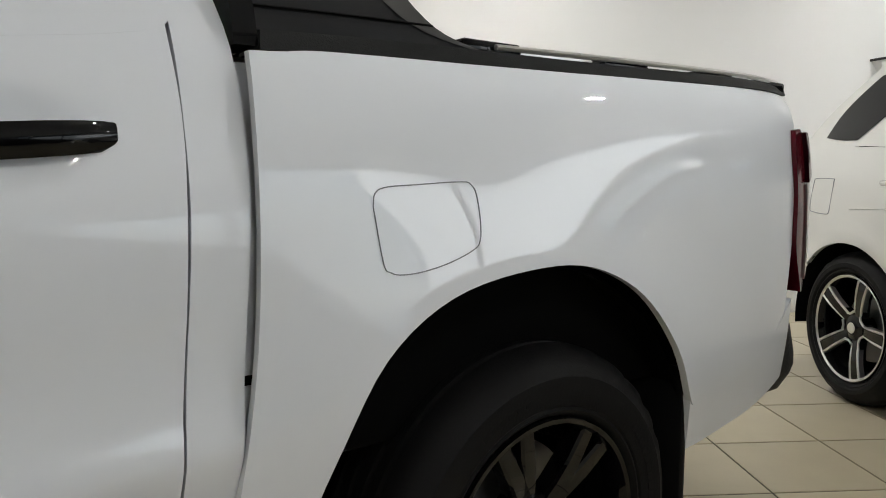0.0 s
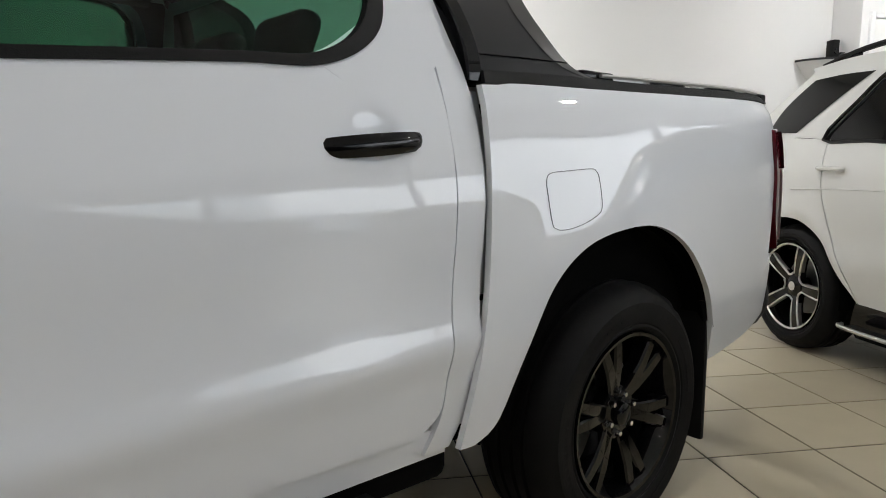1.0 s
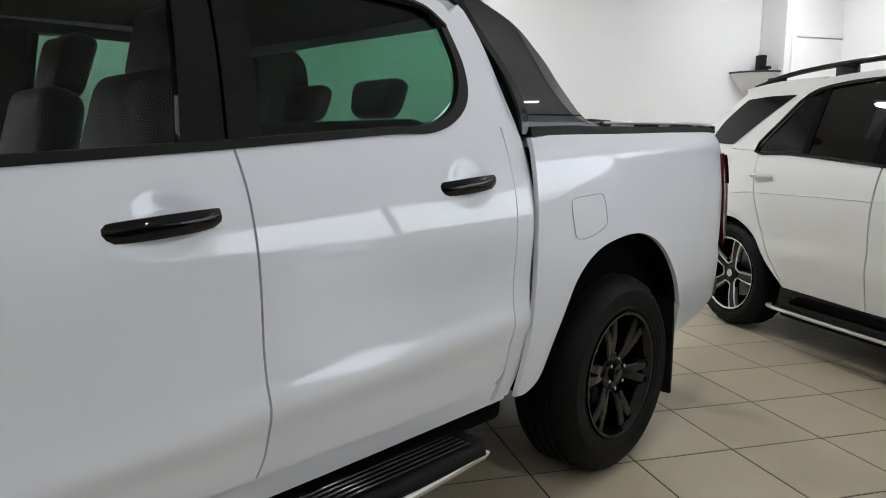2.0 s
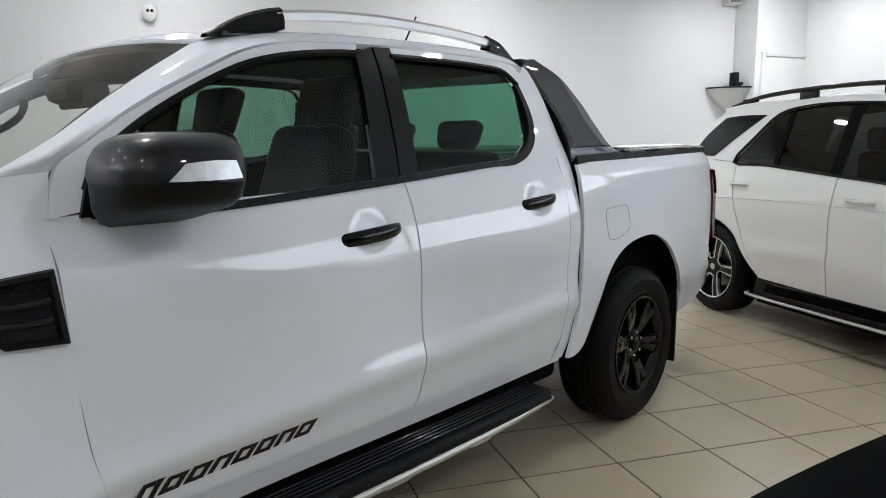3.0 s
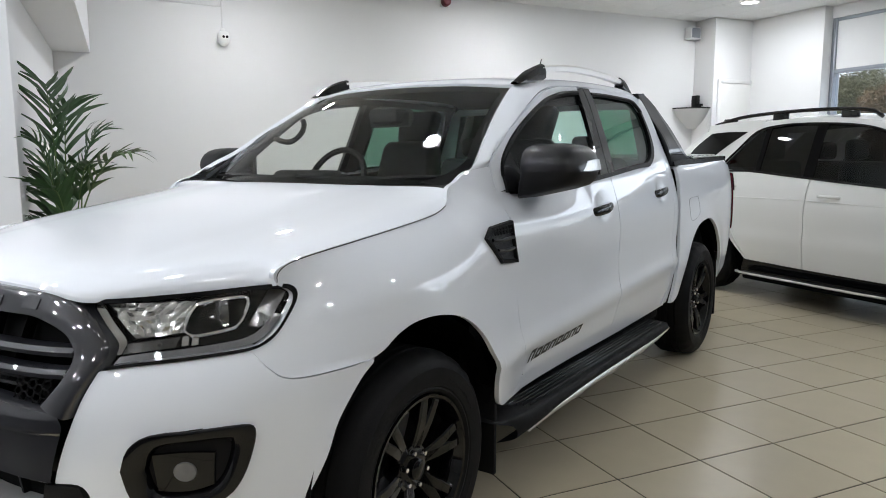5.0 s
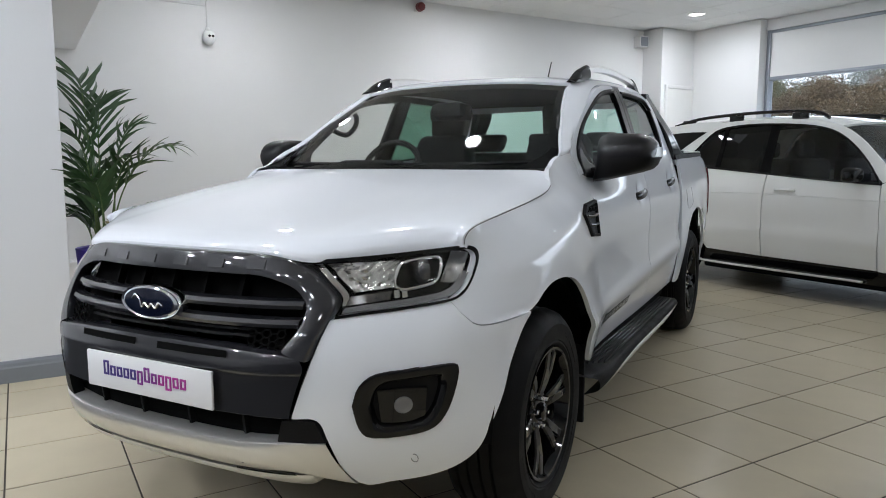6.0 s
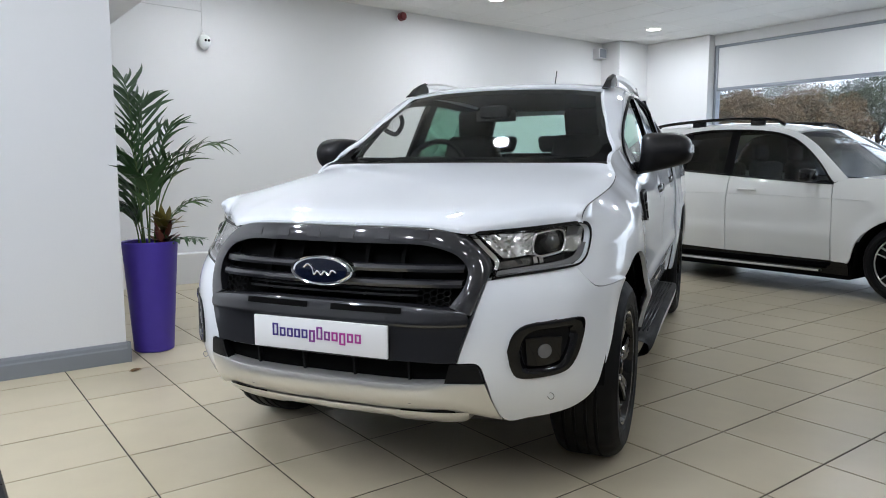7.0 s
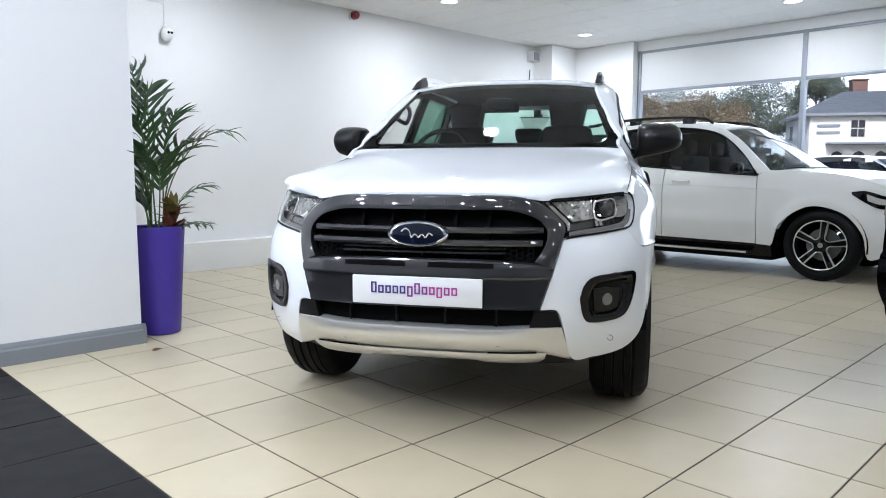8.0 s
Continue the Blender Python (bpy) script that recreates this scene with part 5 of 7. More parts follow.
# decal bars on the near doors: plain slanted shapes
for s in (-1, 1):
    for k in range(8):
        x0 = 0.705 + 0.064 * k
        z0 = 0.549 + 0.0022 * k
        h = 0.040 if k else 0.048
        bm = bm_new()
        for a0, a1, b0, b1 in ((0, 0.017, 0, 1), (0.037, 0.054, 0, 1), (0.017, 0.037, 0.72, 1), (0.017, 0.037, 0, 0.28 if k % 3 else 0.0)):
            if b1 > b0:
                loft([[(x0 + a0 + 0.028 * b, z0 + h * b), (x0 + a1 + 0.028 * b, z0 + h * b)] for b in (b0, b1)], 2, 3, on_cab(0.0025), bm, side=s)
        part("decal_bar", bm, DARK_GREY, truck)
# cover over the load bed, aerial, wipers
part("load_cover", loft([[(2.66, -0.775, 1.322), (2.66, 0.775, 1.322)], [(3.4, -0.775, 1.340), (3.4, 0.775, 1.340)], [(4.13, -0.735, 1.346), (4.13, 0.735, 1.346)]], 10, 6, inward=(0, 0, -1), flange=0.03), ALU, truck, "silver roller cover over the load bed")
for k in range(11):
    x = 2.78 + 0.12 * k
    part("cover_slat", box((x, -0.728, 1.328 + 0.0165 * (x - 2.66)), (x + 0.112, 0.728, 1.337 + 0.0165 * (x - 2.66)), bevel=0.003, seg=1), ALU, truck)
for s in (-1, 1):
    part("cap_trim", tube([(x, s * (0.818 - 0.3 * max(0, x - 3.78) ** 2), z) for x, z in ((3.12, 1.332), (3.5, 1.340), (3.9, 1.346), (4.12, 1.344))], 0.006, 6), ALU, truck)
part("aerial", tube([(2.44, 0.016, 1.725), (2.52, 0.016, 1.86), (2.587, 0.018, 1.965)], 0.006, 6, taper=0.6), MATT_BLACK, truck)
for y0, y1 in ((-0.62, 0.02), (0.02, 0.60)):
    part("wiper", tube([(0.415 + 0.2 * abs(y0) ** 2, y0, 1.262), (0.392 + 0.05 * abs(y0 + y1), (y0 + y1) / 2, 1.252), (0.40 + 0.2 * abs(y1) ** 2, y1, 1.256)], 0.006, 6), MATT_BLACK, truck)

# wheels
def wheel_meshes(prefix, R, width, rim_r, twin):
    """Mesh data for a tyre, a rim barrel, one spoke and so on, axle along y, outer face at -y."""
    h = width / 2
    d = {}
    prof = [(rim_r + 0.004, -h + 0.025), (rim_r + 0.012, -h + 0.008), (rim_r + 0.022, -h + 0.001), (rim_r + 0.028, -h + 0.003), (rim_r + 0.032, -h - 0.001), (R - 0.075, -h - 0.006), (R - 0.055, -h - 0.006), (R - 0.052, -h - 0.002), (R - 0.035, -h + 0.004), (R - 0.014, -h + 0.022), (R - 0.004, -h + 0.045)]
    for g in (-0.062, -0.022, 0.022, 0.062):
        prof += [(R - 0.001, g - 0.007), (R - 0.011, g - 0.004), (R - 0.011, g + 0.004), (R - 0.001, g + 0.007)]
    prof += [(R - 0.004, h - 0.045), (R - 0.02, h - 0.02), (R - 0.06, h), (rim_r + 0.02, h)]
    bm = lathe(prof, 84, axis="y")
    ys = [v for v in bm.verts if R - 0.018 < math.hypot(v.co.x, v.co.z) < R - 0.002 and abs(v.co.y) > h - 0.06]
    for v in ys:                              # shoulder blocks
        k = int(round(math.atan2(v.co.z, v.co.x) / math.tau * 84)) % 3
        if k == 0:
            r = math.hypot(v.co.x, v.co.z)
            v.co.x *= (r - 0.006) / r
            v.co.z *= (r - 0.006) / r
    d["tyre"] = bm
    d["rim"] = lathe([(rim_r + 0.006, -h + 0.012), (rim_r + 0.004, -h + 0.004), (rim_r - 0.006, -h + 0.006), (rim_r - 0.012, -h + 0.02), (rim_r - 0.03, -h + 0.06), (rim_r - 0.035, h - 0.02), (0.06, h - 0.06)], 64, axis="y")
    return d


def finish(bm, name, mat, smooth=True):
    me = bpy.data.meshes.new(name)
    bm.normal_update()
    bm.to_mesh(me)
    bm.free()
    for p in me.polygons:
        p.use_smooth = smooth
    me.set_sharp_from_angle(angle=radians(35))
    me.materials.append(mat)
    return me


tw = wheel_meshes("truck", 0.383, 0.262, 0.238, False)
T_TYRE, T_RIM = finish(tw["tyre"], "tyre", RUBBER), finish(tw["rim"], "rim", RIM_BLACK)


def spoke_mesh(r0, r1, w0, w1, y_in, y_out, lean, depth, bevel=0.004):
    bm = bm_new()
    rows = []
    for t in (0.0, 0.25, 0.55, 0.85, 1.0):
        r = r0 + (r1 - r0) * t
        w = w0 + (w1 - w0) * t
        y = y_in + (y_out - y_in) * t - 0.008 * math.sin(math.pi * t)
        c = lean * t
        rows.append([bm.verts.new(p) for p in ((c - w, y + depth, r), (c - w, y + 0.006, r), (c - w + 0.005, y, r), (c + w - 0.005, y, r), (c + w, y + 0.006, r), (c + w, y + depth, r))])
    for A, B in zip(rows, rows[1:]):
        for q in range(6):
            bm.faces.new((A[q], A[(q + 1) % 6], B[(q + 1) % 6], B[q]))
    bm.faces.new(rows[0]), bm.faces.new(rows[-1])
    bmesh.ops.recalc_face_normals(bm, faces=bm.faces[:])
    return bm


SP_A = finish(spoke_mesh(0.055, 0.234, 0.022, 0.017, -0.085, -0.112, 0.034, 0.045), "spoke", RIM_BLACK)
SP_B = finish(spoke_mesh(0.055, 0.234, 0.022, 0.017, -0.085, -0.112, -0.034, 0.045), "spoke", RIM_BLACK)
HUB = finish(lathe([(0.0, -0.112), (0.026, -0.111), (0.033, -0.106), (0.036, -0.092), (0.075, -0.085), (0.082, -0.07), (0.082, -0.03)], 36, axis="y"), "hub_cap", RIM_BLACK)
NUT = finish(lathe([(0.0, -0.106), (0.007, -0.105), (0.010, -0.098), (0.0105, -0.075)], 6, axis="y"), "wheel_nut", CHROME)
DISC = finish(lathe([(0.05, -0.01), (0.165, -0.01), (0.165, 0.015), (0.05, 0.015)], 40, axis="y"), "brake_disc", DISC_STEEL)


MARK = bm_new()
for a0, n_, r0 in ((0.2, 9, 0.300), (math.pi + 0.3, 11, 0.300), (1.7, 6, 0.296), (4.9, 7, 0.296)):
    for k in range(n_):                       # raised sidewall lettering, as plain bars
        a = a0 + 0.075 * k
        mm = Matrix.Rotation(a, 4, "Y") @ Matrix.Translation((0, -0.1345, r0))
        box((-0.008, -0.002, -0.009 if n_ > 8 else -0.005), (0.008, 0.002, 0.009 if n_ > 8 else 0.005), MARK, m=mm)
MARK = finish(MARK, "sidewall_mark", RUBBER, False)


def truck_wheel(x, y, z, turn, squash):
    w = new("wheel", T_TYRE)
    w.parent = truck
    m = pose(x, y, z) @ (Matrix.Rotation(math.pi, 4, "Z") if y > 0 else Matrix.Identity(4)) @ Matrix.Diagonal((squash, 1, squash, 1)) @ Matrix.Rotation(radians(turn), 4, "Y")
    w.matrix_local = m
    def sub(name, me, mm=Matrix.Identity(4)):
        o = new(name, me)
        o.parent = w
        o.matrix_local = mm
        return o
    sub("rim", T_RIM)
    sub("hub_cap", HUB)
    sub("brake_disc", DISC)
    tagged(sub("sidewall_mark", MARK), "", "", "", "stuff")
    for k in range(6):
        r = Matrix.Rotation(math.tau * k / 6, 4, "Y")
        sub("spoke", SP_A, r), sub("spoke", SP_B, r)
        sub("wheel_nut", NUT, Matrix.Rotation(math.tau * (k + 0.5) / 6, 4, "Y") @ Matrix.Translation((0, 0, 0.057)))
    return w


for y in (-0.765, 0.765):
    truck_wheel(0.03, y, 0.3765, 17, 0.974)
    truck_wheel(3.205, y, 0.3865, 41, 1.0)

# cabin: seats, wheel, dashboard
def headrest(m, w, h, t):
    """A padded headrest, narrower at its foot."""
    bm = box((-t, -w, 0), (t, w, h), bevel=0.035, seg=4)
    for v in bm.verts:
        v.co.y *= 0.80 + 0.20 * smooth01(v.co.z / (h * 0.55))
        v.co.x += 0.18 * (v.co.z - h / 2) * (1 if v.co.z > h / 2 else 0.3)
    bmesh.ops.transform(bm, matrix=m, verts=bm.verts[:])
    return bm


def seat(x, y, name, w=0.50, back=0.60, head=True, hz=1.44):
    st = part(name, box((x - 0.42, y - w / 2, 0.74), (x + 0.05, y + w / 2, 0.90), bevel=0.05, seg=3), SEAT, truck, "black leather seat")
    tilt = Matrix.Translation((x + 0.02, y, 0.84)) @ Matrix.Rotation(radians(14), 4, "Y")
    bm = box((-0.07, -w / 2, 0), (0.07, w / 2, back), bevel=0.055, seg=4)
    if head:
        for v in bm.verts:
            v.co.y *= 1 - 0.34 * smooth01((v.co.z - back * 0.55) / (back * 0.5))
    bmesh.ops.transform(bm, matrix=tilt, verts=bm.verts[:])
    part("backrest", bm, SEAT, st)
    if head:
        hm = Matrix.Translation((x + 0.02 + 0.175, y, hz)) @ Matrix.Rotation(radians(10), 4, "Y")
        part("headrest", headrest(hm, 0.135, 0.205, 0.05), SEAT, st)
        for q in (-0.06, 0.06):
            part("headrest_post", tube([(x + 0.175, y + q, hz - 0.10), (x + 0.19, y + q, hz + 0.02)], 0.006, 6), CHROME, st)
    return st


seat(1.50, -0.37, "front_seat", hz=1.40)
seat(1.50, 0.37, "front_seat", hz=1.40)
rs = seat(2.26, 0.0, "rear_bench", w=1.30, back=0.50, head=False)
for y in (-0.40, 0.0, 0.40):
    hm = Matrix.Translation((2.40, y, 1.335)) @ Matrix.Rotation(radians(10), 4, "Y")
    part("headrest", headrest(hm, 0.115, 0.13, 0.04), SEAT, rs)
part("dashboard", loft([across([(0.46, 0, 1.17), (0.48, 0.4, 1.17), (0.58, 0.72, 1.17)]), across([(0.62, 0, 1.235), (0.64, 0.4, 1.235), (0.70, 0.72, 1.215)]), across([(0.82, 0, 1.225), (0.83, 0.4, 1.225), (0.84, 0.74, 1.19)]), across([(0.88, 0, 1.15), (0.88, 0.4, 1.13), (0.88, 0.74, 1.10)]), across([(0.85, 0, 0.80), (0.85, 0.4, 0.80), (0.85, 0.74, 0.80)])], 5, 4), TRIM, truck)
part("instrument_hood", box((0.74, 0.20, 1.20), (0.90, 0.55, 1.275), bevel=0.035, seg=3), TRIM, truck)
wc = Vector((1.04, 0.40, 1.205))
wr = Matrix.Translation(wc) @ Matrix.Rotation(radians(-66), 4, "Y")
stw = part("steering_wheel", tube([tuple(wr @ Vector((0.185 * math.cos(a), 0.185 * math.sin(a), 0))) for a in [math.tau * k / 28 for k in range(29)]], 0.016, 8, sub=1), TRIM, truck)
part("wheel_boss", box((-0.06, -0.08, -0.03), (0.05, 0.08, 0.02), bevel=0.02, m=wr), TRIM, stw)
for a in (0, 90, 180, 270)[1:]:
    part("wheel_spoke", tube([tuple(wr @ Vector((0.04 * math.cos(radians(a)), 0.04 * math.sin(radians(a)), 0))), tuple(wr @ Vector((0.18 * math.cos(radians(a)), 0.18 * math.sin(radians(a)), 0)))], 0.014, 6), TRIM, stw)
part("rear_view_mirror", box((0.985, -0.12, 1.475), (1.01, 0.12, 1.54), bevel=0.012), TRIM, truck)
part("sensor_housing", box((0.93, -0.09, 1.49), (1.08, 0.09, 1.565), bevel=0.03), TRIM, truck)
part("cabin_floor", box((0.45, -0.82, 0.50), (2.55, 0.82, 0.60)), DEEP_BLACK, truck)
part("firewall", box((0.40, -0.78, 0.50), (0.46, 0.78, 1.16)), DEEP_BLACK, truck)
for s in (-1, 1):
    part("door_lining", loft([[(0.72, 0.55), (1.6, 0.55), (2.5, 0.55)], [(0.66, 0.9), (1.6, 0.9), (2.52, 0.9)], [(0.66, 1.19), (1.6, 1.235), (2.43, 1.285)]], 6, 4, on_cab(-0.06), side=s), TRIM, truck)
    part("pillar_lining", loft([[(1.55, 1.24), (1.585, 1.45), (1.60, 1.66)], [(1.66, 1.25), (1.69, 1.45), (1.70, 1.66)]], 4, 2, on_cab(-0.03), side=s), HEADLINER, truck)
    part("pillar_lining", loft([[(2.44, 1.28), (2.47, 1.45), (2.42, 1.62), (2.30, 1.66)], [(2.56, 1.30), (2.58, 1.45), (2.56, 1.60), (2.50, 1.66)]], 4, 2, on_cab(-0.035), side=s), HEADLINER, truck)
    part("pillar_lining", loft([[(0.58, 0.705, 1.25), (0.84, 0.640, 1.46), (1.15, 0.60, 1.635), (1.6, 0.60, 1.67), (2.45, 0.60, 1.67)], [(0.65, 0.730, 1.23), (0.90, 0.690, 1.42), (1.19, 0.665, 1.59), (1.6, 0.65, 1.64), (2.45, 0.645, 1.64)]], 5, 2, side=s), HEADLINER, truck)
    part("grab_handle", tube([(0.74, s * 0.700, 1.375), (0.755, s * 0.665, 1.40), (0.84, s * 0.635, 1.46), (0.885, s * 0.645, 1.475)], 0.018, 8), TRIM, truck)
# grab handle on the far windscreen pillar
part("grab_handle", tube([(0.86, 0.645, 1.435), (0.885, 0.62, 1.418), (0.945, 0.612, 1.416), (1.015, 0.612, 1.460), (1.045, 0.62, 1.505), (1.05, 0.635, 1.53)], 0.014, 8, sub=5), TRIM, truck)
# back of the cab with its window
def back(y, z):
    return (2.585 - 0.10 * max(0, z - 1.28) ** 1.2 - 0.05 * (abs(y) / 0.7) ** 2, y, z)
part("cab_back_frame", loft([[(-0.80, 1.22), (0.0, 1.22), (0.80, 1.22)], [(-0.77, 1.315), (0.0, 1.315), (0.77, 1.315)]], 6, 2, back), WHITE_PAINT, truck)
part("cab_back_frame", loft([[(-0.655, 1.615), (0.0, 1.625), (0.655, 1.615)], [(-0.60, 1.68), (0.0, 1.69), (0.60, 1.68)]], 6, 2, back), WHITE_PAINT, truck)
for s in (-1, 1):
    part("cab_back_frame", loft([[(0.665 * s, 1.315), (0.60 * s, 1.62)], [(0.80 * s, 1.30), (0.665 * s, 1.66)]], 6, 2, back), WHITE_PAINT, truck)
part("rear_window", loft([[(-0.665, 1.315), (0.0, 1.315), (0.665, 1.315)], [(-0.60, 1.615), (0.0, 1.625), (0.60, 1.615)]], 6, 4, back), GLASS_REAR, truck, "green-tinted rear window")
part("door_release_back", box((2.50, -0.80, 0.60), (2.53, 0.80, 1.26)), TRIM, truck)

# ---- the white SUV behind the truck ----
def on(fn, dy=0.0):
    return lambda x, z: (x, fn(x, z) + dy, z)


suv_m = Matrix.Translation(uv(6.0, -0.125)) @ Matrix.Rotation(radians(ROOM + 90), 4, "Z")
suv = thing("suv", "white five-door SUV with black roof rails and sills", "SUV", suv_m)
suv_z = spline([0.20, 0.34, 0.48, 0.60, 0.66, 0.80, 0.92, 1.0, 1.08, 1.20, 1.40, 1.60, 1.72], [0.885, 0.915, 0.932, 0.944, 0.938, 0.944, 0.946, 0.938, 0.925, 0.885, 0.805, 0.72, 0.64])


def suv_w(x, z):
    w = suv_z(z)
    w -= 0.16 * max(0, 0.1 - x) ** 2 + 0.25 * max(0, -0.35 - x) ** 2
    w -= 0.13 * max(0, x - 2.9) ** 2
    w += 0.018 * math.exp(-((math.hypot(x, z - 0.37) - 0.44) / 0.06) ** 2) + 0.018 * math.exp(-((math.hypot(x - 2.89, z - 0.37) - 0.44) / 0.06) ** 2)
    return w


for s in (1, -1):
    A = [(-0.72, 0.30), (-0.55, 0.28), (-0.42, 0.26), (-0.37, 0.50), (-0.21, 0.69), (0.03, 0.765), (0.22, 0.72), (0.40, 0.56), (0.47, 0.35), (0.53, 0.335), (0.635, 0.34)]
    B = [(-0.60, 0.92), (-0.50, 0.97), (-0.40, 1.01), (-0.30, 1.043), (-0.18, 1.075), (-0.02, 1.10), (0.16, 1.117), (0.34, 1.125), (0.46, 1.125), (0.55, 1.12), (0.645, 1.075)]
    part("front_fender", loft([A, B], 4, 8, on(suv_w), side=s, inward=IN), SUV_PAINT, suv)
    part("front_door", loft(sheet([(0.345, 0.645, 0.355, 1.725), (0.60, 0.645, 0.60, 1.73), (0.85, 0.648, 0.85, 1.728), (1.065, 0.655, 1.15, 1.71)], 8), 3, 5, on(suv_w), side=s, inward=IN), SUV_PAINT, suv)
    lv = [(0.355, 1.735, 0.37, 2.35), (0.50, 1.738, 0.50, 2.426), (0.66, 1.74, 0.66, 2.52), (0.85, 1.738, 0.85, 2.616), (1.0, 1.73, 1.0, 2.661), (1.15, 1.72, 1.215, 2.701)]
    rdo = part("rear_door", loft(sheet(lv, 8), 3, 4, on(suv_w), side=s, inward=IN), SUV_PAINT, suv)
    A = [(2.358, 0.37), (2.40, 0.42), (2.50, 0.53), (2.62, 0.67), (2.80, 0.765), (3.0, 0.765), (3.18, 0.68), (3.31, 0.50), (3.36, 0.36), (3.50, 0.36), (3.70, 0.42)]
    M = [(2.62, 0.84), (2.64, 0.85), (2.68, 0.88), (2.75, 0.93), (2.86, 0.98), (3.0, 1.0), (3.15, 0.98), (3.28, 0.94), (3.40, 0.92), (3.54, 0.90), (3.68, 0.88)]
    B = [(2.71, 1.22), (2.74, 1.222), (2.80, 1.225), (2.86, 1.228), (2.94, 1.232), (3.02, 1.236), (3.12, 1.24), (3.24, 1.243), (3.36, 1.245), (3.46, 1.246), (3.55, 1.246)]
    part("rear_quarter", loft([A, M, B], 4, 6, on(suv_w), side=s, inward=IN), SUV_PAINT, suv)
    # pillars and roof edge
    inn = [(0.64, 1.085), (0.80, 1.255), (1.00, 1.435), (1.20, 1.545), (1.50, 1.605), (1.95, 1.63), (2.25, 1.622), (2.45, 1.575), (2.60, 1.42), (2.76, 1.225)]
    out = [(0.53, 1.125), (0.70, 1.28), (0.92, 1.47), (1.15, 1.595), (1.50, 1.66), (1.95, 1.685), (2.35, 1.675), (2.62, 1.625), (2.90, 1.44), (3.10, 1.245)]
    part("roof_side", loft([inn, out], 5, 4, on(suv_w, 0.002), side=s, inward=IN), SUV_PAINT, suv)
    lo = [(0.665, 1.075), (1.0, 1.095), (1.4, 1.125), (1.9, 1.165), (2.4, 1.205), (2.74, 1.22)]
    hi = [(0.67, 1.085), (0.99, 1.415), (1.35, 1.575), (1.9, 1.622), (2.35, 1.605), (2.745, 1.225)]
    lo1, hi1 = [(0.665, 1.075), (1.0, 1.095), (1.4, 1.125), (1.74, 1.152)], [(0.67, 1.085), (0.99, 1.415), (1.35, 1.575), (1.74, 1.612)]
    part("front_side_glass", loft([lo1, hi1], 6, 5, on(suv_w, -0.010), side=s), GLASS_SMOKE, suv, "lightly smoked front side window")
    lo2, hi2 = [(1.74, 1.152), (1.9, 1.165), (2.4, 1.205), (2.74, 1.22)], [(1.74, 1.612), (1.9, 1.622), (2.35, 1.605), (2.745, 1.225)]
    part("rear_side_glass", loft([lo2, hi2], 6, 5, on(suv_w, -0.010), side=s), GLASS_DARK, suv, "black privacy side window")
    part("window_trim", tube([(x, s * (suv_w(x, z) + 0.002), z) for x, z in lo + [(2.60, 1.42), (2.45, 1.575), (2.25, 1.622), (1.95, 1.632), (1.5, 1.607), (1.2, 1.548), (1.0, 1.438), (0.8, 1.258), (0.665, 1.085)]], 0.011, 5, sub=3), GLOSS_BLACK, suv)
    for x0, x1 in ((1.70, 1.80), (2.28, 2.33)):
        part("window_post", loft([[(x0, 1.14 + 0.085 * (x0 - 1.5)), (x1, 1.14 + 0.085 * (x1 - 1.5))], [(x0 + 0.02, 1.61), (x1 + 0.02, 1.61)]], 2, 4, on(suv_w, -0.004), side=s), DEEP_BLACK, suv)
    part("quarter_glass", loft([[(2.99, 1.265), (3.12, 1.27), (3.28, 1.29)], [(2.78, 1.43), (2.95, 1.43), (3.21, 1.42)], [(2.56, 1.58), (2.80, 1.585), (3.02, 1.575)]], 5, 4, on(suv_w, 0.006), side=s), GLASS_DARK, suv)
    part("rear_pillar", loft([[(3.0, 1.235), (3.3, 1.24), (3.52, 1.246)], [(2.85, 1.40), (3.1, 1.40), (3.38, 1.40)], [(2.56, 1.60), (2.82, 1.605), (3.10, 1.60)], [(2.40, 1.685), (2.8, 1.685), (3.12, 1.655)]], 4, 4, on(suv_w), side=s, inward=IN), SUV_PAINT, suv)
    part("sill", loft([[(0.48, 0.21), (1.2, 0.215), (2.0, 0.225), (2.42, 0.24)], [(0.48, 0.335), (1.2, 0.345), (2.0, 0.355), (2.37, 0.375)]], 4, 3, on(suv_w, -0.004), side=s, inward=IN), GLOSS_BLACK, suv)
    rb = part("running_board", box((0.70, 0.93, 0.235), (2.36, 1.02, 0.262), bevel=0.012, m=Matrix.Diagonal((1, s, 1, 1))), MATT_BLACK, suv)
    part("board_trim", tube([(0.70, s * 1.015, 0.252), (1.5, s * 1.024, 0.252), (2.3, s * 1.02, 0.255), (2.38, s * 0.98, 0.262)], 0.011, 6), ALU, rb)
    rr = part("roof_rail", tube([(x, s * w, z) for x, w, z in ((1.28, 0.66, 1.665), (1.42, 0.64, 1.725), (1.8, 0.63, 1.752), (2.3, 0.63, 1.752), (2.75, 0.64, 1.725), (3.05, 0.66, 1.66))], 0.017, 8), GLOSS_BLACK, suv)
    for x in (1.5, 2.2, 2.8):
        part("rail_post", box((x, 0.615, 1.67), (x + 0.16, 0.65, 1.74 if x < 2.5 else 1.72), bevel=0.01, m=Matrix.Diagonal((1, s, 1, 1))), GLOSS_BLACK, rr)
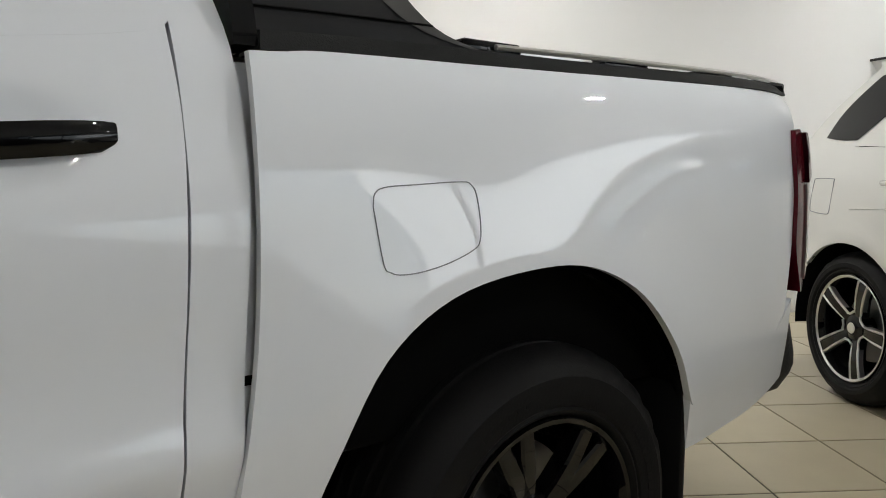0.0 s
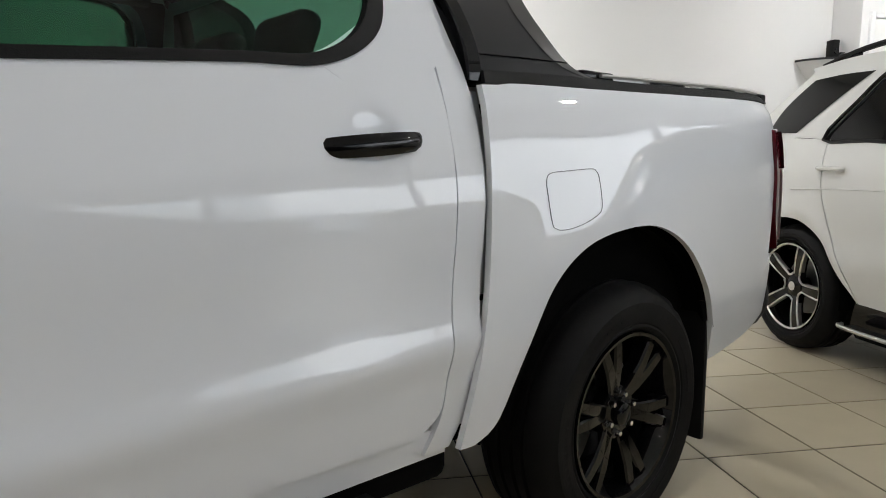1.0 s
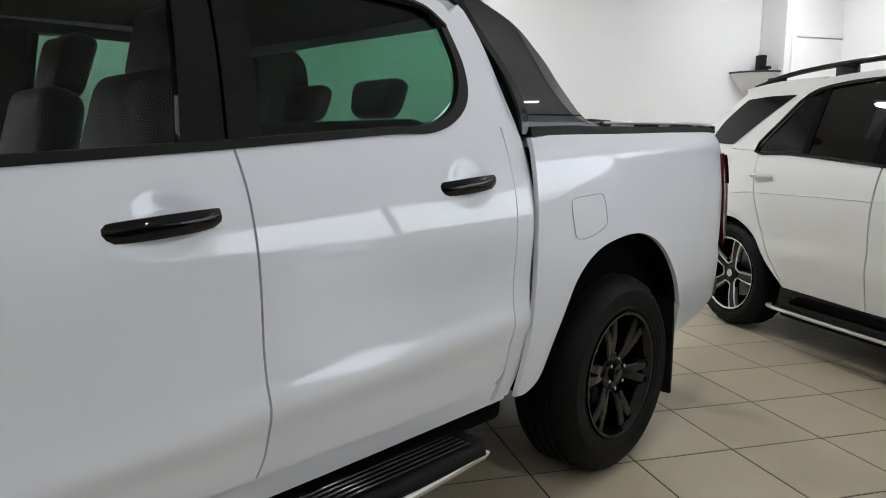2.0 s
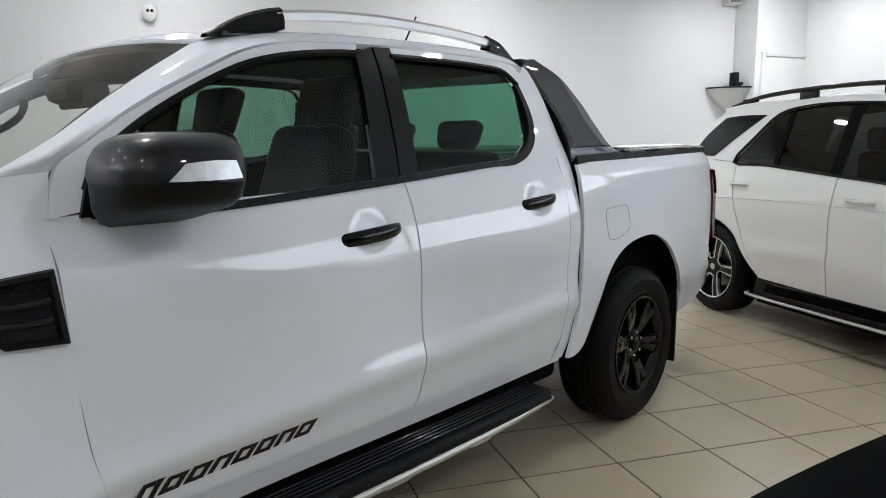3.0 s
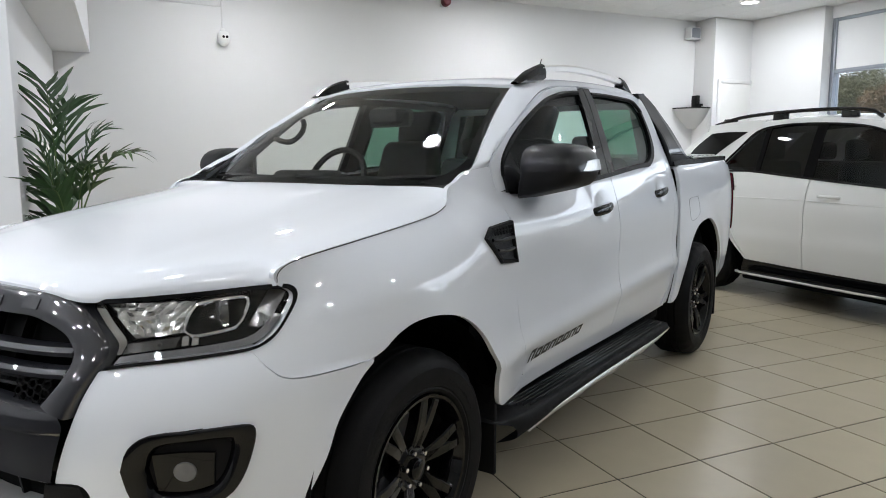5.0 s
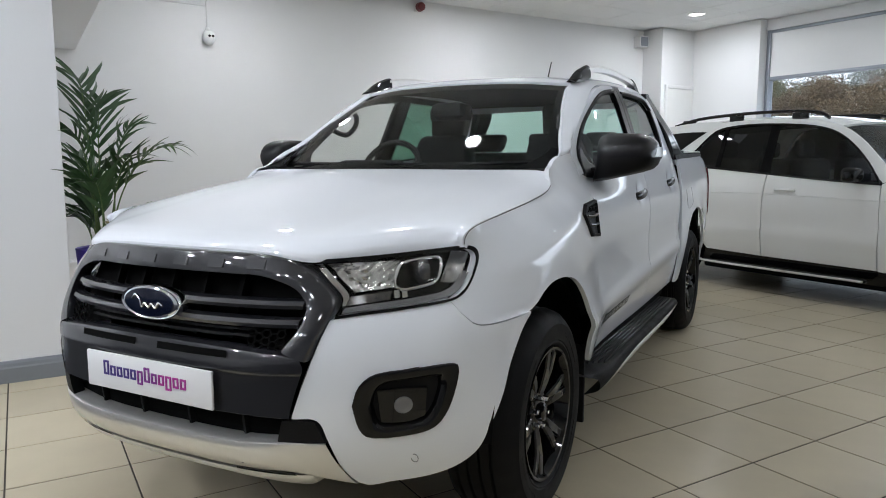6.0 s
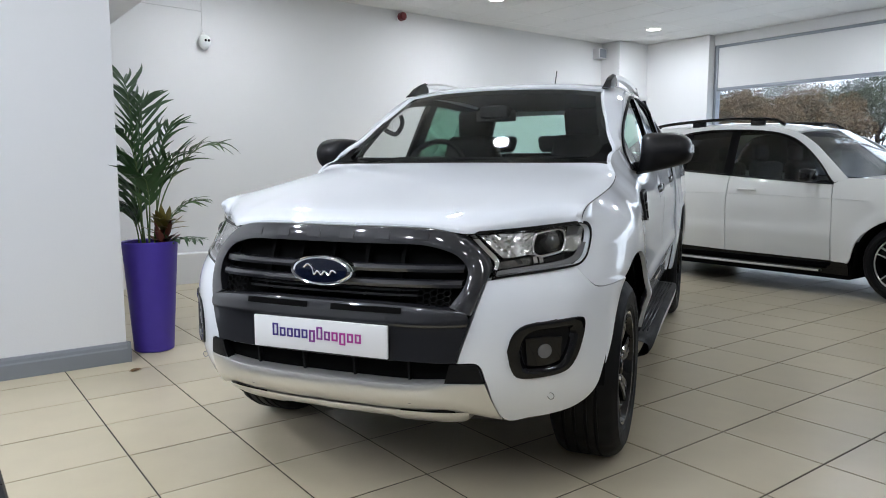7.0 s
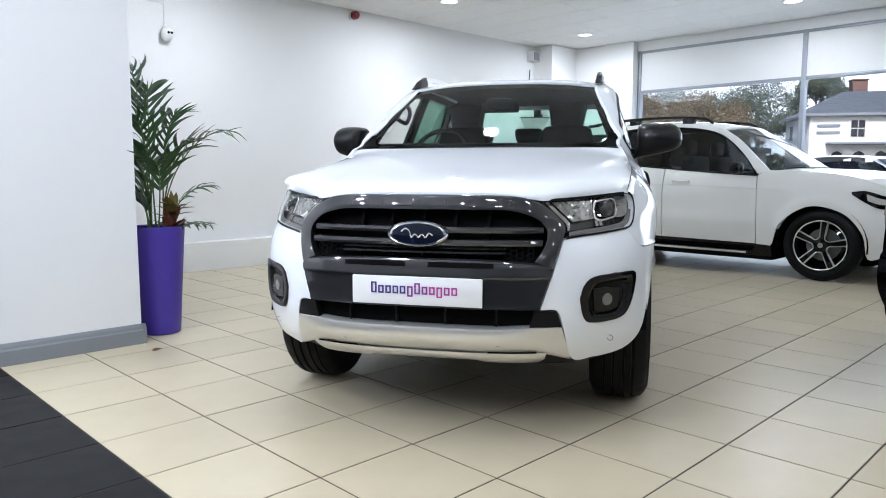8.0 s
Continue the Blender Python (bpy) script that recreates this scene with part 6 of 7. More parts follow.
    for x0, z0, dr in ((1.50, 1.0, 0), (2.60, 1.06, 1)):
        part("door_handle", tube([(x0 - 0.10, s * (suv_w(x0, z0) + 0.004), z0), (x0 - 0.07, s * (suv_w(x0, z0) + 0.026), z0 + 0.002), (x0 + 0.06, s * (suv_w(x0, z0) + 0.026), z0 + 0.004), (x0 + 0.10, s * (suv_w(x0, z0) + 0.004), z0 + 0.004)], 0.013, 8), SUV_PAINT, suv)
    mi = part("door_mirror", box((0.78, 0.93, 1.09), (0.90, 1.13, 1.215), bevel=0.04, seg=3, m=Matrix.Diagonal((1, s, 1, 1))), GLOSS_BLACK, suv)
    part("headlamp", loft([[(-0.66, 0.74), (-0.50, 0.755), (-0.40, 0.80), (-0.27, 0.885)], [(-0.66, 0.84), (-0.50, 0.89), (-0.38, 0.925), (-0.26, 0.915)]], 4, 3, on(suv_w, 0.006), side=s), GLOSS_BLACK, suv)
    part("headlamp_reflector", loft([[(-0.56, 0.79), (-0.48, 0.80), (-0.40, 0.83)], [(-0.56, 0.84), (-0.48, 0.86), (-0.39, 0.895)]], 3, 3, on(suv_w, 0.010), side=s), CLEAR_LENS, suv)
    part("crease_line", tube([(x, s * (suv_w(x, z) + 0.001), z) for x, z in ((0.35, 0.925), (1.0, 0.945), (1.7, 0.96), (2.5, 0.955), (2.9, 0.94))], 0.004, 5), SUV_PAINT, suv)
    if s > 0:
        fl = [(3.06, 0.92), (3.06, 1.06), (3.08, 1.08), (3.22, 1.08), (3.24, 1.06), (3.24, 0.93), (3.20, 0.91), (3.08, 0.905), (3.06, 0.92)]
        part("filler_seam", tube([(x, s * (suv_w(x, z) + 0.0005), z) for x, z in fl], 0.002, 5), SKIRT, suv)
    for cx in (0.0, 2.89):
        bm = bm_new()
        prof = [[bm.verts.new((cx + rr_ * math.cos(a), s * yy, 0.37 + rr_ * math.sin(a))) for a in [radians(-8 + 196 * k / 20) for k in range(21)]] for rr_, yy in ((0.425, 0.935), (0.43, 0.88), (0.43, 0.55), (0.05, 0.54))]
        for P, Q in zip(prof, prof[1:]):
            for k in range(20):
                bm.faces.new((P[k], P[k + 1], Q[k + 1], Q[k]))
        part("wheel_housing", bm, DEEP_BLACK, suv)


def suv_top(rows, nu=4, nv=4, **k):
    return loft([across(r) for r in rows], nu, nv, **k)


part("hood", suv_top([[(-0.82, 0, 0.965), (-0.78, 0.4, 0.95), (-0.61, 0.76, 0.915)], [(-0.62, 0, 1.05), (-0.58, 0.4, 1.04), (-0.46, 0.84, 0.995)], [(-0.2, 0, 1.125), (-0.18, 0.4, 1.12), (-0.10, 0.88, 1.09)], [(0.38, 0, 1.155), (0.42, 0.45, 1.15), (0.50, 0.88, 1.118)]], inward=(0, 0, -1)), SUV_PAINT, suv)
part("nose_panel", suv_top([[(-0.84, 0, 0.28), (-0.80, 0.45, 0.28), (-0.62, 0.80, 0.30)], [(-0.87, 0, 0.55), (-0.83, 0.45, 0.55), (-0.65, 0.80, 0.56)], [(-0.83, 0, 0.95), (-0.79, 0.4, 0.935), (-0.62, 0.76, 0.91)]]), SUV_PAINT, suv)
part("front_grille", suv_top([[(-0.885, 0, 0.58), (-0.87, 0.30, 0.58), (-0.82, 0.46, 0.60)], [(-0.85, 0, 0.84), (-0.83, 0.30, 0.83), (-0.79, 0.44, 0.81)]]), GLOSS_BLACK, suv)
part("windscreen", suv_top([[(0.30, 0, 1.165), (0.36, 0.45, 1.16), (0.53, 0.84, 1.13)], [(0.72, 0, 1.43), (0.76, 0.4, 1.42), (0.86, 0.74, 1.39)], [(1.05, 0, 1.63), (1.08, 0.35, 1.62), (1.14, 0.62, 1.585)]]), GLASS_SIDE, suv)
part("roof", suv_top([[(1.05, 0, 1.635), (1.08, 0.35, 1.625), (1.15, 0.64, 1.592)], [(1.5, 0, 1.705), (1.5, 0.35, 1.70), (1.5, 0.66, 1.66)], [(2.2, 0, 1.735), (2.2, 0.35, 1.73), (2.2, 0.66, 1.68)], [(2.9, 0, 1.71), (2.9, 0.35, 1.705), (2.9, 0.64, 1.66)], [(3.35, 0, 1.655), (3.33, 0.35, 1.65), (3.22, 0.60, 1.63)]], inward=(0, 0, -1)), SUV_PAINT, suv)
part("rear_window", suv_top([[(3.66, 0, 1.22), (3.63, 0.4, 1.22), (3.50, 0.76, 1.24)], [(3.35, 0, 1.635), (3.33, 0.35, 1.63), (3.20, 0.60, 1.62)]]), GLASS_DARK, suv)
part("tailgate", suv_top([[(3.80, 0, 0.35), (3.78, 0.45, 0.35), (3.66, 0.82, 0.38)], [(3.82, 0, 0.75), (3.80, 0.45, 0.75), (3.66, 0.84, 0.80)], [(3.67, 0, 1.22), (3.64, 0.4, 1.22), (3.53, 0.80, 1.24)]]), SUV_PAINT, suv)
part("underbody", box((-0.7, -0.56, 0.24), (3.6, 0.56, 0.40)), DEEP_BLACK, suv)
part("floor_pan", box((0.46, -0.88, 0.17), (2.42, 0.88, 0.33), bevel=0.02), DEEP_BLACK, suv)
part("side_floor", box((0.50, -0.86, 0.22), (2.36, 0.86, 0.36)), DEEP_BLACK, suv)
part("headliner", suv_top([[(1.15, 0, 1.60), (1.2, 0.35, 1.59), (1.25, 0.58, 1.56)], [(2.2, 0, 1.69), (2.2, 0.35, 1.69), (2.2, 0.60, 1.64)], [(3.2, 0, 1.62), (3.2, 0.35, 1.62), (3.1, 0.56, 1.60)]]), HEADLINER, suv)
part("dashboard", box((0.55, -0.78, 0.85), (0.95, 0.78, 1.10), bevel=0.08, seg=3), TRIM, suv)
for x, y in ((1.55, -0.38), (1.55, 0.38), (2.42, -0.38), (2.42, 0.38)):
    st = part("seat", box((x - 0.02, y - 0.25, 0.75), (x + 0.14, y + 0.25, 1.30), bevel=0.06, seg=3, m=Matrix.Identity(4)), SEAT, suv)
    part("headrest", box((x + 0.08, y - 0.12, 1.31), (x + 0.18, y + 0.12, 1.49), bevel=0.045, seg=3), SEAT, st)
    if x < 2:
        part("headrest_panel", box((x + 0.185, y - 0.07, 1.345), (x + 0.19, y + 0.07, 1.43), bevel=0.002), SUV_PAINT, st)

sw = wheel_meshes("suv", 0.368, 0.26, 0.255, True)
S_TYRE, S_RIM = finish(sw["tyre"], "tyre", RUBBER), finish(sw["rim"], "rim", GLOSS_BLACK)
S_LIP = finish(lathe([(0.243, -0.121), (0.252, -0.127), (0.258, -0.124), (0.260, -0.115)], 56, axis="y"), "rim_lip", ALU)
S_SPA = finish(spoke_mesh(0.06, 0.250, 0.030, 0.030, -0.092, -0.118, 0.0, 0.04), "spoke", GLOSS_BLACK)
def edge_mesh(sg):
    """The bright machined edge along one flank of a spoke."""
    bm = spoke_mesh(0.072, 0.252, 0.0068, 0.0068, -0.097, -0.1235, 0.012 * sg, 0.03)
    bmesh.ops.translate(bm, vec=(0.021 * sg, 0, 0), verts=bm.verts[:])
    return bm


EDGE_A, EDGE_B = finish(edge_mesh(1), "spoke_edge", ALU), finish(edge_mesh(-1), "spoke_edge", ALU)
LINK = finish(tube([(0.0245, -0.0985, 0.076), (0.036, -0.0985, 0.060), (0.051, -0.0985, 0.053), (0.066, -0.0985, 0.049)], 0.0058, 6), "spoke_edge", ALU)
S_HUB = finish(lathe([(0.0, -0.108), (0.030, -0.106), (0.036, -0.098), (0.07, -0.090), (0.075, -0.05)], 32, axis="y"), "hub_cap", GLOSS_BLACK)
S_CAP = finish(lathe([(0.0, -0.111), (0.024, -0.110), (0.028, -0.105)], 24, axis="y"), "centre_cap", ALU)


def suv_wheel(x, y, turn):
    w = new("wheel", S_TYRE)
    w.parent = suv
    w.matrix_local = pose(x, y, 0.3685) @ (Matrix.Rotation(math.pi, 4, "Z") if y > 0 else Matrix.Identity(4)) @ Matrix.Rotation(radians(turn), 4, "Y")
    for name, me, mm in [("rim", S_RIM, Matrix.Identity(4)), ("rim_lip", S_LIP, Matrix.Identity(4)), ("hub_cap", S_HUB, Matrix.Identity(4)), ("centre_cap", S_CAP, Matrix.Identity(4)), ("brake_disc", DISC, Matrix.Identity(4))] + [(n, me, Matrix.Rotation(math.tau * k / 5, 4, "Y")) for k in range(5) for n, me in (("spoke", S_SPA), ("spoke_edge", EDGE_A), ("spoke_edge", EDGE_B), ("spoke_edge", LINK))]:
        o = new(name, me)
        o.parent, o.matrix_local = w, mm


for y in (-0.80, 0.80):
    suv_wheel(0.0, y, 8)
    suv_wheel(2.89, y, 20)

# ---- the black car ----
blk_m = Matrix.Translation(uv(1.56, -2.312)) @ Matrix.Rotation(radians(ROOM + 180), 4, "Z") @ Matrix.Diagonal((1, 1, 1.05, 1))
blk = thing("black_car", "glossy black car with red tail lamps", "car", blk_m)
bk_z = spline([0.18, 0.30, 0.50, 0.68, 0.80, 0.90, 0.97, 1.05, 1.20, 1.38], [0.80, 0.855, 0.885, 0.895, 0.886, 0.863, 0.826, 0.768, 0.684, 0.58])


def bk_w(x, z):
    """Half width; x runs from 0 at the tail to minus at the nose."""
    return bk_z(z) - 0.55 * max(0, x + 0.42) ** 2 - 0.05 * max(0, -3.4 - x) ** 2


for s in (-1, 1):
    A = [(-0.17, 0.24), (-0.32, 0.23), (-0.52, 0.24), (-0.60, 0.45), (-0.76, 0.60), (-0.95, 0.64), (-1.12, 0.60), (-1.28, 0.45), (-1.34, 0.24), (-1.6, 0.24), (-2.2, 0.24), (-2.9, 0.24), (-3.0, 0.42), (-3.15, 0.60), (-3.32, 0.64), (-3.5, 0.60), (-3.65, 0.42), (-3.72, 0.24), (-4.1, 0.24)]
    B = [(-0.15, 0.93), (-0.25, 0.95), (-0.40, 0.965), (-0.58, 0.98), (-0.76, 0.985), (-0.95, 0.985), (-1.12, 0.98), (-1.28, 0.975), (-1.4, 0.97), (-1.7, 0.965), (-2.2, 0.955), (-2.8, 0.94), (-3.0, 0.92), (-3.15, 0.90), (-3.32, 0.88), (-3.5, 0.86), (-3.65, 0.84), (-3.75, 0.82), (-4.05, 0.76)]
    part("body_side", loft([A, B], 3, 8, on(bk_w), side=s), BLACK_PAINT, blk)
    part("side_glass", loft([[(-0.95, 0.99), (-1.5, 0.985), (-2.2, 0.97), (-2.9, 0.95)], [(-1.15, 1.25), (-1.5, 1.33), (-2.0, 1.34), (-2.45, 1.22)]], 4, 4, on(bk_w, -0.004), side=s), GLASS_DARK, blk)
    part("roof_side", loft([[(-0.42, 1.0), (-0.95, 1.22), (-1.5, 1.35), (-2.0, 1.36), (-2.5, 1.24), (-3.0, 0.95)], [(-0.36, 1.02), (-0.86, 1.26), (-1.5, 1.385), (-2.0, 1.39), (-2.45, 1.28), (-2.95, 0.985)]], 4, 2, on(bk_w, 0.002), side=s), BLACK_PAINT, blk)
    part("corner_pillar", loft([[(-0.20, 0.955), (-0.6, 0.98), (-0.95, 0.985)], [(-0.34, 1.02), (-0.76, 1.20), (-1.15, 1.30)]], 4, 4, on(bk_w), side=s), BLACK_PAINT, blk)
    for cx in (-0.95, -3.32):
        bm = bm_new()
        prof = [[bm.verts.new((cx + rr_ * math.cos(a), s * yy, 0.30 + rr_ * math.sin(a))) for a in [radians(-8 + 196 * k / 20) for k in range(21)]] for rr_, yy in ((0.36, 0.88), (0.36, 0.55), (0.05, 0.54))]
        for P, Q in zip(prof, prof[1:]):
            for k in range(20):
                bm.faces.new((P[k], P[k + 1], Q[k + 1], Q[k]))
        part("wheel_housing", bm, DEEP_BLACK, blk)
        o = new("wheel", S_TYRE)
        o.parent = blk
        o.matrix_local = pose(cx, s * 0.76, 0.3215) @ (Matrix.Rotation(math.pi, 4, "Z") if s > 0 else Matrix.Identity(4)) @ Matrix.Diagonal((0.86, 0.86, 0.86, 1))
        for n_, me in (("rim", S_RIM), ("hub_cap", S_HUB)):
            q = new(n_, me)
            q.parent = o
    # tail lamp wrapping the corner
    tail_pts_lo = [(-0.17, 0.835, 0.735), (-0.07, 0.785, 0.728), (0.005, 0.68, 0.72), (0.038, 0.50, 0.71)]
    tail_pts_hi = [(-0.16, 0.835, 0.905), (-0.06, 0.790, 0.900), (0.0, 0.69, 0.868), (0.030, 0.50, 0.815)]
    tl = part("tail_lamp", loft([[(x + 0.008, w + 0.012, z) for x, w, z in tail_pts_lo], [((a[0] + b[0]) / 2 + 0.022, (a[1] + b[1]) / 2 + 0.022, (a[2] + b[2]) / 2) for a, b in zip(tail_pts_lo, tail_pts_hi)], [(x + 0.008, w + 0.012, z) for x, w, z in tail_pts_hi]], 5, 3, side=s, inward=(-1, 0, 0), flange=0.03), RED_DARK, blk, "deep red wrap-round tail lamp")
    part("lamp_band", loft([[((a[0] + b[0]) / 2 + 0.026, (a[1] + b[1]) / 2 + 0.027, (a[2] + b[2]) / 2 + 0.016) for a, b in zip(tail_pts_lo, tail_pts_hi)], [(x + 0.0165, w + 0.0205, z - 0.022) for x, w, z in tail_pts_hi]], 5, 2, side=s), RED_LENS, tl)
    for k in range(2):
        part("lamp_glint", box((0.046, 0.44 - 0.05 * k, 0.765 - 0.03 * k), (0.056, 0.48 - 0.05 * k, 0.78 - 0.03 * k), bevel=0.003, m=Matrix.Diagonal((1, s, 1, 1))), RED_LENS, tl)
part("tail_panel", loft([across([(-0.02, 0, 0.22), (-0.05, 0.5, 0.22), (-0.17, 0.76, 0.24)]), across([(0.07, 0, 0.45), (0.05, 0.5, 0.45), (-0.06, 0.845, 0.46)]), across([(0.085, 0, 0.62), (0.06, 0.5, 0.62), (-0.06, 0.845, 0.64)]), across([(0.045, 0, 0.68), (0.02, 0.5, 0.68), (-0.10, 0.80, 0.70)]), across([(0.04, 0, 0.86), (0.015, 0.5, 0.86), (-0.10, 0.79, 0.88)]), across([(0.02, 0, 0.945), (-0.01, 0.5, 0.94), (-0.10, 0.785, 0.932)])], 6, 4), BLACK_PAINT, blk)
part("tail_deck", loft([across([(0.02, 0, 0.945), (-0.01, 0.5, 0.94), (-0.10, 0.785, 0.932)]), across([(-0.03, 0, 0.975), (-0.06, 0.5, 0.968), (-0.15, 0.785, 0.975)]), across([(-0.18, 0, 0.985), (-0.20, 0.5, 0.98), (-0.29, 0.788, 1.013)]), across([(-0.36, 0, 1.03), (-0.38, 0.45, 1.02), (-0.44, 0.768, 1.056)])], 6, 4), BLACK_PAINT, blk)
part("rear_window", loft([across([(-0.37, 0, 1.03), (-0.39, 0.45, 1.02), (-0.44, 0.763, 1.057)]), across([(-0.80, 0, 1.23), (-0.82, 0.4, 1.22), (-0.82, 0.66, 1.235)]), across([(-1.15, 0, 1.36), (-1.16, 0.4, 1.35), (-1.18, 0.58, 1.32)])], 5, 4), BLACK_PAINT, blk)
part("roof", loft([across([(-1.15, 0, 1.362), (-1.16, 0.4, 1.352), (-1.18, 0.58, 1.322)]), across([(-1.6, 0, 1.42), (-1.6, 0.4, 1.41), (-1.6, 0.58, 1.38)]), across([(-2.1, 0, 1.42), (-2.1, 0.4, 1.41), (-2.1, 0.58, 1.38)]), across([(-2.5, 0, 1.34), (-2.5, 0.4, 1.33), (-2.48, 0.60, 1.27)])], 4, 4), BLACK_PAINT, blk)
part("windscreen", loft([across([(-2.5, 0, 1.34), (-2.5, 0.4, 1.33), (-2.48, 0.60, 1.27)]), across([(-3.2, 0, 0.98), (-3.15, 0.4, 0.97), (-3.0, 0.74, 0.94)])], 4, 4), GLASS_DARK, blk)
part("hood", loft([across([(-3.2, 0, 0.98), (-3.15, 0.4, 0.97), (-3.0, 0.78, 0.94)]), across([(-3.8, 0, 0.87), (-3.75, 0.4, 0.86), (-3.6, 0.80, 0.83)]), across([(-4.25, 0, 0.70), (-4.2, 0.4, 0.69), (-4.0, 0.74, 0.68)]), across([(-4.35, 0, 0.40), (-4.28, 0.45, 0.40), (-4.05, 0.78, 0.40)]), across([(-4.30, 0, 0.22), (-4.25, 0.45, 0.22), (-4.05, 0.76, 0.22)])], 4, 4), BLACK_PAINT, blk)
part("underbody", box((-4.1, -0.60, 0.20), (-0.15, 0.60, 0.34)), DEEP_BLACK, blk)

# ---- ceiling with its grid, in one mesh; downlights ----
R4 = Matrix.Rotation(radians(ROOM), 4, "Z")
bm = box((UMIN - 0.2, VMIN - 0.2, CEIL), (UMAX + 0.3, VMAX + 0.2, CEIL + 0.1))
for k in range(27):
    u = UMIN + 0.18 + 0.6 * k
    if u < UMAX:
        box((u - 0.012, VMIN, CEIL - 0.002), (u + 0.012, VMAX, CEIL + 0.001), bm)
for k in range(21):
    v = VMAX - 0.33 - 0.6 * k
    box((UMIN, v - 0.012, CEIL - 0.0024), (UMAX, v + 0.012, CEIL + 0.001), bm)
me = bpy.data.meshes.new("ceiling")
bm.to_mesh(me), bm.free()
ceiling = tagged(link("ceiling", me, CEILING), "white suspended ceiling of square mineral tiles", "ceiling", "", "structure")
ceiling.matrix_world = R4

bm = lathe([(0.118, 0.0), (0.118, -0.006), (0.112, -0.012), (0.100, -0.013), (0.096, -0.006)], 40)
RING = finish(bm, "trim_ring", PLASTIC_WHITE)
bm = lathe([(0.0, -0.0075), (0.05, -0.0075), (0.097, -0.006)], 32)
LENS_ME = finish(bm, "lens", LAMP_GLOW)
for u, v, w in LAMPS:
    dl = thing("downlight", "round white recessed ceiling downlight, lit", "downlight", Matrix.Translation(uv(u, v, CEIL - 0.001)), "ceiling downlights")
    link("trim_ring", RING, None, dl)
    link("lens", LENS_ME, None, dl, "glowing round lens")


def room_thing(name, label, category, u, v, z=0.0, turn=0.0, group="", kind=""):
    return thing(name, label, category, Matrix.Translation(uv(u, v, z)) @ Matrix.Rotation(radians(ROOM + turn), 4, "Z"), group, kind)


# ---- pier skirting ----
def skirting(name, u0, v0, u1, v1, out):
    """A moulded board from one point of the plan to the other; out: the way it faces."""
    a, b, o = uv(u0, v0), uv(u1, v1), (U * out[0] + V * out[1])
    prof = [(0.0, 0.0), (0.022, 0.0), (0.022, 0.085), (0.017, 0.095), (0.015, 0.112), (0.010, 0.125), (0.0, 0.128)]
    bm = bm_new()
    P = [bm.verts.new(a + o * d + Vector((0, 0, z))) for d, z in prof]
    Q = [bm.verts.new(b + o * d + Vector((0, 0, z))) for d, z in prof]
    for k in range(len(prof) - 1):
        bm.faces.new((P[k], P[k + 1], Q[k + 1], Q[k]))
    bm.faces.new(P), bm.faces.new(Q[::-1])
    bmesh.ops.recalc_face_normals(bm, faces=bm.faces[:])
    return tagged(part(name, bm, SKIRT, smooth=False), "grey painted moulded skirting board", "skirting", "", "structure")


skirting("skirting", UMIN, 2.07, -0.826, 2.07, (0, -1))
skirting("skirting_return", -0.85, 2.048, -0.85, 4.93, (1, 0))
skirting("skirting_window", UMAX - 0.14, 3.62, UMAX - 0.14, 4.73, (-1, 0))

# ---- shop window ----
MULL = [3.60, 1.07, -1.46, -3.99, -6.52]
win = room_thing("window_1", "large grey-framed shop window with white blinds at its head", "window", UMAX + 0.06, 0, 0, 0, "", "structure")
part("window_frame", box((-0.03, VMIN, 3.02), (0.05, 3.62, 3.06), bevel=0.004), FRAME, win)
part("window_frame", box((-0.03, VMIN, 0.12), (0.05, 3.62, 0.18), bevel=0.004), FRAME, win)
part("window_frame", box((-0.035, VMIN, 2.385), (0.055, 3.62, 2.43), bevel=0.004), FRAME, win)
for v in MULL:
    part("mullion", box((-0.045, v - 0.03, 0.12), (0.06, v + 0.03, 3.06), bevel=0.004), FRAME, win)
for a, b in zip(MULL, MULL[1:]):
    part("blind_panel", box((-0.015, b + 0.03, 2.43), (0.01, a - 0.03, 3.02), bevel=0.003), BLIND, win, "white blind panel")
    pane = part("pane", box((0.008, b + 0.03, 0.18), (0.014, a - 0.03, 2.385)), GLASS_WIN, win)
    pane.visible_shadow = False
for a, b in zip(MULL, MULL[1:]):
    d = bpy.data.lights.new("window_daylight", "AREA")
    d.shape, d.size, d.size_y, d.energy, d.color = "RECTANGLE", 2.4, 2.1, DAY_W, (0.88, 0.95, 1.0)
    o = new("window_daylight", d)
    c = uv(UMAX + 0.14, (a + b) / 2, 1.28)
    o.matrix_world = look(c, c - U)

# ---- fixtures on the back wall ----
door = room_thing("door_1", "plain white cupboard door in a white frame", "door", 7.0, 4.73, 0, 0, "", "structure")
part("door_leaf", box((0.20, -0.018, 0.01), (0.80, 0.0, 2.34), bevel=0.004), PLASTIC_WHITE, door)
for lo, hi in (((0.15, -0.030, 0.0), (0.20, 0.0, 2.395)), ((0.80, -0.030, 0.0), (0.85, 0.0, 2.395)), ((0.20, -0.030, 2.345), (0.80, 0.0, 2.395))):
    part("architrave", box(lo, hi, bevel=0.006), WALL, door)
part("door_handle", tube([(0.25, -0.02, 1.0), (0.25, -0.06, 1.0), (0.36, -0.06, 1.0)], 0.009, 8), CHROME, door)

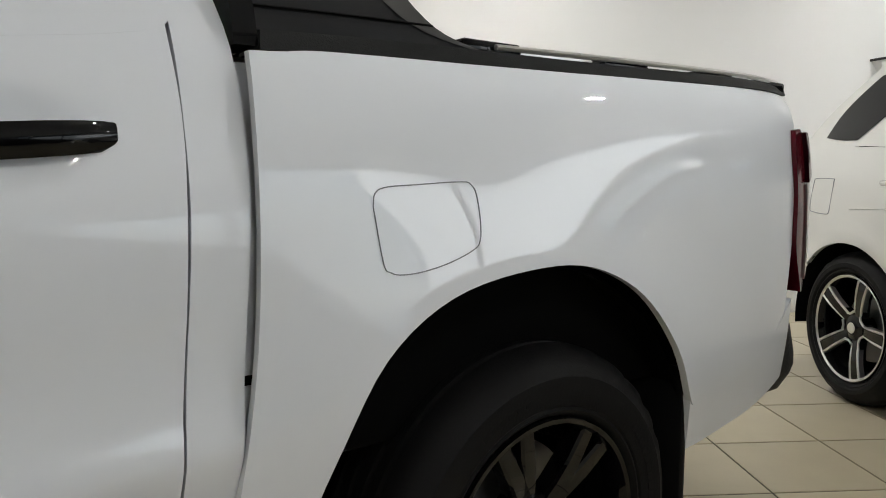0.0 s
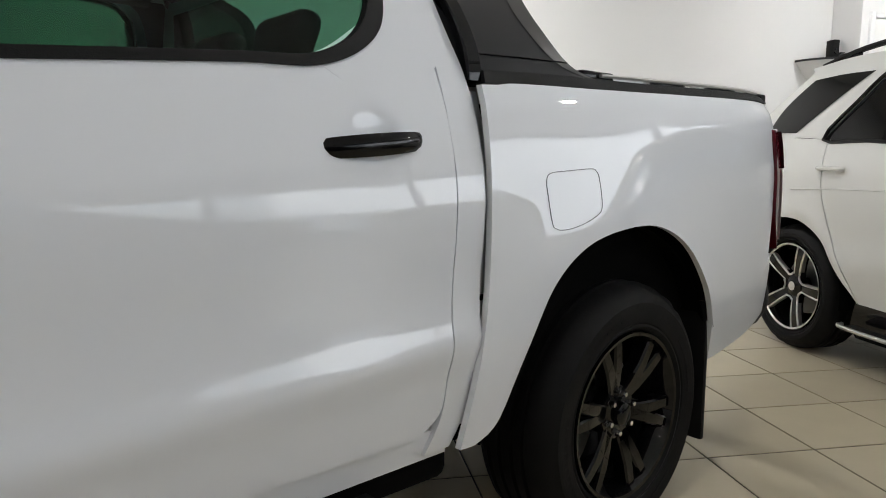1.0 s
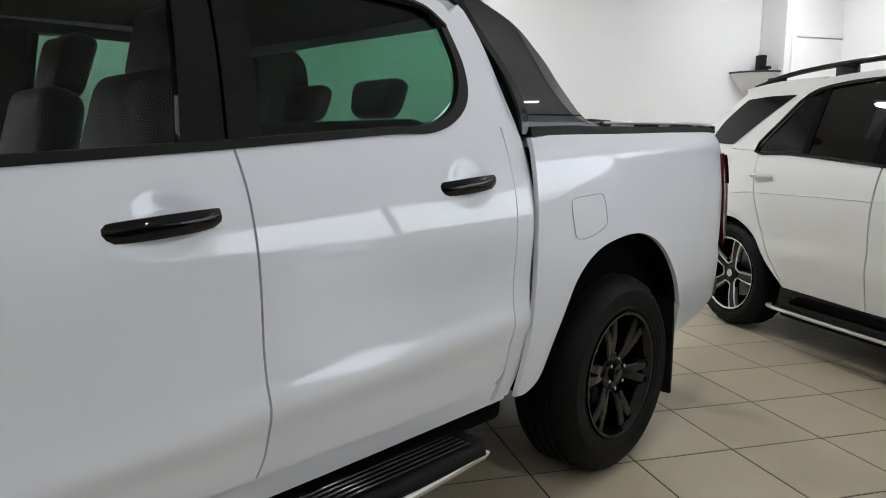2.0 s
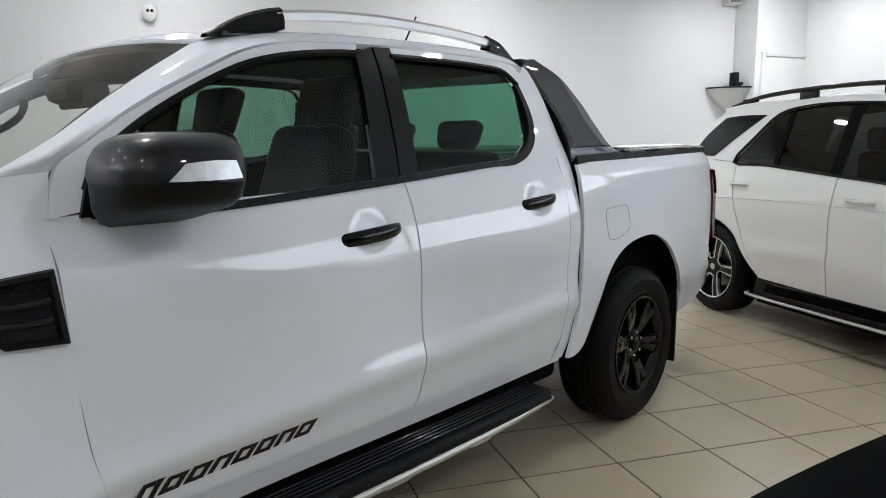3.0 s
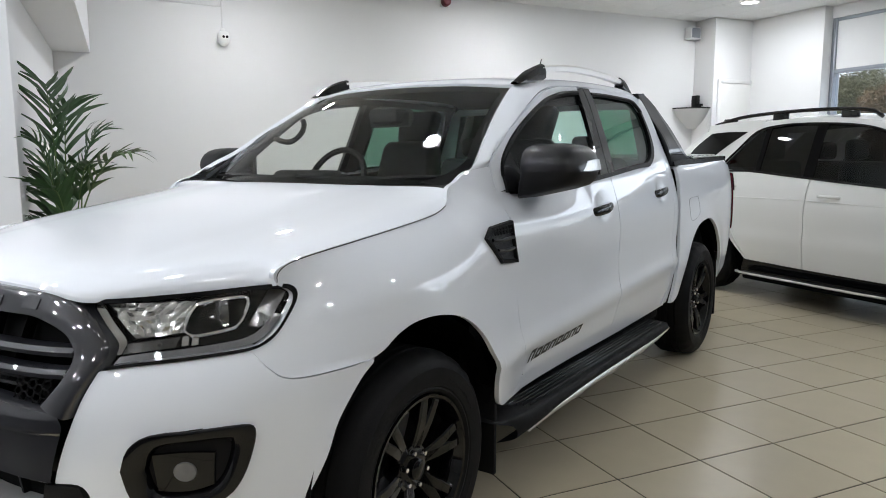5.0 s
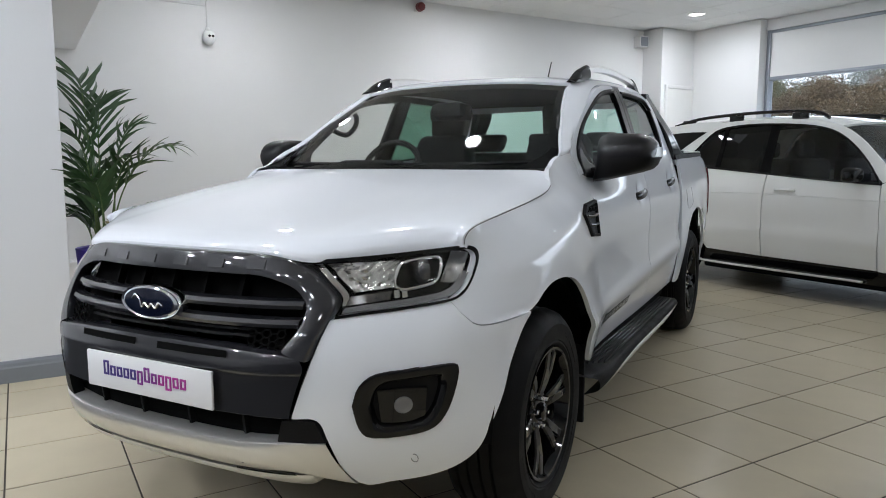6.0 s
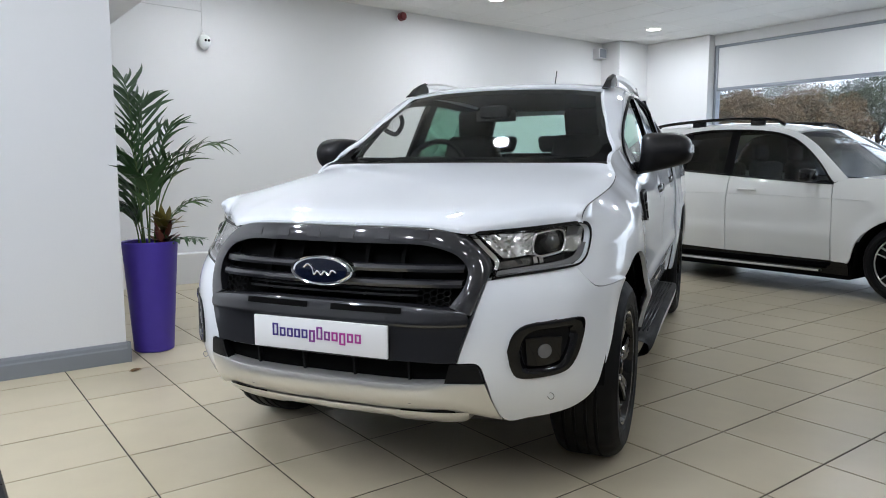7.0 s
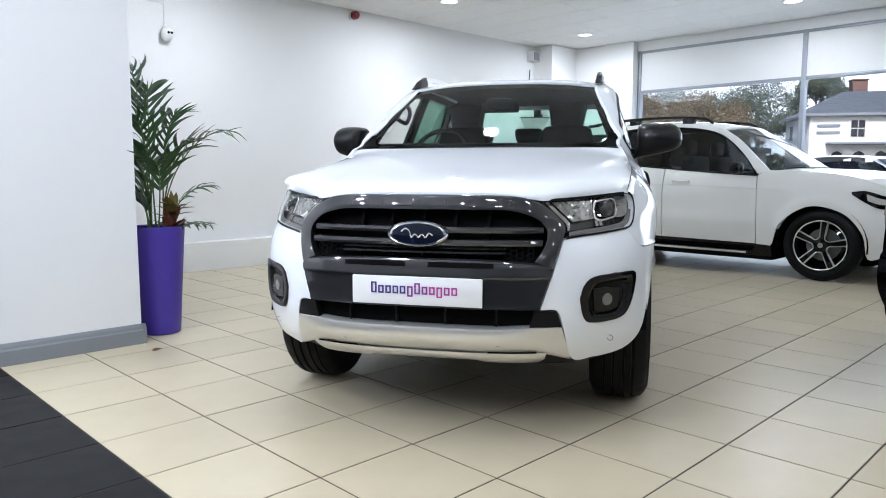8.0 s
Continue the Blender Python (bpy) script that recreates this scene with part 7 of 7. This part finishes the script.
det = room_thing("motion_detector", "white round motion detector on a surface cable", "detector", 0.71, 5.1, 2.55)
part("body", lathe([(0.0, 0.075), (0.03, 0.072), (0.055, 0.05), (0.064, 0.02), (0.060, -0.02), (0.045, -0.055), (0.02, -0.075), (0.0, -0.078)], 28, m=Matrix.Translation((0, -0.055, 0)) @ Matrix.Diagonal((1, 0.85, 1, 1))), PLASTIC_WHITE, det)
for x in (-0.004, 0.030):
    part("eye", lathe([(0.0, 0.004), (0.010, 0.003), (0.0135, -0.004)], 16, m=Matrix.Translation((x, -0.112, 0.012)) @ Matrix.Rotation(radians(90), 4, "X")), GLOSS_BLACK, det, "dark sensor eye")
part("bracket", box((-0.02, -0.02, 0.03), (0.02, 0.0, 0.11), bevel=0.005), PLASTIC_WHITE, det)
cab_ob = room_thing("surface_cable", "thin white cable run clipped to the wall", "cable", 0.71, 5.1, 2.62)
part("vertical_run", tube([(0, -0.006, 0.0), (-0.004, -0.006, 0.2), (0.0, -0.006, 0.585)], 0.006, 6), SHELF_WHITE, cab_ob)
part("level_run", tube([(0, -0.006, 0.255), (-0.3, -0.006, 0.26), (-0.62, -0.006, 0.265)], 0.005, 6), SHELF_WHITE, cab_ob)

al = room_thing("fire_alarm", "red fire alarm sounder on a white base", "alarm", 3.22, 5.1, 3.13)
part("base", box((-0.055, -0.035, -0.05), (0.055, 0.0, 0.05), bevel=0.008), PLASTIC_WHITE, al)
part("sounder", lathe([(0.0, 0.075), (0.035, 0.074), (0.05, 0.06), (0.054, 0.0)], 28, m=Matrix.Translation((0.0, -0.035, 0)) @ Matrix.Rotation(radians(90), 4, "X")), ALARM_RED, al)

sp = room_thing("wall_speaker", "small grey-white box speaker under the ceiling", "speaker", 6.97, 5.1, 3.03)
part("box", box((-0.09, -0.13, -0.08), (0.09, 0.0, 0.08), bevel=0.008), SHELF_WHITE, sp)
part("grille", box((-0.075, -0.134, -0.065), (0.075, -0.129, 0.065), bevel=0.003), SKIRT, sp)

sh = room_thing("corner_shelf", "white corner shelf with a black top", "shelf", 7.08, 5.1, 2.0)
arc = [(-0.36 * math.cos(a), -0.34 * math.sin(a), 0) for a in [radians(90 * k / 12) for k in range(13)]]
part("top", slab([(0, 0, 0.0)] + arc, (0, 0, 0.018)), SHELF_BLACK, sh, smooth=False)
part("bracket", loft([[(x * 0.96, y * 0.96, 0.0) for x, y, z in arc], [(x * 0.72, y * 0.72, -0.12) for x, y, z in arc], [(x * 0.22, y * 0.22, -0.27) for x, y, z in arc]], 2, 3), SHELF_WHITE, sh)
ls = room_thing("loudspeaker", "small black upright loudspeaker on the shelf", "speaker", 6.98, 4.94, 2.018)
part("cabinet", box((-0.031, -0.05, 0.0), (0.031, 0.05, 0.165), bevel=0.008), MATT_BLACK, ls)
part("driver", lathe([(0.0, 0.006), (0.012, 0.004), (0.021, 0.008), (0.024, 0.0)], 20, m=Matrix.Translation((0, -0.05, 0.06)) @ Matrix.Rotation(radians(90), 4, "X")), GLOSS_BLACK, ls)
rt = room_thing("router", "small dark box with a cable on the shelf", "router", 7.04, 4.93, 2.018)
part("case", box((-0.025, -0.04, 0.0), (0.03, 0.04, 0.055), bevel=0.006), MATT_BLACK, rt)
part("cable", tube([(0.0, -0.03, 0.02), (0.02, -0.10, 0.0), (0.01, -0.19, -0.10), (0.0, -0.16, -0.24), (0.02, -0.19, -0.30), (0.035, -0.20, -0.10), (0.03, -0.12, 0.06)], 0.004, 5, sub=6), SHELF_WHITE, rt)

# ---- potted palm and croton ----
POT_U, POT_V = -0.625, 2.30
pot = room_thing("plant_pot", "tall tapered purple-blue plant pot", "plant pot", POT_U, POT_V)
part("body", lathe([(0.0, 0.0), (0.118, 0.0), (0.126, 0.006), (0.150, 0.37), (0.174, 0.715), (0.176, 0.73), (0.170, 0.734), (0.160, 0.728), (0.155, 0.66), (0.0, 0.66)], 48), POT, pot)
part("soil", lathe([(0.0, 0.675), (0.09, 0.672), (0.156, 0.665)], 24), SOIL, pot)


def blade(bm, base, tip, width, up, droop, n=4):
    """A thin pointed leaf, slightly folded along its midrib."""
    base, tip, up = Vector(base), Vector(tip), Vector(up)
    d = tip - base
    sd = d.cross(up)
    if sd.length < 1e-5:
        sd = Vector((1, 0, 0))
    sd.normalize()
    rows = []
    for k in range(n + 1):
        t = k / n
        w = width * (math.sin(math.pi * min(1, 0.12 + 0.88 * t)) ** 0.7) * (1 - 0.25 * t) if k < n else 0.0008
        c = base + d * t + up * (droop * (t - t * t * 1.9))
        rows.append([bm.verts.new(c + sd * w - up * w * 0.3), bm.verts.new(c), bm.verts.new(c - sd * w - up * w * 0.3)])
    for A, B in zip(rows, rows[1:]):
        bm.faces.new((A[0], A[1], B[1], B[0]))
        bm.faces.new((A[1], A[2], B[2], B[1]))


def frond(height, reach, az, leaf_len, rng, base_r, count=15):
    """A palm frond: an arching stem with paired leaflets along its outer part."""
    bm, stem = bm_new(), bm_new()
    dirv = Vector((math.cos(az), math.sin(az), 0))
    side = Vector((-dirv.y, dirv.x, 0))
    b0 = dirv * base_r + Vector((0, 0, 0.66))
    pts = []
    for k in range(9):
        t = k / 8
        r = base_r + reach * t ** 1.9
        z = 0.66 + height * (1 - (1 - t) ** 1.55) - max(0, t - 0.7) ** 2 * reach * 0.8
        pts.append(dirv * r + Vector((0, 0, z)) + side * 0.02 * math.sin(3 * t))
    tube(pts, 0.0065, 6, stem, sub=2, taper=0.3)
    P = cat(pts, 6)
    n = len(P)
    for k in range(count):
        t = 0.48 + 0.52 * k / (count - 1)
        i = min(int(t * (n - 1)), n - 2)
        c = Vector(P[i])
        tan = (Vector(P[i + 1]) - c).normalized()
        nrm = side.cross(tan).normalized()
        L = leaf_len * (0.55 + 0.75 * math.sin(math.pi * (0.15 + 0.75 * (t - 0.48) / 0.52))) * rng.uniform(0.85, 1.1)
        for sg in (-1, 1):
            out = (tan * rng.uniform(0.55, 1.05) + side * sg * rng.uniform(0.45, 0.95) + nrm * rng.uniform(-0.35, 0.3)).normalized()
            blade(bm, c, c + out * L, rng.uniform(0.010, 0.0175), nrm, -L * rng.uniform(0.05, 0.42), 5)
    return stem, bm


rng = random.Random(7)
palm = room_thing("palm", "tall green potted palm with feathery arching fronds", "palm", POT_U, POT_V)
specs = [(1.13, 0.10, 125, 0.25), (1.0, 0.09, 75, 0.22), (0.74, 0.46, -38, 0.17), (0.66, 0.26, -62, 0.19), (0.62, 0.13, 140, 0.25), (0.58, 0.16, 98, 0.23), (0.42, 0.12, 118, 0.25), (0.30, 0.08, 130, 0.21), (0.36, 0.30, -32, 0.10), (0.10, 0.30, -44, 0.10), (0.50, 0.12, -110, 0.21), (0.78, 0.12, -150, 0.21), (0.28, 0.10, -165, 0.18), (0.84, 0.14, 20, 0.19)]
for k, (h, r, az, L) in enumerate(specs):
    stem, leaves = frond(h, r, radians(az), L, rng, 0.03 + 0.05 * rng.random(), 9)
    f = part("stem", stem, STEM, palm)
    part("frond", leaves, LEAF_LIGHT if k in (2, 8) else LEAF, f)
cro = room_thing("croton", "small yellow and red-leaved croton in the pot", "plant", POT_U + 0.085, POT_V - 0.06)
bmA, bmB = bm_new(), bm_new()
for k in range(34):
    a, e = rng.uniform(0, math.tau), rng.uniform(0.15, 1.2)
    z0 = 0.68 + 0.20 * rng.random()
    L = rng.uniform(0.10, 0.17)
    o = Vector((math.cos(a) * math.cos(e), math.sin(a) * math.cos(e), math.sin(e)))
    b = Vector((0.015 * math.cos(a), 0.015 * math.sin(a), z0))
    blade(bmA if z0 > 0.78 else bmB, b, b + o * L, rng.uniform(0.020, 0.032), Vector((0, 0, 1)) if e < 0.9 else Vector((math.cos(a), math.sin(a), 0)), 0.02)
part("stem", tube([(0, 0, 0.66), (0.004, 0, 0.78), (0, 0.004, 0.89)], 0.008, 6), STEM, cro)
part("upper_leaves", bmA, CROTON, cro)
part("lower_leaves", bmB, CROTON_RED, cro)

dry = thing("fallen_leaf", "small dry brown leaf lying on the tiles", "leaf", Matrix.Translation((0.21, 2.0, 0.004)))
bm = bm_new()
blade(bm, (-0.05, 0, 0.004), (0.05, 0.01, 0.008), 0.022, (0, 0, 1), 0.02)
blade(bm, (-0.03, 0.02, 0.006), (0.03, -0.015, 0.014), 0.014, (0, 0, 1), 0.02)
part("blade", bm, DEADLEAF, dry)

# ---- outside ----
ground = part("ground", box((-300, -300, -0.10), (300, 300, -0.06)), ASPHALT)
me = bpy.data.meshes.new("backdrop")
me.from_pydata([tuple(uv(150, -90, -6)), tuple(uv(150, 190, -6)), tuple(uv(150, 190, 70)), tuple(uv(150, -90, 70))], [], [(0, 1, 2, 3)])
tagged(link("backdrop", me, CLOUD), "pale overcast sky far behind the trees", "sky", "", "structure")
tagged(ground, "dark asphalt forecourt reaching to the horizon", "ground", "", "structure")
hedge = room_thing("far_hedge", "band of dark green hedge beyond the forecourt", "hedge", 46, 8, 0, 0, "", "stuff")
house = room_thing("house", "two-storey cream rendered house with a slate hip roof", "house", 40.0, 11.3, 0, 31.8)
YE = -15.0
part("wall", box((0, YE, -0.5), (5.6, 0, 4.4), bevel=0.02), RENDER, house)
roof_pts = [(-0.35, 0.35, 4.36), (-0.35, YE - 0.35, 4.36), (5.95, YE - 0.35, 4.36), (5.95, 0.35, 4.36), (2.8, -2.4, 5.85), (2.8, YE + 2.4, 5.85)]
bm = bm_new()
vv = [bm.verts.new(p) for p in roof_pts]
for f in ((0, 1, 5, 4), (1, 2, 5), (2, 3, 4, 5), (3, 0, 4), (3, 2, 1, 0)):
    bm.faces.new([vv[k] for k in f])
bmesh.ops.recalc_face_normals(bm, faces=bm.faces[:])
rf_ = part("roof", bm, SLATE, house, smooth=False)
for k in range(13):                          # courses of slates down the front slope
    t = (k + 0.5) / 13
    part("slate_course", box((-0.35 + 3.15 * t, YE + 2.75 * t, 4.375 + 1.49 * t), (-0.20 + 3.15 * t, 0.32 - 2.72 * t, 4.39 + 1.49 * t)), SLATE, rf_)
part("fascia", box((-0.38, YE - 0.36, 4.24), (-0.34, 0.36, 4.40)), SKIRT, house)
part("fascia", box((-0.34, 0.32, 4.24), (5.9, 0.36, 4.40)), SKIRT, house)
chim = part("chimney", box((3.0, -3.75, 5.3), (3.8, -2.95, 6.5), bevel=0.02), BRICK, rf_)
part("chimney_cap", box((2.94, -3.81, 6.5), (3.86, -2.89, 6.6), bevel=0.02), BRICK, chim)
for y in (-2.85, -6.2, -9.4, -12.6):
    wdw = part("window", box((-0.04, y, 3.02), (0.02, y + 0.85, 4.08), bevel=0.01), SASH, house)
    for j in range(2):
        for i in range(2):
            part("pane", box((-0.06, y + 0.08 + 0.36 * i, 3.10 + 0.48 * j), (-0.041, y + 0.40 + 0.36 * i, 3.52 + 0.48 * j)), SHELF_BLACK, wdw)
for x in (1.2, 3.6):
    wdw = part("window", box((x, -0.02, 3.0), (x + 0.8, 0.03, 4.0), bevel=0.01), SASH, house)
    part("pane", box((x + 0.08, 0.031, 3.08), (x + 0.72, 0.045, 3.92)), SHELF_BLACK, wdw)
part("canopy", box((-0.7, YE, 2.66), (0.0, -0.85, 2.80), bevel=0.02), SKIRT, house)
for y in (-1.45, -2.55, -3.65, -4.75):
    part("arched_opening", slab([(-0.03, y - 0.35, -0.4), (-0.03, y + 0.35, -0.4), (-0.03, y + 0.35, 1.9), (-0.03, y + 0.24, 2.2), (-0.03, y, 2.32), (-0.03, y - 0.24, 2.2), (-0.03, y - 0.35, 1.9)], (0.02, 0, 0)), SHELF_BLACK, house, smooth=False)
for z in (3.62, 3.24):
    part("sign_bar", box((-0.03, -1.55, z), (-0.012, -0.35, z + 0.17)), SKIRT, house)
bl = room_thing("low_building", "low white outbuilding with a dark roof", "building", 34, 13.2)
part("wall", box((0, 0, -0.5), (5, 3.2, 2.2), bevel=0.02), RENDER, bl)
part("roof", box((-0.2, -0.2, 2.2), (5.2, 3.4, 2.5), bevel=0.03), SLATE, bl)


def tree(u, v, h, spread, mats, seed):
    """A tree: tapered trunk, limbs, and a crown of many small leaf tufts."""
    r = random.Random(seed)
    t = room_thing("tree", "leafy autumn tree with a broad uneven crown", "tree", u, v, -0.4, 0, "trees outside")
    bm = tube([(0, 0, 0), (0.1, 0.05, h * 0.3), (0.0, 0.0, h * 0.6), (0.1, 0, h * 0.85)], h * 0.028, 8, taper=0.25)
    tops = []
    for k in range(11):
        a, z = math.tau * k / 11 + r.uniform(-0.3, 0.3), h * r.uniform(0.28, 0.72)
        q = Vector((spread * r.uniform(0.4, 0.95) * math.cos(a), spread * r.uniform(0.4, 0.95) * math.sin(a), z + h * r.uniform(0.05, 0.25)))
        tube([(0, 0, z * 0.8), tuple(q * 0.5 + Vector((0, 0, z * 0.45))), tuple(q)], h * 0.009, 5, bm, taper=0.3)
        tops.append(q)
    tops += [Vector((0, 0, h * 0.92)), Vector((spread * 0.3, 0, h * 0.8)), Vector((-spread * 0.3, spread * 0.2, h * 0.82))]
    part("trunk", bm, BARK, t)
    vs, fs = [], []
    for q in tops:
        R = spread * r.uniform(0.26, 0.44)
        for _ in range(1900):
            d = Vector((r.gauss(0, 1), r.gauss(0, 1), r.gauss(0, 0.75)))
            d = d.normalized() * R * r.random() ** 0.45
            c = q + d
            a, b = Vector((r.uniform(-1, 1), r.uniform(-1, 1), r.uniform(-1, 1))).normalized(), Vector((r.uniform(-1, 1), r.uniform(-1, 1), r.uniform(-1, 1))).normalized()
            sz = r.uniform(0.035, 0.085)
            i = len(vs)
            vs += [c + a * sz, c + b * sz * 0.7, c - a * sz, c - b * sz * 0.7]
            fs.append((i, i + 1, i + 2, i + 3))
    me = bpy.data.meshes.new("crown")
    me.from_pydata([tuple(x) for x in vs], [], fs)
    link("crown", me, mats, t)
    return t


k = 0
for u, v, h, sp_, mt in ((33, 14.6, 5.4, 2.6, TREE_RUST), (34, 18.6, 5.7, 2.7, TREE_RUST), (36, 23.0, 6.2, 3.0, TREE_OLIVE), (38, 27.5, 6.8, 3.4, TREE_OLIVE), (40, 33, 7.2, 3.6, TREE_RUST), (42, 39, 8, 4, TREE_OLIVE), (48, 13.6, 8.4, 2.3, TREE_DARK), (50, 18, 8.7, 3.6, TREE_DARK), (52, 26, 8.6, 4.2, TREE_DARK), (54, 35, 9.0, 4.5, TREE_DARK), (50, 46, 10, 5, TREE_OLIVE)):
    tree(u, v, h, sp_, mt, 30 + k)
    k += 1
vs, fs = [], []
for _ in range(5200):
    c = Vector((rng.uniform(-0.8, 0.8), rng.uniform(-4, 45), rng.random() ** 0.6 * 2.6 - 0.4))
    a, b = Vector((rng.uniform(-1, 1), rng.uniform(-1, 1), rng.uniform(-1, 1))).normalized() * 0.3, Vector((rng.uniform(-1, 1), rng.uniform(-1, 1), rng.uniform(-1, 1))).normalized() * 0.25
    i = len(vs)
    vs += [c + a, c + b, c - a, c - b]
    fs.append((i, i + 1, i + 2, i + 3))
me = bpy.data.meshes.new("hedge_leaves")
me.from_pydata([tuple(x) for x in vs], [], fs)
link("leaf_mass", me, TREE_DARK, hedge)


def parked_car(u, v, turn, mat, label):
    """A car on the forecourt, seen over the sill of the shop window."""
    c = thing("parked_car", label, "car", Matrix.Translation(uv(u, v, -0.06)) @ Matrix.Rotation(radians(ROOM + turn), 4, "Z"), "parked cars outside")
    f = spline([0.2, 0.4, 0.7, 0.95, 1.2, 1.45], [0.80, 0.86, 0.88, 0.84, 0.70, 0.58])
    top = [(-2.1, 0.62), (-1.9, 0.80), (-1.2, 0.95), (-0.9, 0.99), (-0.2, 1.38), (0.3, 1.46), (1.0, 1.43), (1.7, 1.12), (2.05, 0.95)]
    for s in (-1, 1):
        part("body_side", loft([[(x, 0.22) for x, z in top], [(x, min(z, 0.92)) for x, z in top]], 4, 6, lambda x, z: (x, f(z) - 0.10 * max(0, abs(x) - 1.5) ** 2, z), side=s), mat, c)
        part("side_window", loft([[(-0.85, 0.95), (0.3, 0.95), (1.5, 0.98)], [(-0.25, 1.33), (0.3, 1.38), (1.1, 1.33)]], 4, 3, lambda x, z: (x, f(z) + 0.002, z), side=s), GLOSS_BLACK, c)
        for x in (-1.3, 1.3):
            o = new("wheel", S_TYRE)
            o.parent = c
            o.matrix_local = pose(x, s * 0.76, 0.3) @ Matrix.Diagonal((0.82, 0.8, 0.82, 1))
    part("upper_body", loft([[(x, -f(z), z) for x, z in top], [(x, -f(z) * 0.6, z + 0.03) for x, z in top], [(x, f(z) * 0.6, z + 0.03) for x, z in top], [(x, f(z), z) for x, z in top]], 4, 4), mat, c)
    part("windscreen", loft([[(-0.86, -0.70, 1.045), (-0.90, 0, 1.065), (-0.86, 0.70, 1.045)], [(-0.22, -0.56, 1.415), (-0.26, 0, 1.425), (-0.22, 0.56, 1.415)]], 4, 3), GLOSS_BLACK, c)
    return c


parked_car(12.6, 1.2, 78, SUV_PAINT, "white car parked outside the shop window")
parked_car(17.0, 7.2, 80, BLUE_CAR, "pale blue car parked on the forecourt")
parked_car(22.0, 9.4, 70, BLACK_PAINT, "dark car parked on the forecourt")

# ---- floor: grout bed with tiles laid in it ----
bm = box((UMIN - 0.2, VMIN - 0.2, -0.12), (UMAX + 0.3, VMAX + 0.2, -0.003))
me = bpy.data.meshes.new("floor")
bm.to_mesh(me), bm.free()
floor = tagged(link("floor", me, GROUT), "showroom floor of cream square tiles with dark joints", "floor", "", "structure")
floor.matrix_world = R4
PITCH, PU, PV = 0.4515, 0.152, 0.0443
h = PITCH / 2 - 0.0036


def tile_verts(cx, cy, dz):
    return [(cx + a * h, cy + b * h, -0.010) for a, b in ((-1, -1), (1, -1), (1, 1), (-1, 1))] + [(cx + a * h, cy + b * h, dz - 0.0012) for a, b in ((-1, -1), (1, -1), (1, 1), (-1, 1))] + [(cx + a * (h - 0.0022), cy + b * (h - 0.0022), dz) for a, b in ((-1, -1), (1, -1), (1, 1), (-1, 1))]


TF = [(0, 1, 5, 4), (1, 2, 6, 5), (2, 3, 7, 6), (3, 0, 4, 7), (4, 5, 9, 8), (5, 6, 10, 9), (6, 7, 11, 10), (7, 4, 8, 11), (8, 9, 10, 11)]
ONE = {}
for nm, mt in (("tile", TILE), ("black_tile", TILE_BLACK)):
    me = bpy.data.meshes.new(nm)
    me.from_pydata(tile_verts(0, 0, 0.0), [], TF)
    me.materials.append(mt)
    ONE[nm] = me
rest = {"tile": ([], []), "black_tile": ([], [])}
trng = random.Random(3)
count = 0
for i in range(-19, 18):
    for j in range(-18, 12):
        cu, cv = PU + (i + 0.5) * PITCH, PV + (j + 0.5) * PITCH
        if not (UMIN - 0.2 < cu < UMAX + 0.1 and VMIN - 0.2 < cv < VMAX):
            continue
        nm = "black_tile" if i < -4 else "tile"
        dz = trng.uniform(-0.0008, 0.0)
        if -2.7 < cu < 5.2 and -2.2 < cv < 3.2 and count < 300:
            o = new("tile", ONE[nm])
            o.parent = floor
            o.location = (cu, cv, dz)
            count += 1
        else:
            vs, fs = rest[nm]
            n0 = len(vs)
            vs += tile_verts(cu, cv, dz)
            fs += [tuple(q + n0 for q in f) for f in TF]
for nm, mt in (("tile", TILE), ("black_tile", TILE_BLACK)):
    me = bpy.data.meshes.new("outer_tiles")
    me.from_pydata(rest[nm][0], [], rest[nm][1])
    o = tagged(link("outer_tiles", me, mt, floor), "", "", "", "stuff")
